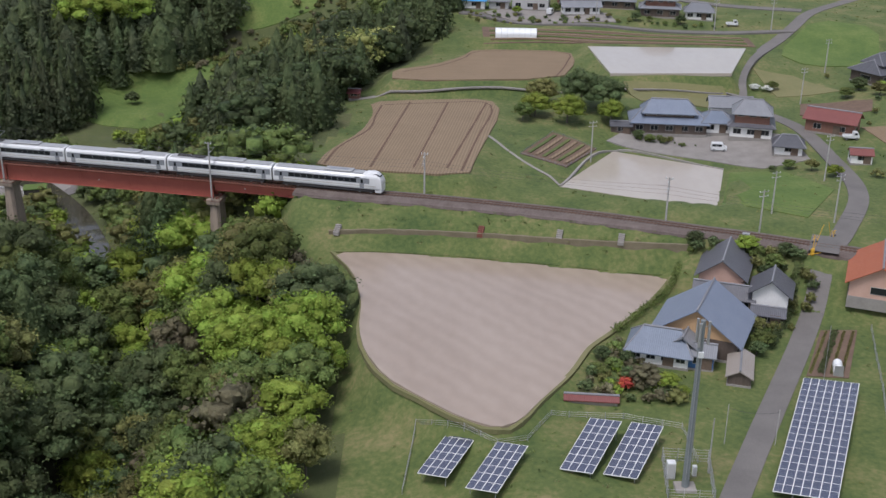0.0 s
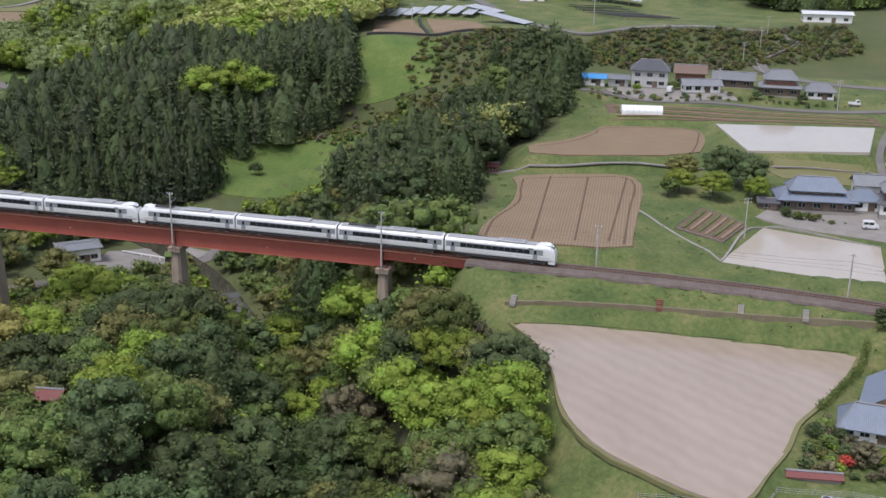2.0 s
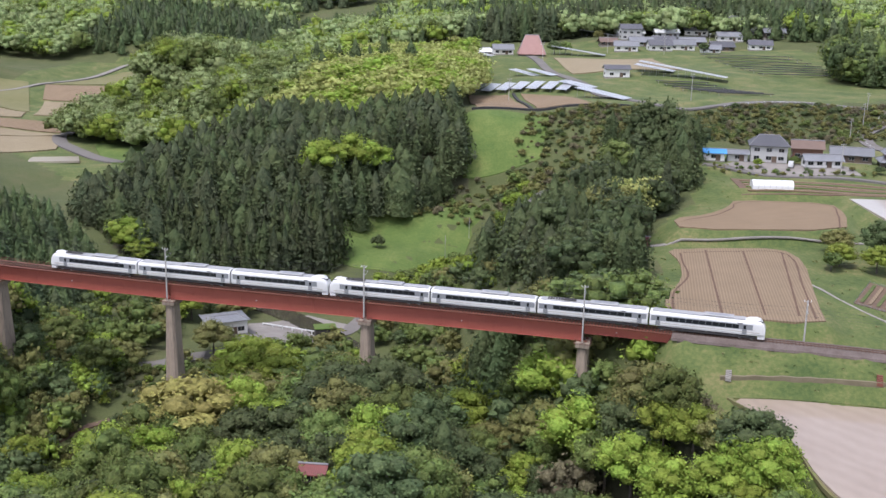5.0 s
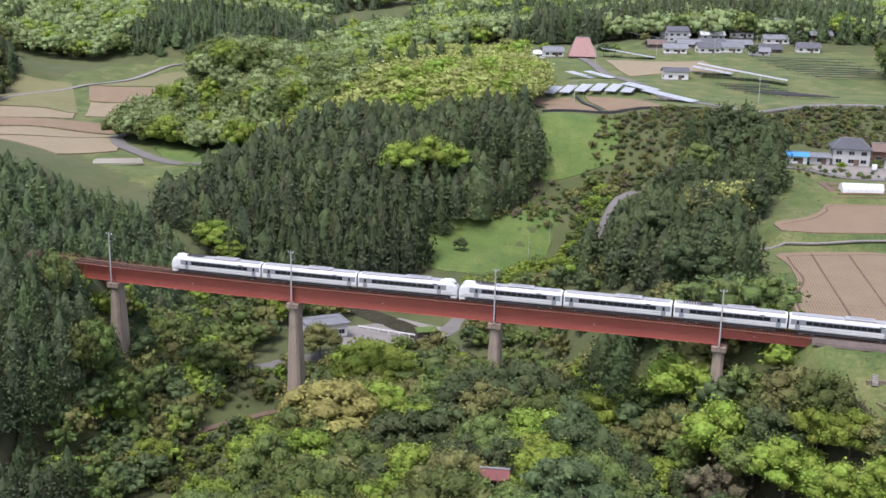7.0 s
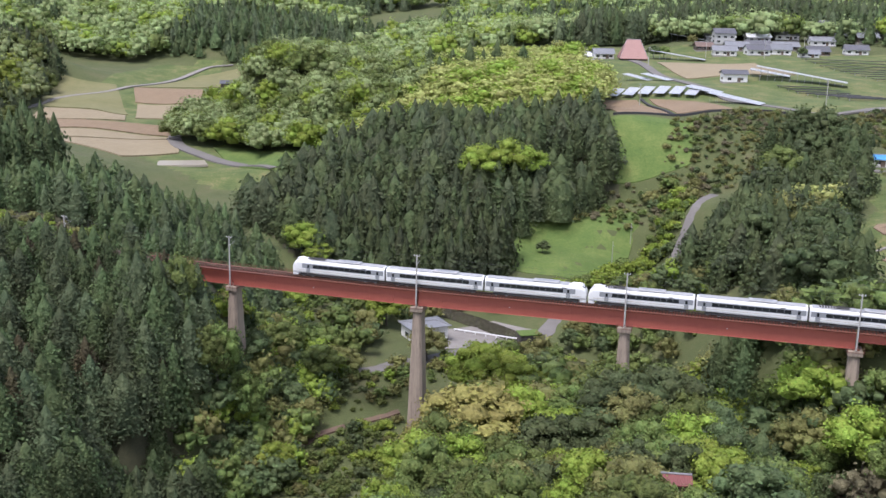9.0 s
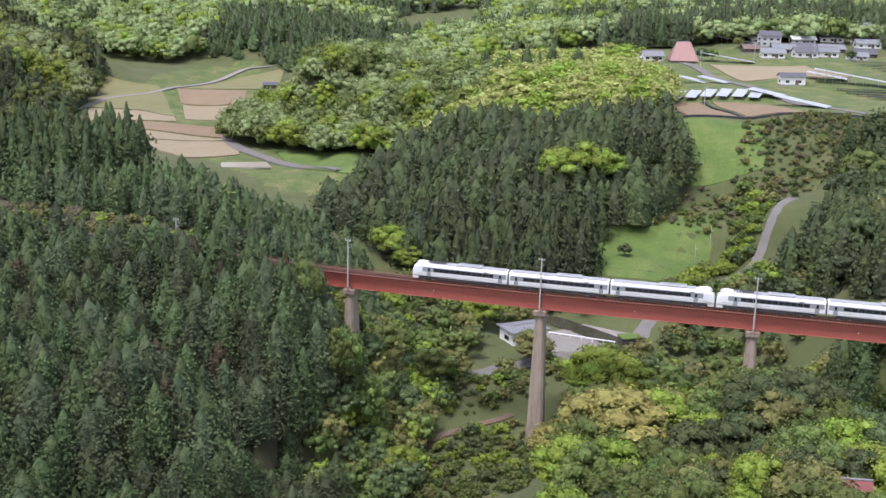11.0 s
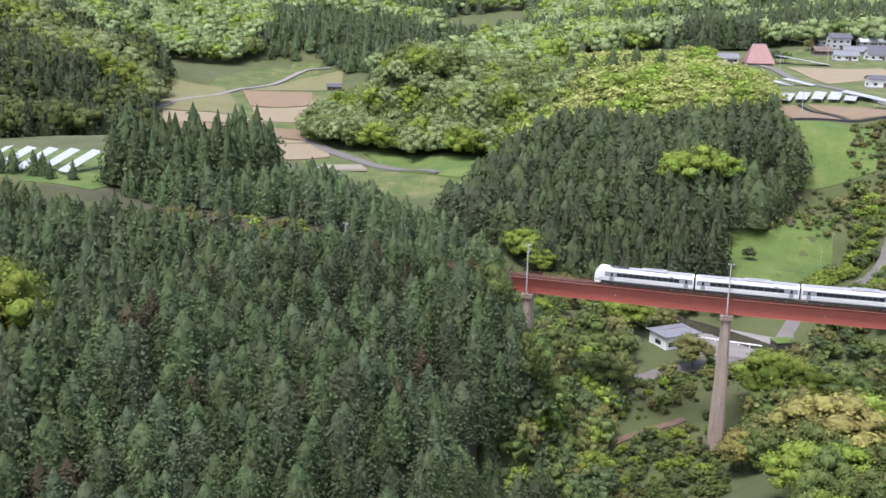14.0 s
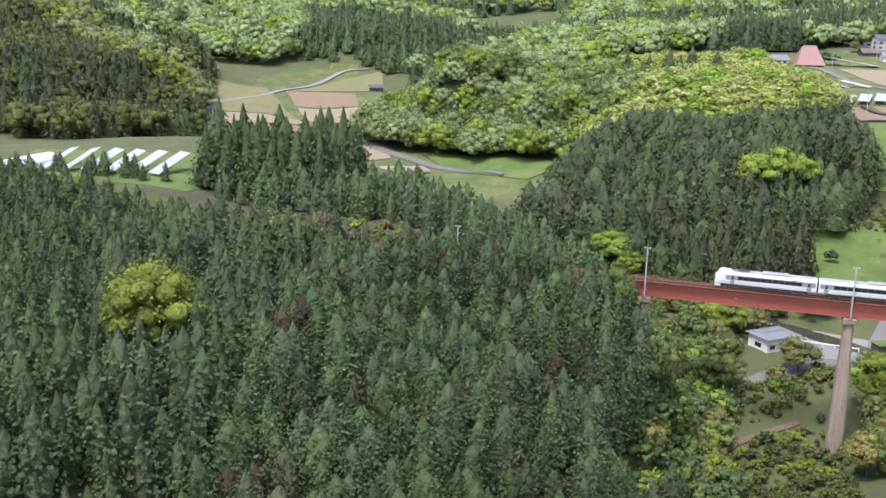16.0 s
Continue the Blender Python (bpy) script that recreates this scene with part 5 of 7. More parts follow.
def pier(x, foot):
    p, a = at(station(x))
    top = -0.42 - 3.15 - 0.25
    ob = empty("bridge_pier", Matrix.Translation(p) @ Matrix.Rotation(a, 4, "Z"), "tall tapered concrete bridge pier with brown stains", "pier", "bridge piers")
    deep = p.z + top - foot
    bm, rings, n = bmesh.new(), [], 7
    for k in range(n + 1):
        t = k / n
        h, wx, wy = top - 1.1 - (deep - 1.1) * t, 0.95 + 0.85 * t * min(1, deep / 24), 1.55 + 0.7 * t
        rings.append([bm.verts.new((sx * (wx - (0.45 if c else 0)), sy * (wy - (0 if c else 0.45)), h)) for sx, sy, c in ((1, 1, 0), (1, 1, 1), (-1, 1, 1), (-1, 1, 0), (-1, -1, 0), (-1, -1, 1), (1, -1, 1), (1, -1, 0))])
    for r0, r1 in zip(rings, rings[1:]):
        for i in range(8):
            bm.faces.new((r0[i], r0[(i + 1) % 8], r1[(i + 1) % 8], r1[i]))
    bm.faces.new(rings[0])
    part("shaft", bm, PIER_CONCRETE, ob)
    part("cap", boxed(-1.35, 1.35, -2.0, 2.0, top - 1.1, top, bevel=0.12), PIER_CONCRETE, ob)
    for sx in (-0.5, 0.5):
        for sy in (-0.95, 0.95):
            part("bearing", boxed(sx - 0.25, sx + 0.25, sy - 0.3, sy + 0.3, top, top + 0.24), DARK_RED, ob)
    for z in (top - 0.15, top + 0.75):
        for sy in (-2.35, 2.35):
            part("cage_rail", rod(bmesh.new(), (-1.5, sy, z), (1.5, sy, z), 0.035, sides=5), DARK_RED, ob)
        for sx in (-1.5, 1.5):
            part("cage_rail", rod(bmesh.new(), (sx, -2.35, z), (sx, 2.35, z), 0.035, sides=5), DARK_RED, ob)
    for sx in (-1.5, 0, 1.5):
        for sy in (-2.35, 2.35):
            part("cage_post", rod(bmesh.new(), (sx, sy, top - 0.2), (sx, sy, top + 0.75), 0.035, sides=5), DARK_RED, ob)
    return ob


for x in PIERS:
    p, _ = at(station(x))
    pier(x, min(height(p.x, p.y), p.z - 9) - 1.0)


def mast(s, side, foot, tall=10.6):
    """A catenary mast with its arm and insulators; side 1 is the near side."""
    p, a = at(s, 2.2 * side)
    ob = empty("catenary_mast", Matrix.Translation((p.x, p.y, foot)) @ Matrix.Rotation(a + (0 if side > 0 else math.pi), 4, "Z"), "slim grey steel catenary mast with an arm", "mast", "catenary masts")
    up = p.z - foot
    part("pole", rod(bmesh.new(), (0, 0, 0), (0, 0, up + 7.4), 0.17, 0.13, 10), POLE_CONCRETE, ob)
    arm = bmesh.new()
    rod(arm, (0, 0, up + 5.2), (0, 2.4, up + 5.6), 0.04, sides=6)
    rod(arm, (0, 0, up + 6.4), (0, 2.4, up + 5.65), 0.03, sides=6)
    rod(arm, (-0.6, 0, up + 7.1), (0.6, 0, up + 7.1), 0.05, sides=6)
    rod(arm, (0, -0.4, up + 6.7), (0, 1.0, up + 6.7), 0.04, sides=6)
    part("arm", arm, GREY_STEEL, ob)
    ins = bmesh.new()
    for q in ((-0.55, 0, 7.12), (0.55, 0, 7.12), (0, 0.95, 6.72), (0, 0.45, 5.3)):
        rod(ins, (q[0], q[1], up + q[2]), (q[0], q[1], up + q[2] + 0.28), 0.075, 0.05, 8)
    part("insulator", ins, TRAIN_WHITE, ob, "white insulators")
    return ob


MASTS = [station(x) for x in PIERS]
for s in MASTS:
    mast(s, 1, at(s)[0].z - 3.6)
for x, side in ((-205, 1), (-3, -1), (38, -1), (78, -1)):
    p, _ = at(station(x), 2.2 * side)
    mast(station(x), side, min(p.z - 0.6, height(p.x, p.y)))


def wire(name, pts, sag, r, label):
    """A hanging wire through its supports."""
    cu = bpy.data.curves.new(name, "CURVE")
    cu.dimensions, cu.bevel_depth, cu.bevel_resolution = "3D", r, 1
    sp = cu.splines.new("POLY")
    q = []
    for a, b in zip(pts, pts[1:]):
        q += [a.lerp(b, k / 10) - Vector((0, 0, 4 * sag * (k / 10) * (1 - k / 10))) for k in range(10)]
    q.append(pts[-1])
    sp.points.add(len(q) - 1)
    for v, c in zip(sp.points, q):
        v.co = (*c, 1)
    cu.materials.append(WIRE)
    return tagged(new(name, cu), label, "wire")


runs = [station(x) for x in (-300, -250, -205, *PIERS, -3, 38, 78, 118)]
wire("contact_wire", [at(s, 0, 5.1)[0] for s in runs], 0.1, 0.012, "thin dark contact wire over the track")
wire("messenger_wire", [at(s, 0, 5.9)[0] for s in runs], 0.5, 0.012, "thin dark messenger wire over the track")
wire("feeder_wire", [at(s, 2.2, 7.3)[0] for s in runs], 0.6, 0.014, "thin dark feeder wire along the masts")


# ---- the train ----
SECTION = [(-1.36, 0.95), (-1.46, 1.25), (-1.46, 2.1), (-1.44, 2.9), (-1.36, 3.25), (-1.12, 3.5), (-0.6, 3.62), (0, 3.65), (0.6, 3.62), (1.12, 3.5), (1.36, 3.25), (1.44, 2.9), (1.46, 2.1), (1.46, 1.25), (1.36, 0.95)]


def car_body(length, nose):
    """A loft of the car's section; nose: -1 or 1 puts a cab at that end."""
    bm = bmesh.new()
    h = length / 2
    st = [(-h, 1, 1, 0), (-h + 0.15, 1, 1, 0), (h - 0.15, 1, 1, 0), (h, 1, 1, 0)]
    if nose:
        st = [(-h, 1, 1, 0), (h - 3.4, 1, 1, 0), (h - 2.9, 1, 1.0, 0.3), (h - 1.7, 0.98, 1.0, 0.42), (h - 0.95, 0.95, 0.97, 0.34), (h - 0.35, 0.9, 0.82, 0), (h - 0.08, 0.86, 0.6, 0), (h, 0.8, 0.5, 0)]
    rings = []
    for x, w, t, hump in st:
        ring = []
        for y, z in SECTION:
            q = 0.95 + (z - 0.95) * t + (hump * max(0, 1 - (abs(y) / 1.3) ** 2) if z > 3 else 0)
            ring.append(bm.verts.new((x, y * w, q)))
        rings.append(ring)
    n = len(SECTION)
    for a, b in zip(rings, rings[1:]):
        for i in range(n):
            bm.faces.new((a[i], a[(i + 1) % n], b[(i + 1) % n], b[i]))
    bm.faces.new(rings[0])
    bm.faces.new(rings[-1][::-1])
    if nose < 0:
        bmesh.ops.rotate(bm, verts=bm.verts, cent=(0, 0, 0), matrix=Matrix.Rotation(math.pi, 3, "Z"))
    return bm


def train_car(s, nose, panto, first):
    length = 20.35
    p0, p1 = at(s - 7)[0], at(s + 7)[0]
    ob = empty("train_car", Matrix.Translation((p0 + p1) / 2) @ (p1 - p0).to_track_quat("X", "Z").to_matrix().to_4x4(),
               "white express train leading car with a cab" if nose else "white express train car with dark windows", "train car", "cars of the express train")
    body = part("body", car_body(length, nose), TRAIN_WHITE, ob)
    h = length / 2
    lo, hi = -h + (4.6 if nose < 0 else 2.9), h - (4.6 if nose > 0 else 2.9)
    for side in (-1, 1):
        y0, y1 = sorted((side * 1.452, side * 1.468))
        part("window_band", boxed(-h + (2.2 if nose < 0 else 0.25), h - (2.2 if nose > 0 else 0.25), y0, y1, 1.95, 2.95), TRAIN_GREY, body, "grey band along the windows")
        y0, y1 = sorted((side * 1.464, side * 1.476))
        w = (hi - lo) / 11
        for k in range(11):
            part("window", boxed(lo + k * w + 0.03, lo + (k + 1) * w - 0.03, y0, y1, 2.06, 2.8), GLASS_DARK, body, "dark window pane")
        part("stripe", boxed(-h + 1, h - 1, y0, y1, 1.50, 1.60), BEIGE_BAND, body, "beige waist stripe")
        for x in (-h + (3.6 if nose < 0 else 1.5), h - (3.6 if nose > 0 else 1.5)):
            d = part("door", boxed(x - 0.42, x + 0.42, y0, y1, 1.1, 2.95), TRAIN_GREY, body, "grey sliding door")
            yy = sorted((side * 1.474, side * 1.484))
            part("pane", boxed(x - 0.22, x + 0.22, *yy, 2.05, 2.75), GLASS_DARK, d)
        part("side_display", boxed(h - 4.9, h - 4.0, y0, y1, 2.95, 3.1), TRAIN_DARK, body)
    if nose:
        x = nose * (h - 1.15)
        bm = bmesh.new()
        for q in (-1, 1):
            a = [(nose * (h - 2.75), q * 1.08, 3.62), (nose * (h - 1.0), q * 1.0, 3.74), (nose * (h - 0.55), q * 0.85, 3.35), (nose * (h - 2.3), q * 1.2, 3.38)]
            bm.faces.new([bm.verts.new(v) for v in a])
        a = [(nose * (h - 0.93), -0.86, 3.68), (nose * (h - 0.93), 0.86, 3.68), (nose * (h - 0.34), 0.82, 3.2), (nose * (h - 0.34), -0.82, 3.2)]
        bm.faces.new([bm.verts.new(v) for v in a])
        bmesh.ops.solidify(bm, geom=bm.faces[:], thickness=0.03)
        part("windscreen", bm, GLASS_DARK, body, "dark cab windscreen")
        part("buffer_skirt", boxed(*sorted((nose * (h - 1.3), nose * (h - 0.02))), -1.2, 1.2, 0.3, 1.0, bevel=0.1), TRAIN_WHITE, body)
        for q in (-0.7, 0.7):
            part("headlight", boxed(*sorted((nose * (h - 0.15), nose * (h + 0.02))), q - 0.16, q + 0.16, 1.75, 1.95, bevel=0.03), GREY_STEEL, body)
    part("roof_panel", boxed(-h + (3.6 if nose < 0 else 0.4), h - (3.6 if nose > 0 else 0.4), -1.0, 1.0, 3.60, 3.67, bevel=0.02), TRAIN_ROOF, body, "grey roof panel")
    ac = part("air_conditioner", boxed(-2.6 + 2, 2.6 + 2, -0.95, 0.95, 3.67, 3.93, bevel=0.08), TRAIN_ROOF, ob)
    part("grille", boxed(0.2, 3.8, -0.5, 0.5, 3.93, 3.945), TRAIN_GREY, ac)
    if panto:
        bm = bmesh.new()
        for q in (-0.5, 0.5):
            rod(bm, (-5.2, q, 3.9), (-3.6, q, 4.4), 0.03, sides=5)
            rod(bm, (-3.6, q, 4.4), (-5.0, q * 0.6, 4.95), 0.025, sides=5)
        rod(bm, (-5.0, -0.9, 4.98), (-5.0, 0.9, 4.98), 0.04, sides=6)
        box(bm, -5.6, -3.2, -0.65, 0.65, 3.78, 3.86)
        part("pantograph", bm, TRAIN_DARK, ob)
        bm = bmesh.new()
        for k in range(6):
            box(bm, -8.5 + k * 0.5, -8.25 + k * 0.5, -0.5, 0.5, 3.67, 3.87)
        rod(bm, (-8.6, 0.3, 3.95), (-2, 0.3, 3.95), 0.04, sides=5)
        part("roof_equipment", bm, TRAIN_DARK, ob)
    part("underframe", boxed(-h + 4.4, h - 4.4, -1.2, 1.2, 0.35, 0.98, bevel=0.05), TRAIN_DARK, ob)
    for x in (-6.9, 6.9):
        bogie = part("bogie", boxed(x - 1.7, x + 1.7, -1.15, 1.15, 0.3, 0.78, bevel=0.08), TRAIN_DARK, ob)
        for dx in (-1.05, 1.05):
            part("wheelset", rod(rod(bmesh.new(), (x + dx, -0.66, 0.43), (x + dx, -0.52, 0.43), 0.43, sides=16), (x + dx, 0.52, 0.43), (x + dx, 0.66, 0.43), 0.43, sides=16), GREY_STEEL, bogie)
    part("gangway", boxed(-h - 0.2, -h + 0.05, -0.6, 0.6, 1.0, 3.2) if nose >= 0 else boxed(h - 0.05, h + 0.2, -0.6, 0.6, 1.0, 3.2), TRAIN_DARK, ob)
    return ob


HEAD = station(-151)
for k, (nose, panto) in enumerate(((-1, 1), (0, 0), (1, 0), (-1, 1), (0, 0), (0, 1), (1, 0))):
    train_car(HEAD + 10.3 + k * 20.7, nose, panto, k == 0)


# ---- houses ----
def roof_paint(name, a, b, pitch=0.28, rough=0.45):
    """Rows of roof tiles or sheets that run down the slope."""
    m = paint(name, a, b, rough=rough, scale=0.4, fine=8, bump=0.0, spread=0.8, vary=0.12)
    n, l, p = m.node_tree.nodes, m.node_tree.links, m.node_tree.nodes["Principled BSDF"]
    co, wv, bp = n.new("ShaderNodeTexCoord"), n.new("ShaderNodeTexWave"), n.new("ShaderNodeBump")
    wv.inputs["Scale"].default_value, wv.inputs["Distortion"].default_value = 0.314 / pitch, 0.3
    bp.inputs["Strength"].default_value, bp.inputs["Distance"].default_value = 0.7, 0.05
    l.new(co.outputs["Object"], wv.inputs["Vector"])
    l.new(wv.outputs["Fac"], bp.inputs["Height"])
    l.new(bp.outputs[0], p.inputs["Normal"])
    return m


ROOF_BLUE = roof_paint("blue_grey_tiles", (0.120, 0.145, 0.190), (0.185, 0.215, 0.265))
ROOF_DARK = roof_paint("dark_grey_tiles", (0.062, 0.062, 0.070), (0.115, 0.115, 0.125))
ROOF_GREY = roof_paint("grey_tiles", (0.140, 0.145, 0.155), (0.215, 0.220, 0.230))
ROOF_ORANGE = roof_paint("orange_tiles", (0.260, 0.070, 0.032), (0.400, 0.130, 0.062), rough=0.6)
ROOF_RED = roof_paint("dark_red_sheet", (0.130, 0.038, 0.035), (0.195, 0.062, 0.056))
ROOF_THATCH = roof_paint("red_painted_roof", (0.235, 0.115, 0.090), (0.330, 0.175, 0.140))
ROOF_SHED = roof_paint("weathered_sheet", (0.260, 0.225, 0.190), (0.360, 0.325, 0.285))
ROOF_SKY = roof_paint("blue_sheet", (0.050, 0.220, 0.480), (0.080, 0.300, 0.580))
ROOF_WHITE = roof_paint("white_sheet", (0.560, 0.570, 0.570), (0.700, 0.710, 0.700))
ROOF_BROWN = roof_paint("brown_tiles", (0.110, 0.070, 0.055), (0.175, 0.120, 0.095))
WALL_WHITE = paint("white_plaster", (0.600, 0.590, 0.560), (0.760, 0.750, 0.720), rough=0.85, scale=0.5, bump=0.01, stretch=(1, 1, 0.4))
WALL_TAN = paint("tan_clay", (0.380, 0.235, 0.115), (0.460, 0.300, 0.165), rough=0.9, scale=0.6, bump=0.01)
WALL_PINK = paint("salmon_clay", (0.430, 0.270, 0.210), (0.530, 0.350, 0.275), rough=0.9, scale=0.5, bump=0.01)
WALL_WOOD = paint("dark_boards", (0.055, 0.040, 0.032), (0.125, 0.095, 0.075), rough=0.85, scale=0.7, bump=0.02, stretch=(3, 3, 0.3))
WALL_BROWN = paint("red_brown_boards", (0.150, 0.070, 0.048), (0.215, 0.110, 0.078), rough=0.8, scale=0.7, bump=0.02, stretch=(3, 3, 0.3))
WALL_GREY = paint("grey_render", (0.360, 0.355, 0.345), (0.470, 0.465, 0.450), rough=0.85, scale=0.5, bump=0.01)
RIDGE = paint("ridge_tiles", (0.150, 0.150, 0.160), (0.240, 0.240, 0.250), rough=0.6, scale=1, bump=0.02)
FRAME = paint("window_frame", (0.300, 0.290, 0.270), (0.380, 0.370, 0.350), rough=0.5, scale=2, bump=0)
TIMBER = paint("timber", (0.090, 0.062, 0.042), (0.150, 0.108, 0.078), rough=0.8, scale=1.2, bump=0.01)


def roof_on(parent, material, L, D, z, rise, kind, over=0.6, cx=0.0, cy=0.0, label=""):
    """A roof over L by D: gable, or hipped with a ridge; real thickness and a capped ridge."""
    bm, a, b, t = bmesh.new(), L / 2 + over, D / 2 + over, 0.16
    z0 = z - over * rise / (D / 2)
    r = a if kind == "gable" else max(0.3, a - b * (0.62 if kind == "irimoya" else 1.0))
    g = 0.0 if kind != "irimoya" else 0.55
    for dz in (0, -t):
        e = [bm.verts.new((cx + x, cy + y, z0 + dz)) for x, y in ((-a, -b), (a, -b), (a, b), (-a, b))]
        k = [bm.verts.new((cx + x, cy, z + rise + dz)) for x in (-r, r)]
        fs = [(e[0], e[1], k[1], k[0]), (e[2], e[3], k[0], k[1])]
        if kind != "gable":
            fs += [(e[1], e[2], k[1]), (e[3], e[0], k[0])]
        for f in fs:
            bm.faces.new(f if dz == 0 else f[::-1])
        if dz == 0:
            top = (e, k)
    e0, k0 = top
    ring0 = e0 if kind != "gable" else [e0[0], e0[1], k0[1], e0[2], e0[3], k0[0]]
    ring1 = e if kind != "gable" else [e[0], e[1], k[1], e[2], e[3], k[0]]
    for i in range(len(ring0)):
        j = (i + 1) % len(ring0)
        bm.faces.new((ring0[i], ring0[j], ring1[j], ring1[i]))
    roof = part("roof", bm, material, parent, label)
    cap = bmesh.new()
    rod(cap, (cx - r, cy, z + rise + 0.05), (cx + r, cy, z + rise + 0.05), 0.17, sides=8)
    if kind != "gable":
        for sx, sy in ((-1, -1), (-1, 1), (1, -1), (1, 1)):
            rod(cap, (cx + sx * r, cy, z + rise), (cx + sx * a, cy + sy * b, z0 + 0.05), 0.11, sides=6)
    part("ridge", cap, RIDGE, roof)
    return roof


def house(name, x, y, turn, L, D, tall, rise, kind, roof, wall, label, upper=None, openings=3, category="house", z=None, skirt=None, gable=None):
    """A house with its ridge along its own x: walls, roof, windows and a door; upper: (L, D, tall, rise, roof) of a second storey."""
    z = min(height(x, y), height(x + 2, y - 2)) if z is None else z
    ob = empty(name, pose(x, y, z, 0, 0, turn), label, category)
    part("base", boxed(-L / 2 - 0.1, L / 2 + 0.1, -D / 2 - 0.1, D / 2 + 0.1, -1.6, 0.3), CONCRETE, ob)
    bm = boxed(-L / 2, L / 2, -D / 2, D / 2, 0.3, tall)
    w = part("wall", bm, wall, ob)
    if kind == "gable":
        for sx in (-1, 1):
            g = bmesh.new()
            xs = sorted((sx * (L / 2 - 0.2), sx * L / 2))
            a = [g.verts.new((xs[0], q, h)) for q, h in ((-D / 2, tall), (D / 2, tall), (0, tall + rise - 0.2))]
            b = [g.verts.new((xs[1], q, h)) for q, h in ((-D / 2, tall), (D / 2, tall), (0, tall + rise - 0.2))]
            g.faces.new(a)
            g.faces.new(b[::-1])
            for i in range(3):
                g.faces.new((a[i], a[(i + 1) % 3], b[(i + 1) % 3], b[i]))
            part("gable", g, gable or wall, ob)
    if skirt:
        part("wainscot", boxed(-L / 2 - 0.03, L / 2 + 0.03, -D / 2 - 0.03, D / 2 + 0.03, 0.3, 1.2), skirt, ob)
    roof_on(ob, roof, L, D, tall, rise, kind, over=0.7 if D > 4 else 0.35)
    levels = [(1.0, min(2.2, tall - 0.3))] + ([(3.5, 4.7)] if tall > 4.8 else [])
    for lo, hi in levels:
        if hi - lo < 0.4:
            continue
        for side in (-1, 1):
            for k in range(openings):
                c = -L / 2 + L * (k + 0.5) / openings
                wd = min(1.7, L / openings * 0.62) / 2
                ys = sorted((side * D / 2, side * (D / 2 + 0.06)))
                win = part("window", boxed(c - wd, c + wd, *ys, lo, hi), FRAME, ob)
                ys = sorted((side * (D / 2 + 0.05), side * (D / 2 + 0.075)))
                for q in (-1, 1):
                    part("pane", boxed(*sorted((c + q * 0.04, c + q * (wd - 0.06))), *ys, lo + 0.07, hi - 0.07), GLASS_DARK, win)
        for side in (-1, 1):
            xs = sorted((side * L / 2, side * (L / 2 + 0.06)))
            win = part("window", boxed(*xs, -D * 0.2, D * 0.15, lo, hi), FRAME, ob)
            xs = sorted((side * (L / 2 + 0.05), side * (L / 2 + 0.075)))
            part("pane", boxed(*xs, -D * 0.2 + 0.08, D * 0.15 - 0.08, lo + 0.07, hi - 0.07), GLASS_DARK, win)
    if tall > 2:
        part("door", boxed(L * 0.08, L * 0.08 + 1.5, -D / 2 - 0.09, -D / 2 - 0.02, 0.3, 2.2), TIMBER, ob, "dark sliding door")
    if upper:
        l2, d2, t2, r2, roof2, wall2 = upper
        part("upper_wall", boxed(-l2 / 2, l2 / 2, -d2 / 2, d2 / 2, tall - 0.2, t2), wall2, ob)
        for side in (-1, 1):
            ys = sorted((side * d2 / 2, side * (d2 / 2 + 0.06)))
            for k in range(openings):
                c = -l2 / 2 + l2 * (k + 0.5) / openings
                win = part("window", boxed(c - 0.8, c + 0.8, *ys, t2 - 1.15, t2 - 0.3), FRAME, ob)
                ys2 = sorted((side * (d2 / 2 + 0.05), side * (d2 / 2 + 0.075)))
                part("pane", boxed(c - 0.72, c + 0.72, *ys2, t2 - 1.08, t2 - 0.37), GLASS_DARK, win)
        roof_on(ob, roof2, l2, d2, t2, r2, kind, over=0.8, label="upper roof")
    return ob


# the farmstead by the lower paddy
house("farmhouse", 38.6, 144.0, 66, 11.0, 12.0, 3.2, 4.2, "gable", ROOF_BLUE, WALL_WOOD, "farmhouse with a blue-grey tiled gable roof", gable=WALL_TAN)
house("veranda_wing", 31.6, 138.6, -18, 8.2, 5.6, 2.6, 2.1, "irimoya", ROOF_BLUE, WALL_WHITE, "farmhouse wing with white screens and a tiled roof", openings=4, category="house wing")
house("entrance_wing", 35.4, 139.4, 66, 6.0, 4.4, 2.9, 1.5, "gable", ROOF_GREY, WALL_WOOD, "entrance wing with a tiled gable roof", openings=1, category="house wing")
house("porch_wing", 36.6, 136.4, -16, 4.0, 3.2, 2.5, 1.0, "gable", ROOF_GREY, paint("blue_sheeting", (0.020, 0.075, 0.190), (0.040, 0.120, 0.270), rough=0.5), "porch hung with blue sheeting under a tiled roof", openings=1, category="house wing")
house("farmhouse", 45.5, 160.5, 70, 9.5, 6.8, 3.9, 2.5, "gable", ROOF_DARK, WALL_PINK, "older house with a dark roof and pinkish walls")
house("outbuilding", 44.2, 154.5, -18, 9.0, 3.6, 2.6, 1.4, "gable", ROOF_DARK, WALL_WOOD, "low outbuilding with a dark tiled roof", category="outbuilding")
house("storehouse", 51.0, 153.2, 70, 5.4, 5.2, 4.4, 1.9, "gable", ROOF_DARK, WALL_WHITE, "white plastered storehouse with a dark tiled roof", skirt=WALL_WOOD, openings=1, category="storehouse")
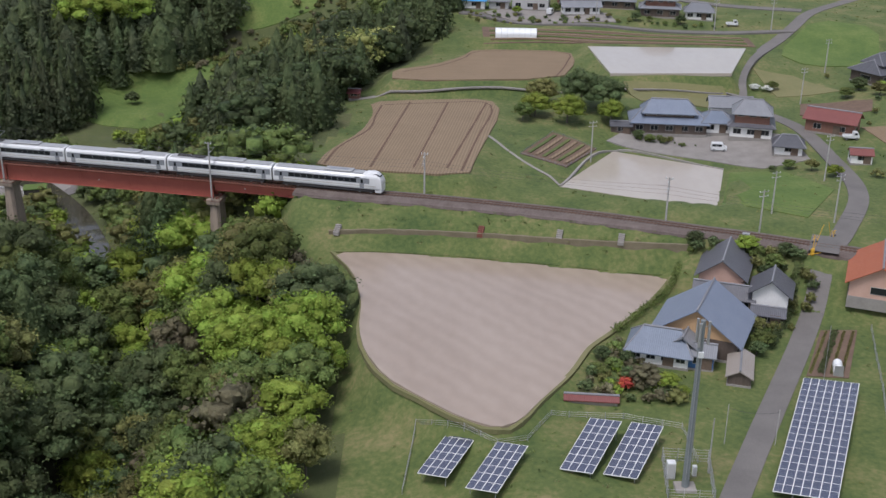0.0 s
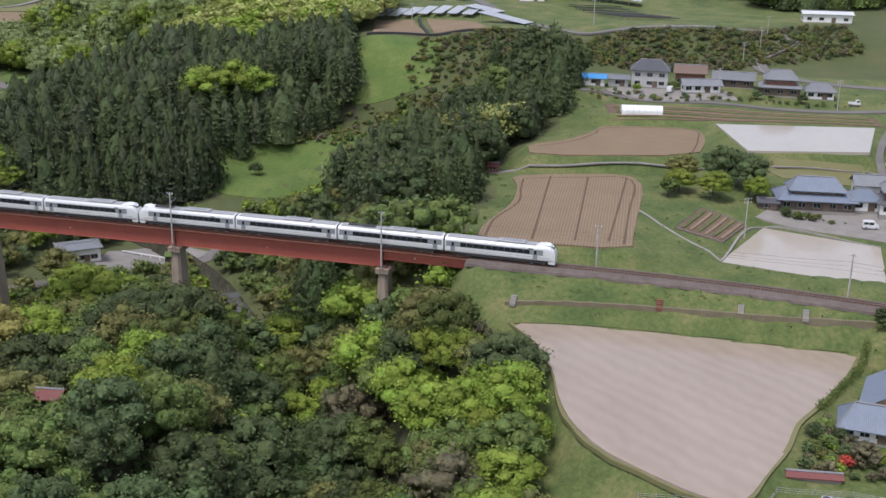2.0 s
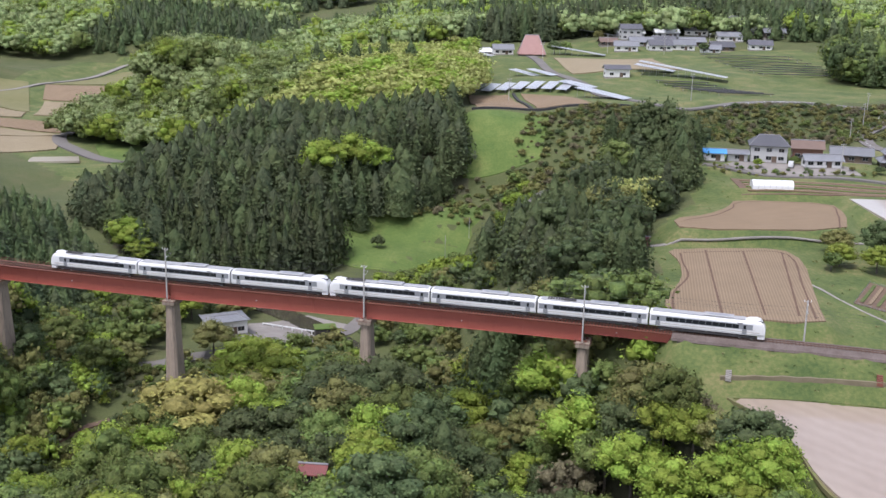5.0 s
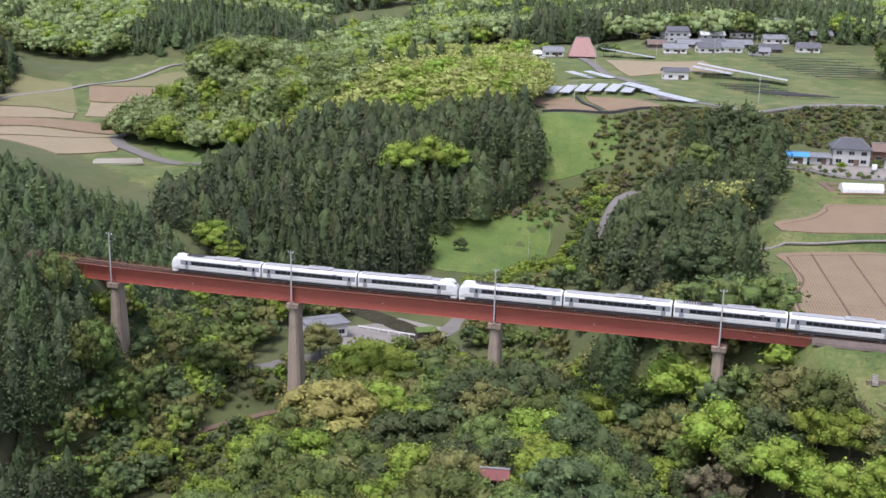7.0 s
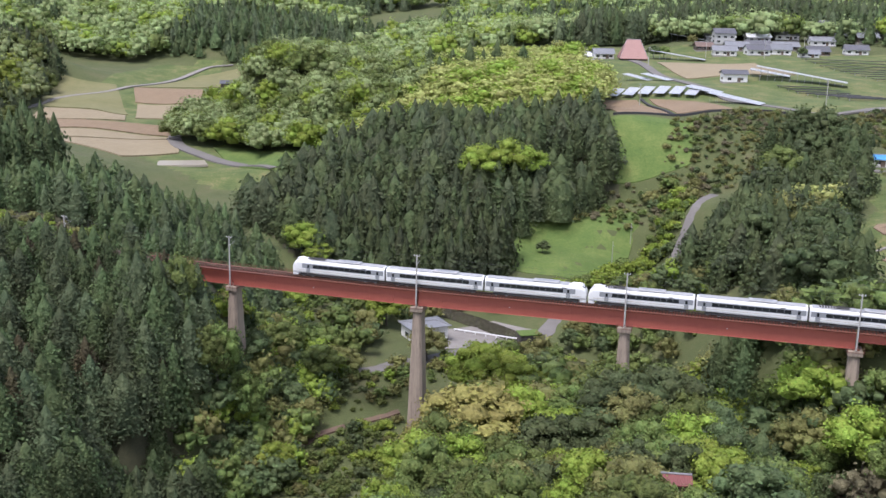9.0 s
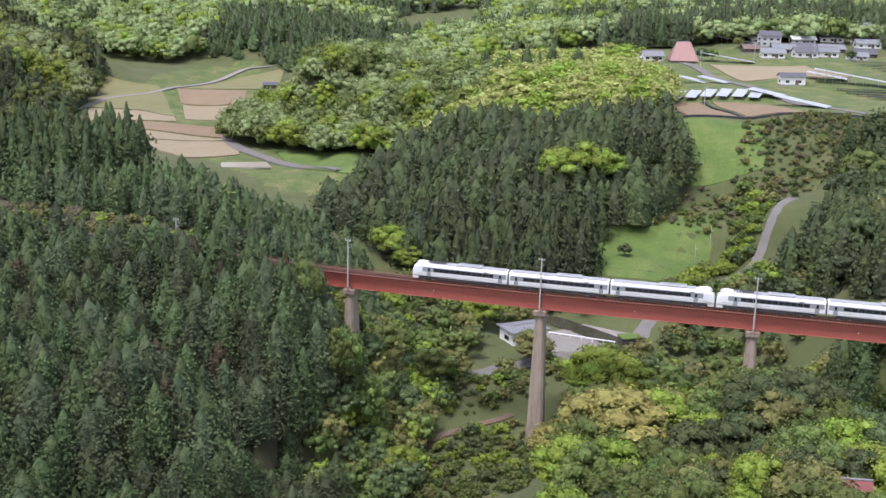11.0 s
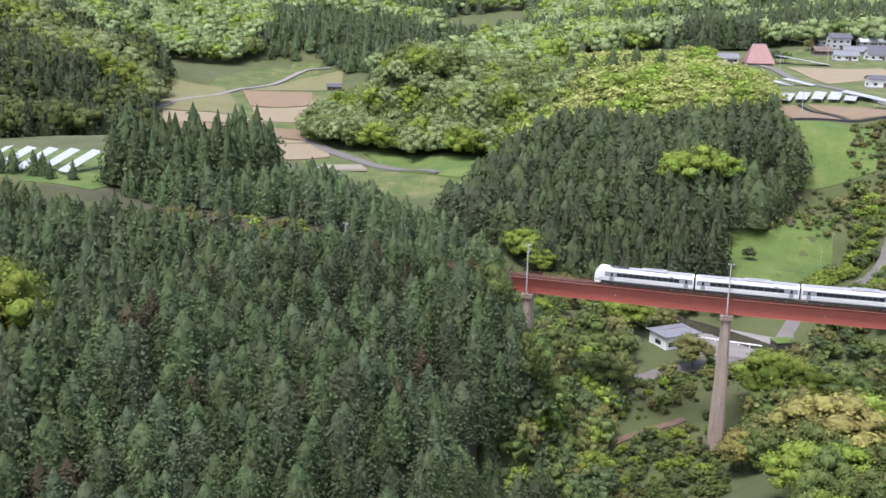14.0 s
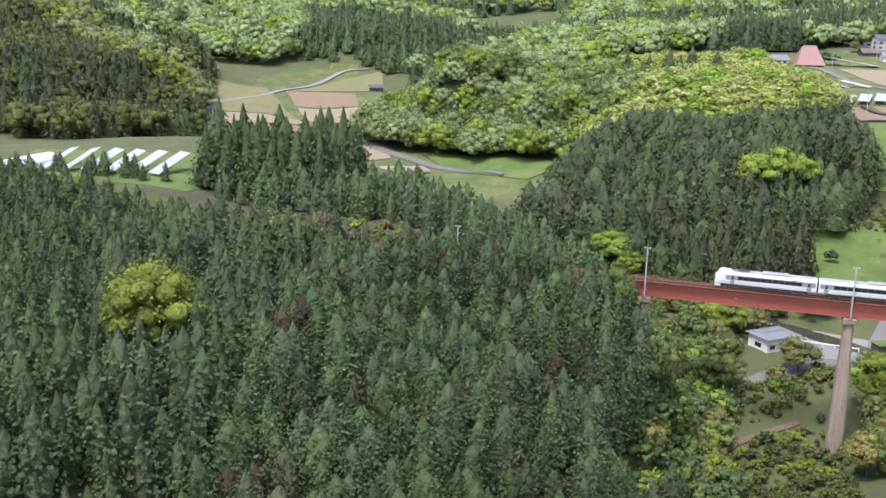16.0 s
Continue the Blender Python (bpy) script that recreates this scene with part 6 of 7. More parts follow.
house("porch", 49.6, 149.2, -18, 4.6, 2.8, 2.2, 0.7, "gable", ROOF_DARK, WALL_WOOD, "lean-to porch of the storehouse", openings=1, category="porch")
house("wood_shed", 41.6, 133.6, 74, 6.8, 3.0, 1.7, 0.8, "gable", ROOF_SHED, WALL_WOOD, "open wood shed with a weathered sheet roof", openings=2, category="shed")
house("low_shelter", 20.4, 126.8, -5, 6.6, 1.3, 0.75, 0.3, "gable", ROOF_RED, WALL_WOOD, "long low shelter with a rusty red roof", openings=1, category="shelter")
house("orange_house", 68.3, 155.5, 68, 11.5, 8.6, 3.0, 2.6, "gable", ROOF_ORANGE, WALL_PINK, "house with orange roof tiles and salmon walls")
# the farms beyond the railway
house("farmhouse", 52.0, 243.0, -6, 16.5, 8.5, 3.0, 2.0, "irimoya", ROOF_BLUE, WALL_WOOD, "large farmhouse with two tiers of blue-grey roof", upper=(11, 5.5, 5.2, 2.0, ROOF_BLUE, WALL_WOOD), openings=5)
house("house_wing", 62.5, 241.5, -6, 6.0, 6.5, 3.0, 1.6, "irimoya", ROOF_BLUE, WALL_WHITE, "white-walled wing of the farmhouse", openings=2, category="house wing")
house("town_house", 69.6, 238.0, -14, 9.0, 8.0, 3.0, 1.4, "irimoya", ROOF_DARK, WALL_WHITE, "two-storey house with a dark hipped roof", upper=(7.4, 6.4, 5.9, 2.1, ROOF_GREY, WALL_BROWN))
house("house_annex", 67.5, 249.5, -6, 9.0, 5.0, 3.6, 1.5, "gable", ROOF_GREY, WALL_WHITE, "annex with white walls and a grey roof", openings=2)
house("storehouse", 74.6, 226.0, -14, 5.6, 4.8, 2.6, 1.5, "irimoya", ROOF_DARK, WALL_WHITE, "white storehouse under a dark tiled roof", openings=1, category="storehouse")
house("lean_to_shed", 41.0, 240.5, -6, 4.5, 3.0, 2.3, 0.6, "gable", ROOF_DARK, WALL_WOOD, "small dark shed beside the farmhouse", openings=1, category="shed")
house("barn", 88.0, 238.5, -32, 10.5, 6.2, 3.4, 1.6, "gable", ROOF_RED, WALL_BROWN, "barn with a dark red roof", openings=2, category="barn")
house("red_hut", 87.0, 217.6, -10, 4.2, 3.4, 2.3, 0.8, "gable", ROOF_RED, WALL_WHITE, "hut with a rusty roof and white base", openings=1, category="hut")
house("farmhouse", 113.0, 277.0, 30, 13, 9, 3.4, 2.4, "irimoya", ROOF_DARK, WALL_WOOD, "farmhouse with a dark hipped roof", upper=(8, 5.5, 5.4, 1.9, ROOF_DARK, WALL_WOOD))
house("field_hut", -20.8, 263.4, -8, 2.6, 2.2, 1.9, 0.6, "gable", ROOF_RED, WALL_BROWN, "small red-brown field hut", openings=1, category="hut")
# the village street
house("blue_shed", 10.5, 340.0, -8, 6.4, 4.6, 2.9, 0.8, "gable", ROOF_SKY, WALL_WHITE, "white shed with a bright blue roof", openings=1, category="shed")
house("grey_shed", 18.0, 341.0, -8, 6.0, 4.6, 2.8, 0.7, "gable", ROOF_GREY, WALL_GREY, "small grey shed clad in sheet", openings=1, category="shed")
house("village_house", 28.0, 343.0, -10, 11.0, 8.6, 5.8, 2.4, "irimoya", ROOF_DARK, WALL_GREY, "two-storey grey house with a hipped tile roof")
house("village_house", 41.0, 346.5, -10, 9.0, 6.5, 4.2, 1.8, "gable", ROOF_BROWN, WALL_BROWN, "brown wooden house with a brown roof")
house("village_house", 42.0, 333.5, 4, 11.0, 4.4, 2.8, 1.2, "gable", ROOF_GREY, WALL_WHITE, "long low white house with a grey roof", openings=4)
house("village_house", 54.0, 343.5, -14, 12.0, 5.6, 3.0, 1.6, "gable", ROOF_GREY, WALL_WOOD, "low house with a grey tiled roof")
house("village_house", 66.5, 336.5, -10, 11.5, 8.0, 3.0, 1.4, "irimoya", ROOF_GREY, WALL_WOOD, "two-storey house with red-brown upper walls", upper=(8.8, 6.2, 5.6, 2.0, ROOF_GREY, WALL_BROWN))
house("village_house", 78.0, 334.5, -10, 8.0, 6.0, 3.0, 1.8, "irimoya", ROOF_GREY, WALL_WHITE, "small white house with a grey roof")
house("warehouse", 108.0, 436.0, -8, 18.0, 7.0, 3.6, 0.7, "gable", ROOF_WHITE, WALL_WHITE, "long white warehouse by the road", openings=4, category="warehouse")
# the upper terrace
house("thatched_house", -38.5, 566.0, 0, 13.0, 11.0, 2.2, 8.2, "irimoya", ROOF_THATCH, WALL_WOOD, "old farmhouse with a steep red roof")
house("village_house", -53.0, 572.0, 8, 10.0, 6.5, 3.2, 2.0, "gable", ROOF_GREY, WALL_WHITE, "white house beside the red-roofed farmhouse")
house("white_workshop", -4.0, 486.5, 4, 10.5, 5.5, 4.0, 1.2, "gable", ROOF_DARK, WALL_WHITE, "white workshop with a dark roof", openings=2, category="workshop")
for hx, hy, turn, L, D, tall, rise, roof, wall in ((18, 622, 5, 11, 8, 6.4, 2.0, ROOF_DARK, WALL_GREY), (12, 588, -4, 12, 7, 3.2, 2.0, ROOF_GREY, WALL_WHITE), (30, 592, 8, 12, 7, 3.4, 2.2, ROOF_DARK, WALL_WHITE), (44, 604, -6, 13, 8, 3.4, 2.2, ROOF_GREY, WALL_WHITE),
                                                  (40, 636, 3, 13, 8, 3.2, 1.8, ROOF_WHITE, WALL_GREY), (58, 642, -8, 13, 7, 3.2, 1.8, ROOF_GREY, WALL_WHITE), (74, 628, 2, 14, 7, 3.2, 1.8, ROOF_GREY, WALL_WHITE), (86, 606, -5, 12, 7, 3.2, 2.0, ROOF_DARK, WALL_WHITE),
                                                  (82, 650, 0, 15, 12, 3.2, 7.0, ROOF_DARK, WALL_WOOD), (98, 628, 6, 12, 7, 3.4, 2.0, ROOF_GREY, WALL_WOOD), (110, 655, 0, 11, 7, 3.4, 2.0, ROOF_DARK, WALL_WHITE), (150, 690, 0, 24, 12, 5.0, 2.0, ROOF_WHITE, WALL_GREY),
            (22, 606, 0, 12, 8, 2.6, 2.2, ROOF_GREY, WALL_GREY), (52, 622, 4, 14, 8, 2.6, 2.0, ROOF_GREY, WALL_WOOD), (36, 618, -6, 12, 7, 2.6, 2.0, ROOF_DARK, WALL_GREY), (66, 608, 5, 12, 7, 2.6, 2.2, ROOF_DARK, WALL_WOOD), (20, 642, 0, 16, 9, 2.6, 1.6, ROOF_WHITE, WALL_GREY),
            (4, 604, 8, 9, 6, 2.6, 1.8, ROOF_BROWN, WALL_WOOD), (90, 640, -4, 13, 7, 2.6, 1.8, ROOF_GREY, WALL_GREY), (-62, 584, 10, 12, 6, 2.6, 1.6, ROOF_WHITE, WALL_GREY), (118, 640, 0, 12, 8, 2.8, 2.2, ROOF_DARK, WALL_WOOD), (56, 588, -3, 10, 6, 2.5, 1.8, ROOF_GREY, WALL_WHITE)):
    house("village_house", hx, hy, turn, L, D, tall, rise, "irimoya" if rise > 5 else "gable", roof, wall, "hamlet house with a tiled roof on the upper terrace")
# the valley floor
house("pump_house", -125.6, 261.0, 28, 9.8, 7.0, 4.0, 0.45, "irimoya", ROOF_GREY, WALL_WHITE, "white single-storey building with a flat blue-grey roof", openings=3, category="building")
house("gorge_shed", -83.5, 137.5, -4, 3.6, 3.0, 2.2, 0.7, "gable", ROOF_RED, WALL_WOOD, "small shed with a rusty red roof among the trees", openings=1, category="shed", z=height(-83.5, 137.5) + 5.6)
house("far_hut", -268, 655, 10, 8.0, 5.0, 3.0, 1.2, "gable", ROOF_DARK, WALL_WOOD, "dark hut at the edge of the fields", openings=1, category="hut")

# the stump of an old bridge pier beside the road
old = empty("old_pier", pose(-99.3, 256.5, height(-99.3, 256.5), 0, 0, 15), "dark abandoned bridge pier with grass on top", "pier")
part("shaft", boxed(-2.6, 2.6, -1.9, 1.9, -2, 6.2, bevel=0.3), paint("blackened_stone", (0.028, 0.026, 0.024), (0.085, 0.075, 0.065), rough=0.9, scale=0.5, bump=0.05, stretch=(2, 2, 0.3)), old)
part("turf", boxed(-2.8, 2.8, -2.1, 2.1, 6.2, 6.5, bevel=0.12), MEADOW, old)
# the eastern abutment
ab = empty("bridge_abutment", Matrix.Translation(at(S_EAST + 1.5)[0]) @ Matrix.Rotation(at(S_EAST)[1], 4, "Z"), "dark stone abutment at the end of the bridge", "abutment")
part("wall", prism(bmesh.new(), [(-1.8, -10), (-1.2, -2.2), (-0.4, -2.2), (-0.4, -0.9), (1.5, -0.9), (7.5, -6.5), (7.5, -10)], -3.0, 3.0), paint("dark_masonry", (0.075, 0.062, 0.055), (0.190, 0.165, 0.145), rough=0.95, scale=0.6, fine=6, bump=0.05), ab)

# ---- solar panels ----
m_panel, pn, pl, pp = nodes_of("solar_glass")
pp.inputs["Base Color"].default_value, pp.inputs["Roughness"].default_value, pp.inputs["Metallic"].default_value = (0.024, 0.034, 0.085, 1), 0.12, 0.0
pp.inputs["IOR"].default_value = 2.0
grid = pn.new("ShaderNodeTexBrick")
grid.offset = 0.0
grid.inputs["Color1"].default_value, grid.inputs["Color2"].default_value, grid.inputs["Mortar"].default_value = (0.045, 0.052, 0.085, 1), (0.055, 0.062, 0.098, 1), (0.14, 0.15, 0.18, 1)
grid.inputs["Scale"].default_value, grid.inputs["Mortar Size"].default_value, grid.inputs["Brick Width"].default_value, grid.inputs["Row Height"].default_value = 1.0, 0.008, 0.16, 0.16
pl.new(pn.new("ShaderNodeTexCoord").outputs["Object"], grid.inputs["Vector"])
pl.new(grid.outputs[0], pp.inputs["Base Color"])
# Copy for the distant arrays: sky glare is painted in as a pale base colour
m_glare = m_panel.copy()
m_glare.name = "sky_glare_solar_glass"
for node in m_glare.node_tree.nodes:
    if node.type == "BSDF_PRINCIPLED":
        node.inputs["Roughness"].default_value, node.inputs["IOR"].default_value = 0.28, 2.6
    if node.type == "TEX_BRICK":
        node.inputs["Color1"].default_value, node.inputs["Color2"].default_value, node.inputs["Mortar"].default_value = (0.33, 0.35, 0.38, 1), (0.37, 0.39, 0.41, 1), (0.55, 0.55, 0.56, 1)


def solar_array(x, y, turn, cols, rows, w, h, tilt, label, up=0.7, roll=0.0, split=True):
    """A tilted table of panels on posts; its length runs along its own y."""
    z = height(x, y)
    ob = empty("solar_array", pose(x, y, z, 0, 0, turn), label, "solar panels", "solar arrays")
    W, H = cols * w, rows * h
    t = Matrix.Translation((0, 0, up + H / 2 * math.sin(radians(tilt)))) @ pose(0, 0, 0, tilt, roll, 0)
    if split:
        me = bpy.data.meshes.new("panel")
        bm = boxed(-w / 2 + 0.05, w / 2 - 0.05, -h / 2 + 0.05, h / 2 - 0.05, 0, 0.035)
        bm.to_mesh(me)
        bm.free()
        me.materials.append(m_panel)
        for i in range(cols):
            for j in range(rows):
                o = new("panel", me)
                o.parent = ob
                o.matrix_local = t @ Matrix.Translation((-W / 2 + (i + 0.5) * w, -H / 2 + (j + 0.5) * h, 0))
        o = part("frame", boxed(-W / 2 - 0.03, W / 2 + 0.03, -H / 2 - 0.03, H / 2 + 0.03, -0.05, 0.012), WALL_WHITE, ob)
    else:
        o = part("panel", boxed(-W / 2, W / 2, -H / 2, H / 2, -0.05, 0.03), m_glare, ob)
        rim = bmesh.new()
        for i in range(cols + 1):
            box(rim, -W / 2 + i * w - 0.03, -W / 2 + i * w + 0.03, -H / 2, H / 2, 0.03, 0.045)
        for j in range(rows + 1):
            box(rim, -W / 2, W / 2, -H / 2 + j * h - 0.03, -H / 2 + j * h + 0.03, 0.0445, 0.05)
        q = part("frame", rim, GREY_STEEL, ob)
        q.matrix_local = t
    o.matrix_local = t
    for sx in (-1, 1):
        for k in range(max(2, int(H / 3))):
            yy = -H / 2 * 0.9 + k * H * 0.9 / (max(2, int(H / 3)) - 1)
            top = (t @ Vector((sx * W * 0.4, yy, -0.05)))
            part("post", rod(bmesh.new(), (top.x, top.y, -0.6), top, 0.045, sides=6), GREY_STEEL, ob)
    return ob


for x, y, c, r in ((1.6, 115.8, 4, 6), (7.3, 110.8, 4, 6), (18.8, 114.2, 4, 7), (23.8, 113.2, 4, 7)):
    solar_array(x, y, -28, c, r, 1.02, 1.5, 8, "ground-mounted blue solar panels on the lawn", roll=-9)
solar_array(47.1, 116.7, -24, 7, 17, 1.0, 1.62, 2, "long ground-mounted field of blue solar panels", up=0.8, roll=-6)
solar_array(84.5, 183.5, -14, 5, 8, 1.0, 1.5, 6, "ground-mounted blue solar panels by the railway")
for k in range(7):
    solar_array(-65 + k * 6.0, 453 - k * 1.5, -24, 4, 6, 1.15, 1.8, 11, "solar panels on the upper terrace", split=False)
for x, y, c, r, turn in ((-24, 448, 8, 8, 60), (-16, 424, 7, 12, 58), (-44, 500, 5, 8, 50), (-36, 496, 5, 8, 50), (-78, 552, 6, 20, 74), (-66, 566, 8, 12, 76), (-14, 575, 7, 16, 80), (14, 496, 8, 10, 72), (24, 482, 6, 22, 72), (2, 640, 7, 12, 80)):
    solar_array(x, y, turn, c, r, 1.15, 1.75, 8, "solar panels on the upper terrace", split=False)
for k in range(6):
    solar_array(-322.5 + k * 6.6, 299 - k * 0.6, -24, 3, 8, 1.2, 1.8, 17, "solar panels of the hillside solar farm", roll=4 if k > 1 else -12, split=False, up=1.0)

# ---- greenhouses ----
FILM = paint("milky_film", (0.640, 0.655, 0.650), (0.740, 0.750, 0.745), rough=0.35, scale=0.5, bump=0.01)


def tunnel(x, y, turn, L, W, tall, label):
    ob = empty("greenhouse", pose(x, y, height(x, y), 0, 0, turn), label, "greenhouse")
    arc = [(-W / 2, -0.3), (-W / 2, tall * 0.35)] + [(-W / 2 * math.cos(a), tall * 0.35 + tall * 0.65 * math.sin(a)) for a in np.linspace(0.15, 2.99, 11)] + [(W / 2, tall * 0.35), (W / 2, -0.3)]
    bm = bmesh.new()
    prism(bm, arc, -L / 2, L / 2)
    part("film_cover", bm, FILM, ob)
    for k in range(int(L / 1.6) + 1):
        yy = -L / 2 + k * L / int(L / 1.6)
        bm = bmesh.new()
        for (a, b), (c, d) in zip(arc, arc[1:]):
            rod(bm, (a * 1.01, yy, b * 1.01), (c * 1.01, yy, d * 1.01), 0.03, sides=5)
        part("hoop", bm, GREY_STEEL, ob)
    part("door", boxed(-0.6, 0.6, -L / 2 - 0.05, -L / 2 - 0.02, 0, 1.7), GREY_STEEL, ob)
    return ob


tunnel(21.2, 309.0, 88, 11.5, 4.2, 2.3, "white film-covered tunnel greenhouse")
tunnel(55.6, 135.0, -16, 3.4, 1.3, 1.1, "small white film tunnel in the vegetable plot")
tunnel(-331.5, 300.0, -24, 16, 6.5, 3.6, "white film greenhouse beside the solar farm")


# ---- yards, fences, poles and vehicles ----
def pole(x, y, tall, label, name="utility_pole", arms=2, lamp=False, r=0.15, turn=20):
    ob = empty(name, pose(x, y, height(x, y), 0, 0, turn), label, "pole", "utility poles")
    part("shaft", rod(bmesh.new(), (0, 0, -0.8), (0, 0, tall), r, r * 0.7, 10), POLE_CONCRETE, ob)
    for k in range(arms):
        z = tall - 0.4 - 0.8 * k
        a = part("crossarm", boxed(-0.9, 0.9, -0.05, 0.05, z, z + 0.09), GREY_STEEL, ob)
        for q in (-0.8, 0, 0.8):
            part("insulator", rod(bmesh.new(), (q, 0, z + 0.09), (q, 0, z + 0.28), 0.06, 0.04, 8), TRAIN_WHITE, a)
    if lamp:
        part("lamp_head", boxed(-0.1, 0.1, -1.0, -0.1, tall - 1.4, tall - 1.25, bevel=0.03), GREY_STEEL, ob)
    return ob


for x, y, tall in ((32, 222, 9), (76, 206, 9.5), (54, 172.5, 8), (70, 182, 9), (88, 262, 9), (101, 285, 9), (46, 327, 9), (80, 322, 9), (96, 320, 9), (73, 392, 8), (78, 404, 8), (64, 377, 8), (60, 186, 8), (17, 420, 10), (-52, 430, 9), (-34, 540, 9), (2, 585, 9), (60, 612, 9), (30, 575, 9)):
    pole(x, y, tall, "grey concrete utility pole with crossarms")
for x, y, tall in ((-65, 335, 7), (-72, 322, 8), (-120, 246, 7)):
    pole(x, y, tall, "slim street lamp pole by the road", "street_lamp", 0, True, 0.09)
pole(35.5, 116.5, 5.6, "thin grey service pole", "service_pole", 0, r=0.06)
pole(41.6, 116.0, 5.0, "thin grey service pole", "service_pole", 0, r=0.06)
pole(32.2, 110.5, 7.4, "wooden pole beside the mast enclosure", "service_pole", 0, r=0.1)
wire("service_cable", [Vector((35.5, 116.5, 2.6)), Vector((41.6, 116.0, 2.3))], 0.5, 0.02, "dark cable between the poles")

# the radio mast and its fenced enclosure
z0 = height(28.8, 107.3)
radio = empty("radio_mast", pose(28.8, 107.3, z0), "tall grey tubular mobile-phone mast", "mast")
part("tube", rod(bmesh.new(), (0, 0, 0), (0, 0, 21.5), 0.42, 0.27, 14), paint("mast_grey", (0.145, 0.165, 0.170), (0.205, 0.225, 0.230), rough=0.5, scale=0.8, bump=0.003), radio)
part("foundation", boxed(-1.2, 1.2, -1.0, 1.0, -0.6, 0.35, bevel=0.05), CONCRETE, radio)
for k in range(3):
    a = 2.094 * k
    c = Vector((math.cos(a) * 0.75, math.sin(a) * 0.75, 0))
    ant = part("antenna", rod(bmesh.new(), c + Vector((0, 0, 18.6)), c + Vector((0, 0, 21.4)), 0.16, sides=10), GREY_STEEL, radio)
    part("bracket", rod(rod(bmesh.new(), (0, 0, 19.2), c + Vector((0, 0, 19.2)), 0.05, sides=6), (0, 0, 20.8), c + Vector((0, 0, 20.8)), 0.05, sides=6), GREY_STEEL, ant)
part("ladder", rod(rod(bmesh.new(), (0.15, -0.48, 1.5), (0.15, -0.4, 19), 0.03, sides=5), (-0.15, -0.48, 1.5), (-0.15, -0.4, 19), 0.03, sides=5), GREY_STEEL, radio)
part("junction_box", boxed(-0.3, 0.3, -0.62, -0.34, 17.2, 17.9, bevel=0.03), TRAIN_WHITE, radio)
for dx, dy, w, d, h in ((-1.3, 2.2, 1.0, 0.9, 2.2), (0.6, 1.9, 0.6, 0.5, 1.2), (1.6, 2.6, 0.5, 0.5, 1.4)):
    cab = empty("equipment_cabinet", pose(28.8 + dx, 107.3 + dy, z0), "white steel equipment cabinet in the enclosure", "cabinet", "equipment cabinets")
    part("body", boxed(-w / 2, w / 2, -d / 2, d / 2, 0.15, h, bevel=0.04), TRAIN_WHITE, cab)
    part("plinth", boxed(-w / 2, w / 2, -d / 2, d / 2, -0.3, 0.15), CONCRETE, cab)
    part("door", boxed(-w / 2 + 0.06, w / 2 - 0.06, -d / 2 - 0.03, -d / 2, 0.3, h - 0.12), WALL_GREY, cab)


def fence(name, pts, tall, label, step=2.0, rails=3, material=None):
    """Posts with rails along a line of the plan."""
    ob = empty(name, Matrix(), label, "fence")
    line = resample(pts, step, False) + [pts[-1]]
    feet = [Vector((x, y, height(x, y))) for x, y in line]
    for p in feet:
        part("post", rod(bmesh.new(), p - Vector((0, 0, 0.4)), p + Vector((0, 0, tall)), 0.045, sides=6), material or GREY_STEEL, ob)
    for k in range(rails):
        h = tall * (k + 0.7) / rails
        bm = bmesh.new()
        for a, b in zip(feet, feet[1:]):
            rod(bm, a + Vector((0, 0, h)), b + Vector((0, 0, h)), 0.02, sides=5)
        part("rail", bm, material or GREY_STEEL, ob)
    return ob


fence("mesh_fence", [(26.3, 104.5), (31.5, 104.2), (32.6, 112.5), (27.2, 113), (26.3, 104.5)], 1.9, "grey mesh fence round the mast", 1.7, 5)
fence("wire_fence", [(-4, 112), (-2.6, 123.2), (7.6, 116.2), (11.4, 117.4), (14.8, 123), (24, 122.5), (31, 120), (31.4, 112.6)], 0.9, "low grey wire fence round the solar lawn", 2.2, 3)
fence("wire_fence", [(58.5, 147), (51.5, 129), (44.5, 113), (36, 96)], 0.9, "low grey fence along the farm road", 2.4, 3)
fence("wire_fence", [(64.5, 147), (60, 130), (52, 104)], 1.0, "low fence beside the solar field", 2.6, 3)
fence("guard_rail", [(26, 402.6), (57, 411.6), (74, 410.6)], 0.9, "white guard rail along the hill road", 3.0, 2, TRAIN_WHITE)
fence("guard_rail", [(84.5, 406), (79.5, 397), (68.6, 384), (69.4, 368)], 0.9, "white guard rail round the bend", 3.0, 2, TRAIN_WHITE)
fence("guard_rail", [(-69, 304.5), (-58.5, 321), (-46, 335)], 0.9, "pale guard rail beside the valley road", 3.0, 2, TRAIN_WHITE)
fence("garden_fence", [(17, 220), (25, 234.5), (34, 229), (26, 215), (17, 220)], 0.5, "low fence of sheets round the vegetable garden", 2.5, 3, ROOF_GREY)


def hedge(name, pts, width, tall, material, label, seed):
    c = spline(pts, 0.5)
    rng2 = np.random.default_rng(seed)
    n = len(c) * 46
    k = rng2.integers(0, len(c), n)
    off = rng2.uniform(-1, 1, (n, 2)) * width / 2
    h = rng2.uniform(0.05, 1, n) ** 0.6 * tall * (1 + 0.15 * np.sin(k * 0.7))
    base = ground(c[:, 0], c[:, 1])
    v, f = leaves(np.stack([c[k, 0] + off[:, 0], c[k, 1] + off[:, 1], base[k] + h], 1), np.stack([off[:, 0], off[:, 1], np.full(n, 0.7)], 1), rng2.uniform(0.07, 0.16, n), rng2)
    return tagged(new(name, mesh_of(name, v, f, (material,))), label, "hedge")


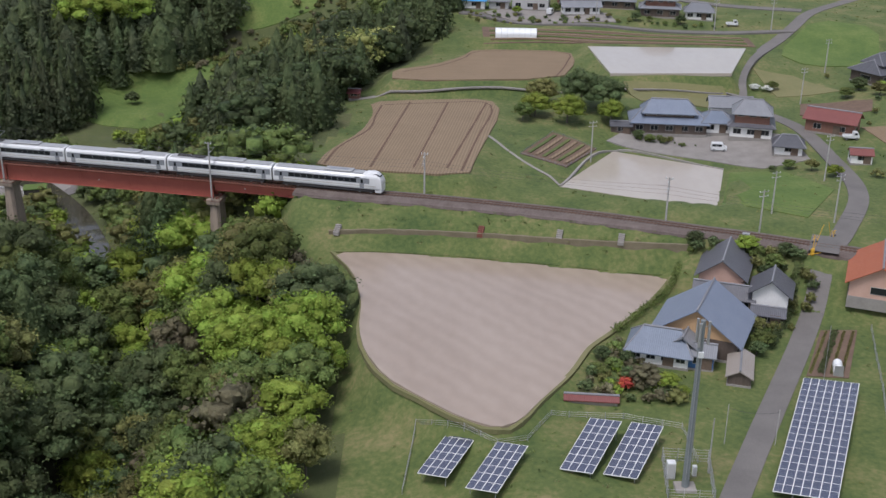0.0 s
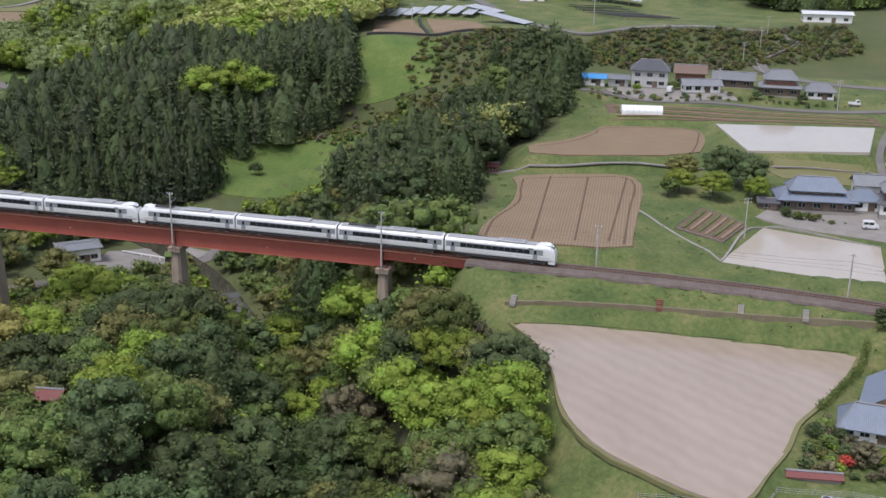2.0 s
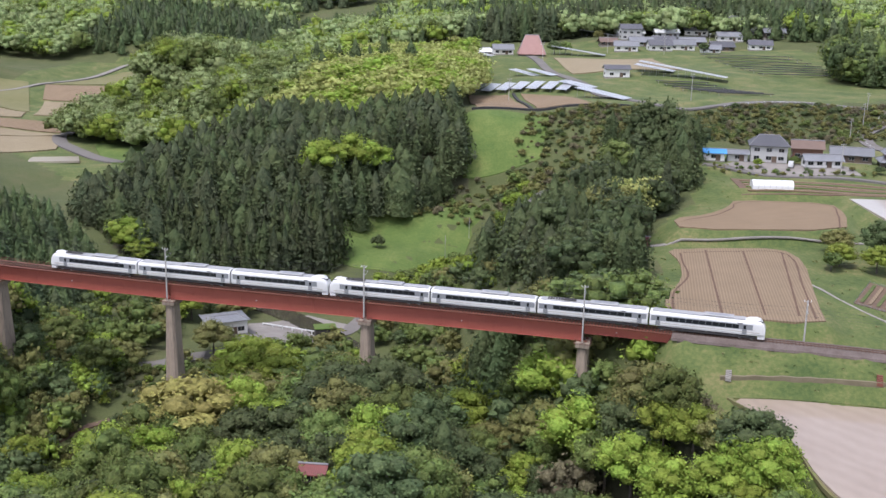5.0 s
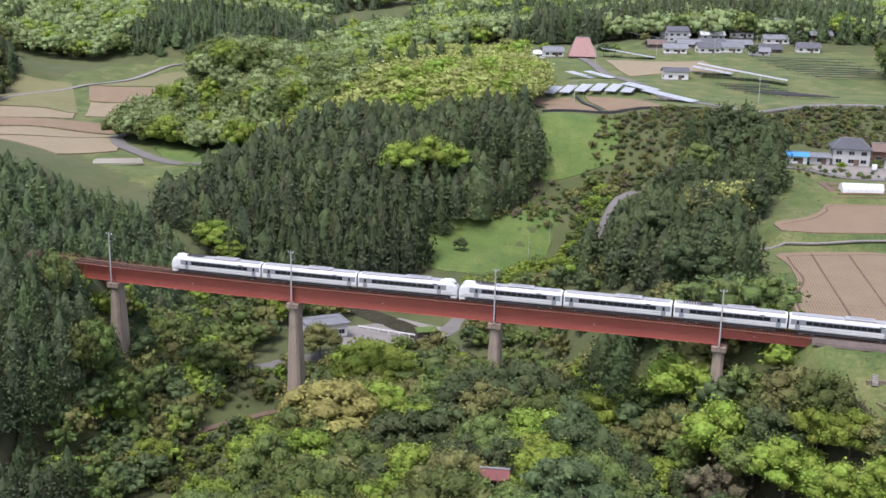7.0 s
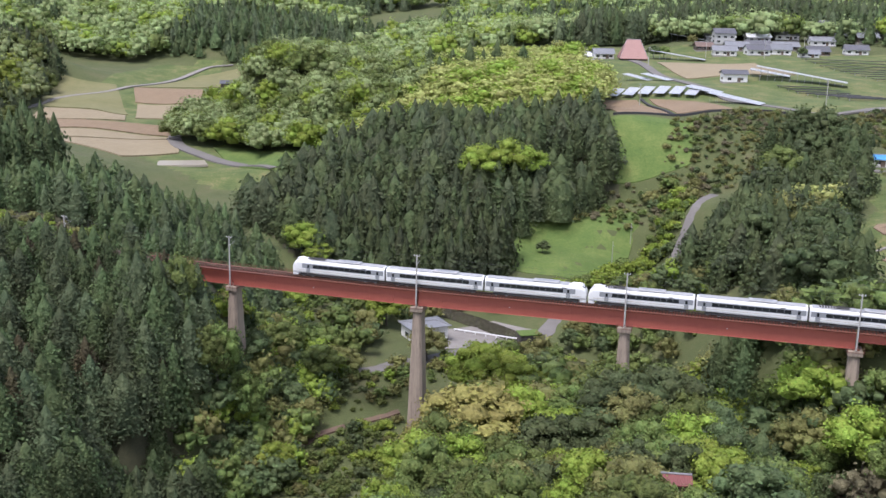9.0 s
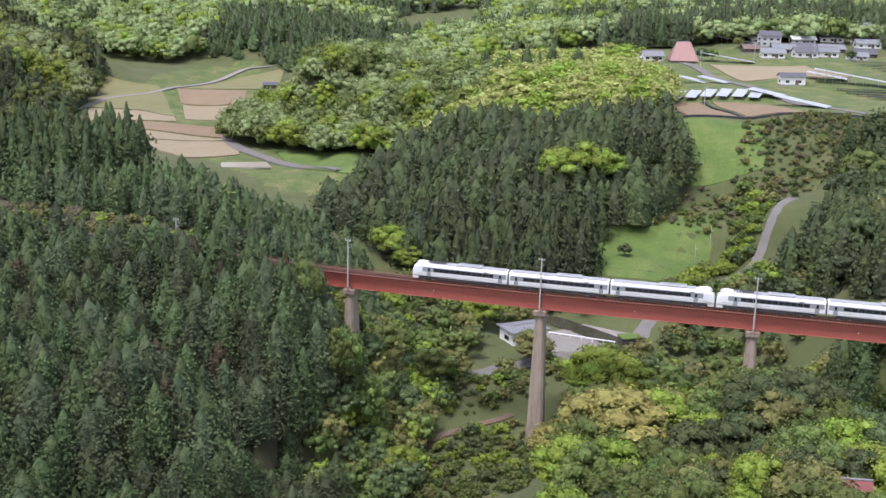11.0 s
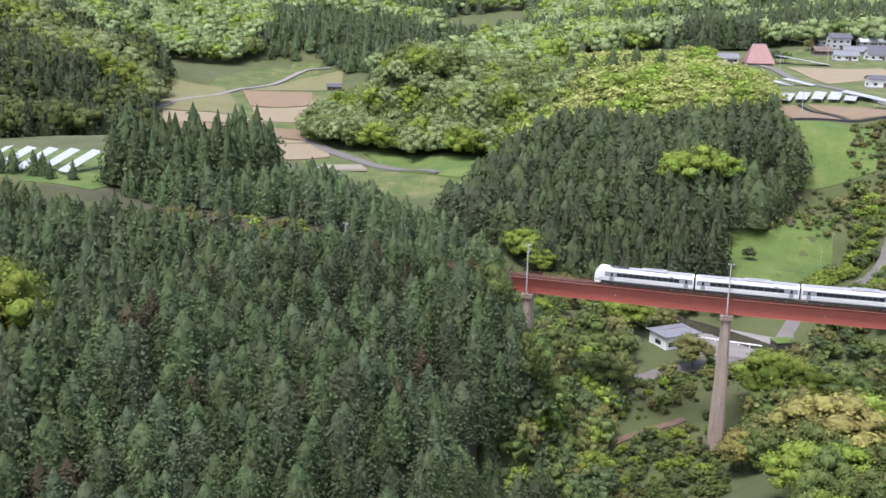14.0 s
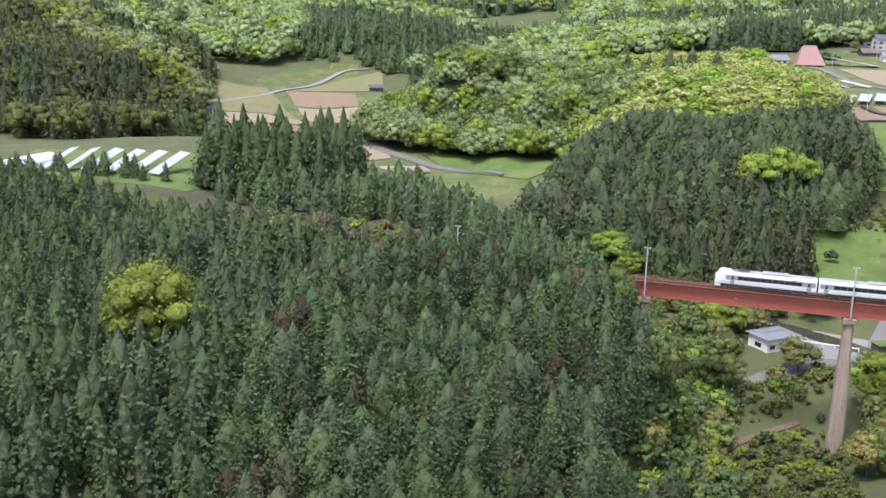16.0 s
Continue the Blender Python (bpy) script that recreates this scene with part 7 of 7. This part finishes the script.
hedge("hedge", [(39.5, 165.5), (36, 158.5), (29, 148.5), (26, 144.5)], 1.3, 1.1, OAK_LEAF, "clipped green hedge along the paddy bank", 3)
hedge("hedge", [(57, 160), (52.5, 150), (48, 141.5)], 1.5, 1.6, EVERGREEN_LEAF, "dense green hedge along the farm road", 4)
for k, (x, y, tall, key) in enumerate(((23, 137, 2.4, "evergreen"), (24.5, 134.5, 2.0, "oak"), (26, 132, 2.2, "evergreen"), (28, 130.5, 3.4, "bare"), (31, 129.6, 2.6, "fresh"), (32.5, 127.6, 1.8, "fresh"), (22, 133, 2.0, "oak"), (26.5, 136.5, 2.2, "evergreen"),
                                      (23.5, 129.8, 1.8, "evergreen"), (47, 142, 2.8, "oak"), (45.5, 139.5, 2.4, "evergreen"), (46.8, 146, 3.0, "olive"), (53.5, 161, 3.2, "oak"), (56, 164, 2.6, "evergreen"), (50, 165, 3.0, "fresh"), (42, 167.5, 2.6, "evergreen"),
                                      (47, 236, 2.2, "oak"), (50, 235.5, 1.8, "olive"), (44.5, 237.5, 2.4, "evergreen"), (72, 216, 2.2, "oak"), (76, 214, 2.6, "olive"), (79, 209, 2.8, "fresh"), (68, 214, 1.6, "evergreen"), (104, 268, 3.6, "evergreen"), (99, 262, 3.0, "oak"),
                                      (107, 262, 3.4, "olive"), (84, 273, 2.6, "oak"), (23, 334, 3.0, "fresh"), (35, 337, 3.0, "oak"), (58, 328, 2.6, "evergreen"), (71, 327, 3.2, "evergreen"), (50, 329, 1.6, "olive"), (62, 328, 1.8, "oak"), (-26, 580, 8, "evergreen"),
                                      (-20, 584, 7, "oak"), (-56, 590, 8, "fresh"), (0, 615, 7, "olive"), (52, 585, 6, "evergreen"), (120, 620, 12, "oak"), (118, 575, 13, "oak"), (112, 560, 11, "fresh"))):
    ob = tree(key, x, y, tall, k * 1.3, 1.5 if tall < 5 else 1.2, k)
    ob.name = "garden_shrub" if tall < 5 else "garden_tree"
    tagged(ob, "leafy shrub in a house garden" if tall < 5 else "leafy tree beside the hamlet houses", "shrub" if tall < 5 else "tree", "garden shrubs" if tall < 5 else "hamlet trees")
KINDS["red"] = ("garden_shrub", [crown_mesh("crown", ROUNDS_FAR[0], RED_LEAF)], ROUND_TRUNKS, "garden shrub with dark red leaves", "shrub", "garden shrubs")
tree("red", 25.3, 129.6, 1.9, 0.4, 1.5)
KINDS["white"] = ("garden_shrub", [crown_mesh("crown", ROUNDS_FAR[1], paint("white_blossom", (0.55, 0.56, 0.50), (0.70, 0.70, 0.66), rough=0.7, island=0.2))], ROUND_TRUNKS, "rounded shrub covered in white blossom", "shrub", "garden shrubs")
tree("white", 79.5, 273, 1.8, 0.4, 1.7)
tree("white", 82.5, 272, 1.8, 1.4, 1.7)

# vegetable beds
for k in range(4):
    a, b = Vector((51.6 + k * 1.45, 134.3, 0)), Vector((57.6 + k * 1.35, 146.4, 0))
    hedge("vegetable_bed", [(a.x, a.y), ((a.x + b.x) / 2, (a.y + b.y) / 2), (b.x, b.y)], 0.9 if k == 1 else 0.35, 0.55 if k == 1 else 0.22, EVERGREEN_LEAF if k == 1 else OLIVE_LEAF, "row of green vegetables in the plot", 60 + k)
for k in range(6):
    x0, y0 = 18.2 + k * 1.45, 219.8 - k * 0.75
    ribbon("garden_bed", [(x0 + 0.6, y0 + 1.0), (x0 + 4, y0 + 7), (x0 + 7.2, y0 + 12.8)], 0.75, SOIL if k % 2 else GRASS, "raised bed in the vegetable garden", 0.32, 2.0, "garden bed", thick=0.4)
for k in range(5):
    ribbon("garden_bed", [(14, 306.5 + k * 2.9), (50, 306.2 + k * 2.6), (86, 305.6 + k * 2.0)], 0.9, MEADOW if k % 2 else SOIL, "long vegetable bed along the street", 0.35, 5.0, "garden bed", thick=0.4)

# wheel tracks and headland furrows in the ploughed fields
FURROW = paint("dark_furrow", (0.085, 0.048, 0.030), (0.120, 0.072, 0.046), rough=0.95, scale=0.6, bump=0.04)


def furrow(pts, level, width=0.45):
    ribbon("wheel_furrow", pts, width, FURROW, "dark wheel furrow in the ploughed field", category="furrow", z=lambda c: np.full(len(c), level + 0.012), thick=0.05)


for x0, x1 in ((-9.6, -13.4), (-0.6, -5.0), (8.6, 1.6)):
    furrow([(x0 + 2.6, 256.5), ((x0 + x1) / 2 + 1.2, 230), (x1, 205.2)], 4.2)
furrow([(-13.6, 253), (-14.5, 244), (-15.4, 232), (-20.6, 219), (-22.6, 207)], 4.2)
furrow([(-13, 253.5), (0, 256), (10.2, 257), (12.2, 249), (8.4, 228), (4.4, 203.5)], 4.2)
furrow([(-9.5, 274), (0, 281.5), (7, 292), (11, 300), (33.5, 299.5), (33.4, 287), (29, 270.5)], 7.5)

# bank wall, drains and steps at the foot of the railway bank
foot = [(-19, 178.4), (-6, 177.2), (12, 174.0), (31, 169.6), (41, 167.2)]
ribbon("bank_wall", foot, 0.5, paint("mossy_concrete", (0.120, 0.100, 0.060), (0.200, 0.170, 0.110), rough=0.95, scale=0.5, bump=0.03), "low mossy retaining wall below the railway bank", 0.55, 2.0, "wall", thick=1.8)
for k, (x, y, mat) in enumerate(((-17.5, 178.5, CONCRETE), (7.3, 175.6, DARK_RED), (20.5, 173.0, CONCRETE), (30.5, 170.3, CONCRETE))):
    st = empty("bank_steps", pose(x, y, height(x, y), 0, 0, -14), "narrow concrete steps and drain on the bank" if mat is CONCRETE else "rusty sluice box at the foot of the bank", "steps", "bank steps")
    for j in range(5):
        part("step", boxed(-0.5, 0.5, j * 0.35 - 1.0, j * 0.35 - 0.6, -0.4, 0.2 + j * 0.22), mat, st)
ribbon("paddy_bund", LOW_PADDY[4:] + LOW_PADDY[:1], 0.7, DRY_GRASS, "low grassy bund round the paddy", 0.32, 2.0, "bund", thick=0.7)
ribbon("paddy_bund", LOW_PADDY[:5], 0.7, GRASS, "low grassy bund below the bank", 0.32, 2.0, "bund", thick=0.7)
ribbon("paddy_kerb", [MID_PADDY[3], MID_PADDY[0], MID_PADDY[1]], 0.5, CONCRETE, "concrete kerb round the flooded paddy", 0.35, 2.0, "kerb", thick=0.8)
ribbon("drain", [(-4, 258.5), (14, 222), (20, 212), (24, 207)], 0.6, CONCRETE, "narrow concrete drain through the grass", 0.14, 3.0, "drain")

# level crossing
YELLOW = paint("crossing_yellow", (0.560, 0.330, 0.030), (0.660, 0.400, 0.050), rough=0.5, scale=2, bump=0)
for x, y, turn in ((59.6, 162.0, 20), (66.2, 171.5, 200)):
    g = empty("crossing_gate", pose(x, y, height(x, y), 0, 0, turn), "yellow level-crossing gate and warning mast", "crossing gate", "crossing gates")
    part("mast", rod(bmesh.new(), (0, 0, -0.3), (0, 0, 3.4), 0.07, sides=8), YELLOW, g)
    part("housing", boxed(-0.25, 0.25, -0.2, 0.2, 0, 1.1, bevel=0.04), YELLOW, g)
    part("barrier", rod(bmesh.new(), (0.2, 0, 1.0), (1.4, 0, 5.0), 0.05, sides=6), YELLOW, g)
    part("crossbuck", rod(rod(bmesh.new(), (-0.45, -0.1, 2.7), (0.45, -0.1, 3.3), 0.05, sides=5), (0.45, -0.1, 2.7), (-0.45, -0.1, 3.3), 0.05, sides=5), YELLOW, g)
    for q in (-0.4, 0.4):
        part("signal_lamp", rod(bmesh.new(), (q, -0.05, 2.35), (q, -0.2, 2.35), 0.15, sides=10), TRAIN_DARK, g)
    part("kerb_rail", boxed(-1.2, 1.2, -0.6, -0.5, 0.4, 0.5), YELLOW, g)
rb = empty("relay_box", pose(50.0, 166.4, height(50, 166.4), 0, 0, -20), "white railway relay cabinet beside the track", "cabinet")
part("body", boxed(-0.5, 0.5, -0.4, 0.4, 0, 1.7, bevel=0.04), TRAIN_WHITE, rb)
part("roof", boxed(-0.58, 0.58, -0.48, 0.48, 1.7, 1.8), GREY_STEEL, rb)
ribbon("crossing_deck", [(61.2, 161.5), (64.0, 168.6)], 4.6, ASPHALT, "dark timber and asphalt level-crossing deck", 0.2, 1.0, "crossing", z=lambda c: np.full(len(c), float(rail_height(62)) - 0.03), thick=0.5)


def car(name, x, y, turn, cab, label):
    """A small van or pickup: body, glass, bed and wheels."""
    ob = empty(name, pose(x, y, height(x, y) + 0.15, 0, 0, turn), label, "vehicle")
    if cab == "van":
        out = [(-1.7, 0.3), (-1.72, 1.0), (-1.62, 1.8), (0.7, 1.85), (1.25, 1.15), (1.7, 0.95), (1.72, 0.3)]
    else:
        out = [(-1.7, 0.5), (-1.7, 0.75), (0.3, 0.75), (0.35, 1.75), (1.2, 1.75), (1.68, 0.95), (1.7, 0.4), (0.2, 0.4)]
    bm = prism(bmesh.new(), out, -0.74, 0.74)
    bmesh.ops.bevel(bm, geom=bm.edges[:], offset=0.05, segments=2, affect="EDGES")
    body = part("body", bm, TRAIN_WHITE, ob)
    for s in (-1, 1):
        ys = sorted((s * 0.735, s * 0.75))
        if cab == "van":
            for a, b in ((-1.5, -0.6), (-0.5, 0.55)):
                part("side_window", boxed(a, b, *ys, 1.1, 1.62), GLASS_DARK, body)
        else:
            part("side_window", boxed(0.5, 1.15, *ys, 1.1, 1.6), GLASS_DARK, body)
            part("bed_side", boxed(-1.7, 0.25, *ys, 0.75, 1.05), TRAIN_WHITE, body)
    bm = bmesh.new()
    xa, za, xb, zb = (0.78, 1.78, 1.22, 1.22) if cab == "van" else (1.24, 1.7, 1.58, 1.12)
    bm.faces.new([bm.verts.new(v) for v in ((xa + 0.03, -0.62, za), (xa + 0.03, 0.62, za), (xb + 0.03, 0.66, zb), (xb + 0.03, -0.66, zb))])
    bmesh.ops.solidify(bm, geom=bm.faces[:], thickness=0.03)
    part("windscreen", bm, GLASS_DARK, body)
    for q in (-1.05, 1.1):
        for s in (-1, 1):
            w = part("wheel", rod(bmesh.new(), (q, s * 0.58, 0.28), (q, s * 0.76, 0.28), 0.28, sides=14), TRAIN_DARK, ob)
            part("rim", rod(bmesh.new(), (q, s * 0.76, 0.28), (q, s * 0.775, 0.28), 0.15, sides=10), GREY_STEEL, w)
    return ob


car("minivan", 61.0, 230.6, -8, "van", "white minivan parked in the farm yard")
car("pickup_truck", 90.0, 232.0, -4, "pickup", "small white pickup truck beside the barn")
car("pickup_truck", 86.0, 325.5, -6, "pickup", "small white pickup parked by the street")
car("minivan", 33.0, 334.0, 70, "van", "small white van in a village yard")

# racks of shaded tea and seedling beds on the upper terrace
NET = paint("black_net", (0.020, 0.020, 0.022), (0.045, 0.045, 0.046), rough=0.9, scale=1, bump=0.02)
for k in range(16):
    x, y, L = (14 + (k % 8) * 2.6, 470 - (k % 8) * 5.2, 22) if k < 8 else (62 + (k - 8) * 2.0, 566 - (k - 8) * 9.5, 46)
    r = empty("seedling_rack", pose(x + 8, y, height(x + 8, y), 0, 0, -6), "long low rack covered with black net", "rack", "seedling racks")
    part("net", boxed(-L / 2, L / 2, -0.75, 0.75, 0.7, 0.95, bevel=0.08), NET, r)
    for q in (-1, 1):
        part("leg", boxed(q * L * 0.45 - 0.05, q * L * 0.45 + 0.05, -0.5, 0.5, -0.5, 0.7), GREY_STEEL, r)
ribbon("ditch_wall", [(-66, 395), (-44, 396.5), (-20, 396.5), (2, 402)], 0.8, NET, "dark net-covered ditch edge", 0.8, 4.0, "ditch", thick=1.5)
ribbon("ditch_wall", [(-44, 398), (-50, 442)], 1.2, NET, "dark net-covered ditch between the fields", 0.6, 4.0, "ditch", thick=1.0)

# the yard of the valley building
sheet("yard", [(-120, 252), (-104, 258), (-96, 276), (-108, 284), (-122, 272)], GRAVEL, "pale concrete yard beside the stream", lift=0.25, category="yard")
low = empty("parapet", pose(-110, 270, height(-110, 270) + 0.3, 0, 0, -20), "white parapet rail beside the yard", "parapet")
part("beam", boxed(-9, 9, -0.15, 0.15, 0.7, 1.0, bevel=0.04), TRAIN_WHITE, low)
for q in np.linspace(-8.8, 8.8, 7):
    part("post", boxed(q - 0.1, q + 0.1, -0.1, 0.1, -0.6, 0.7), TRAIN_WHITE, low)
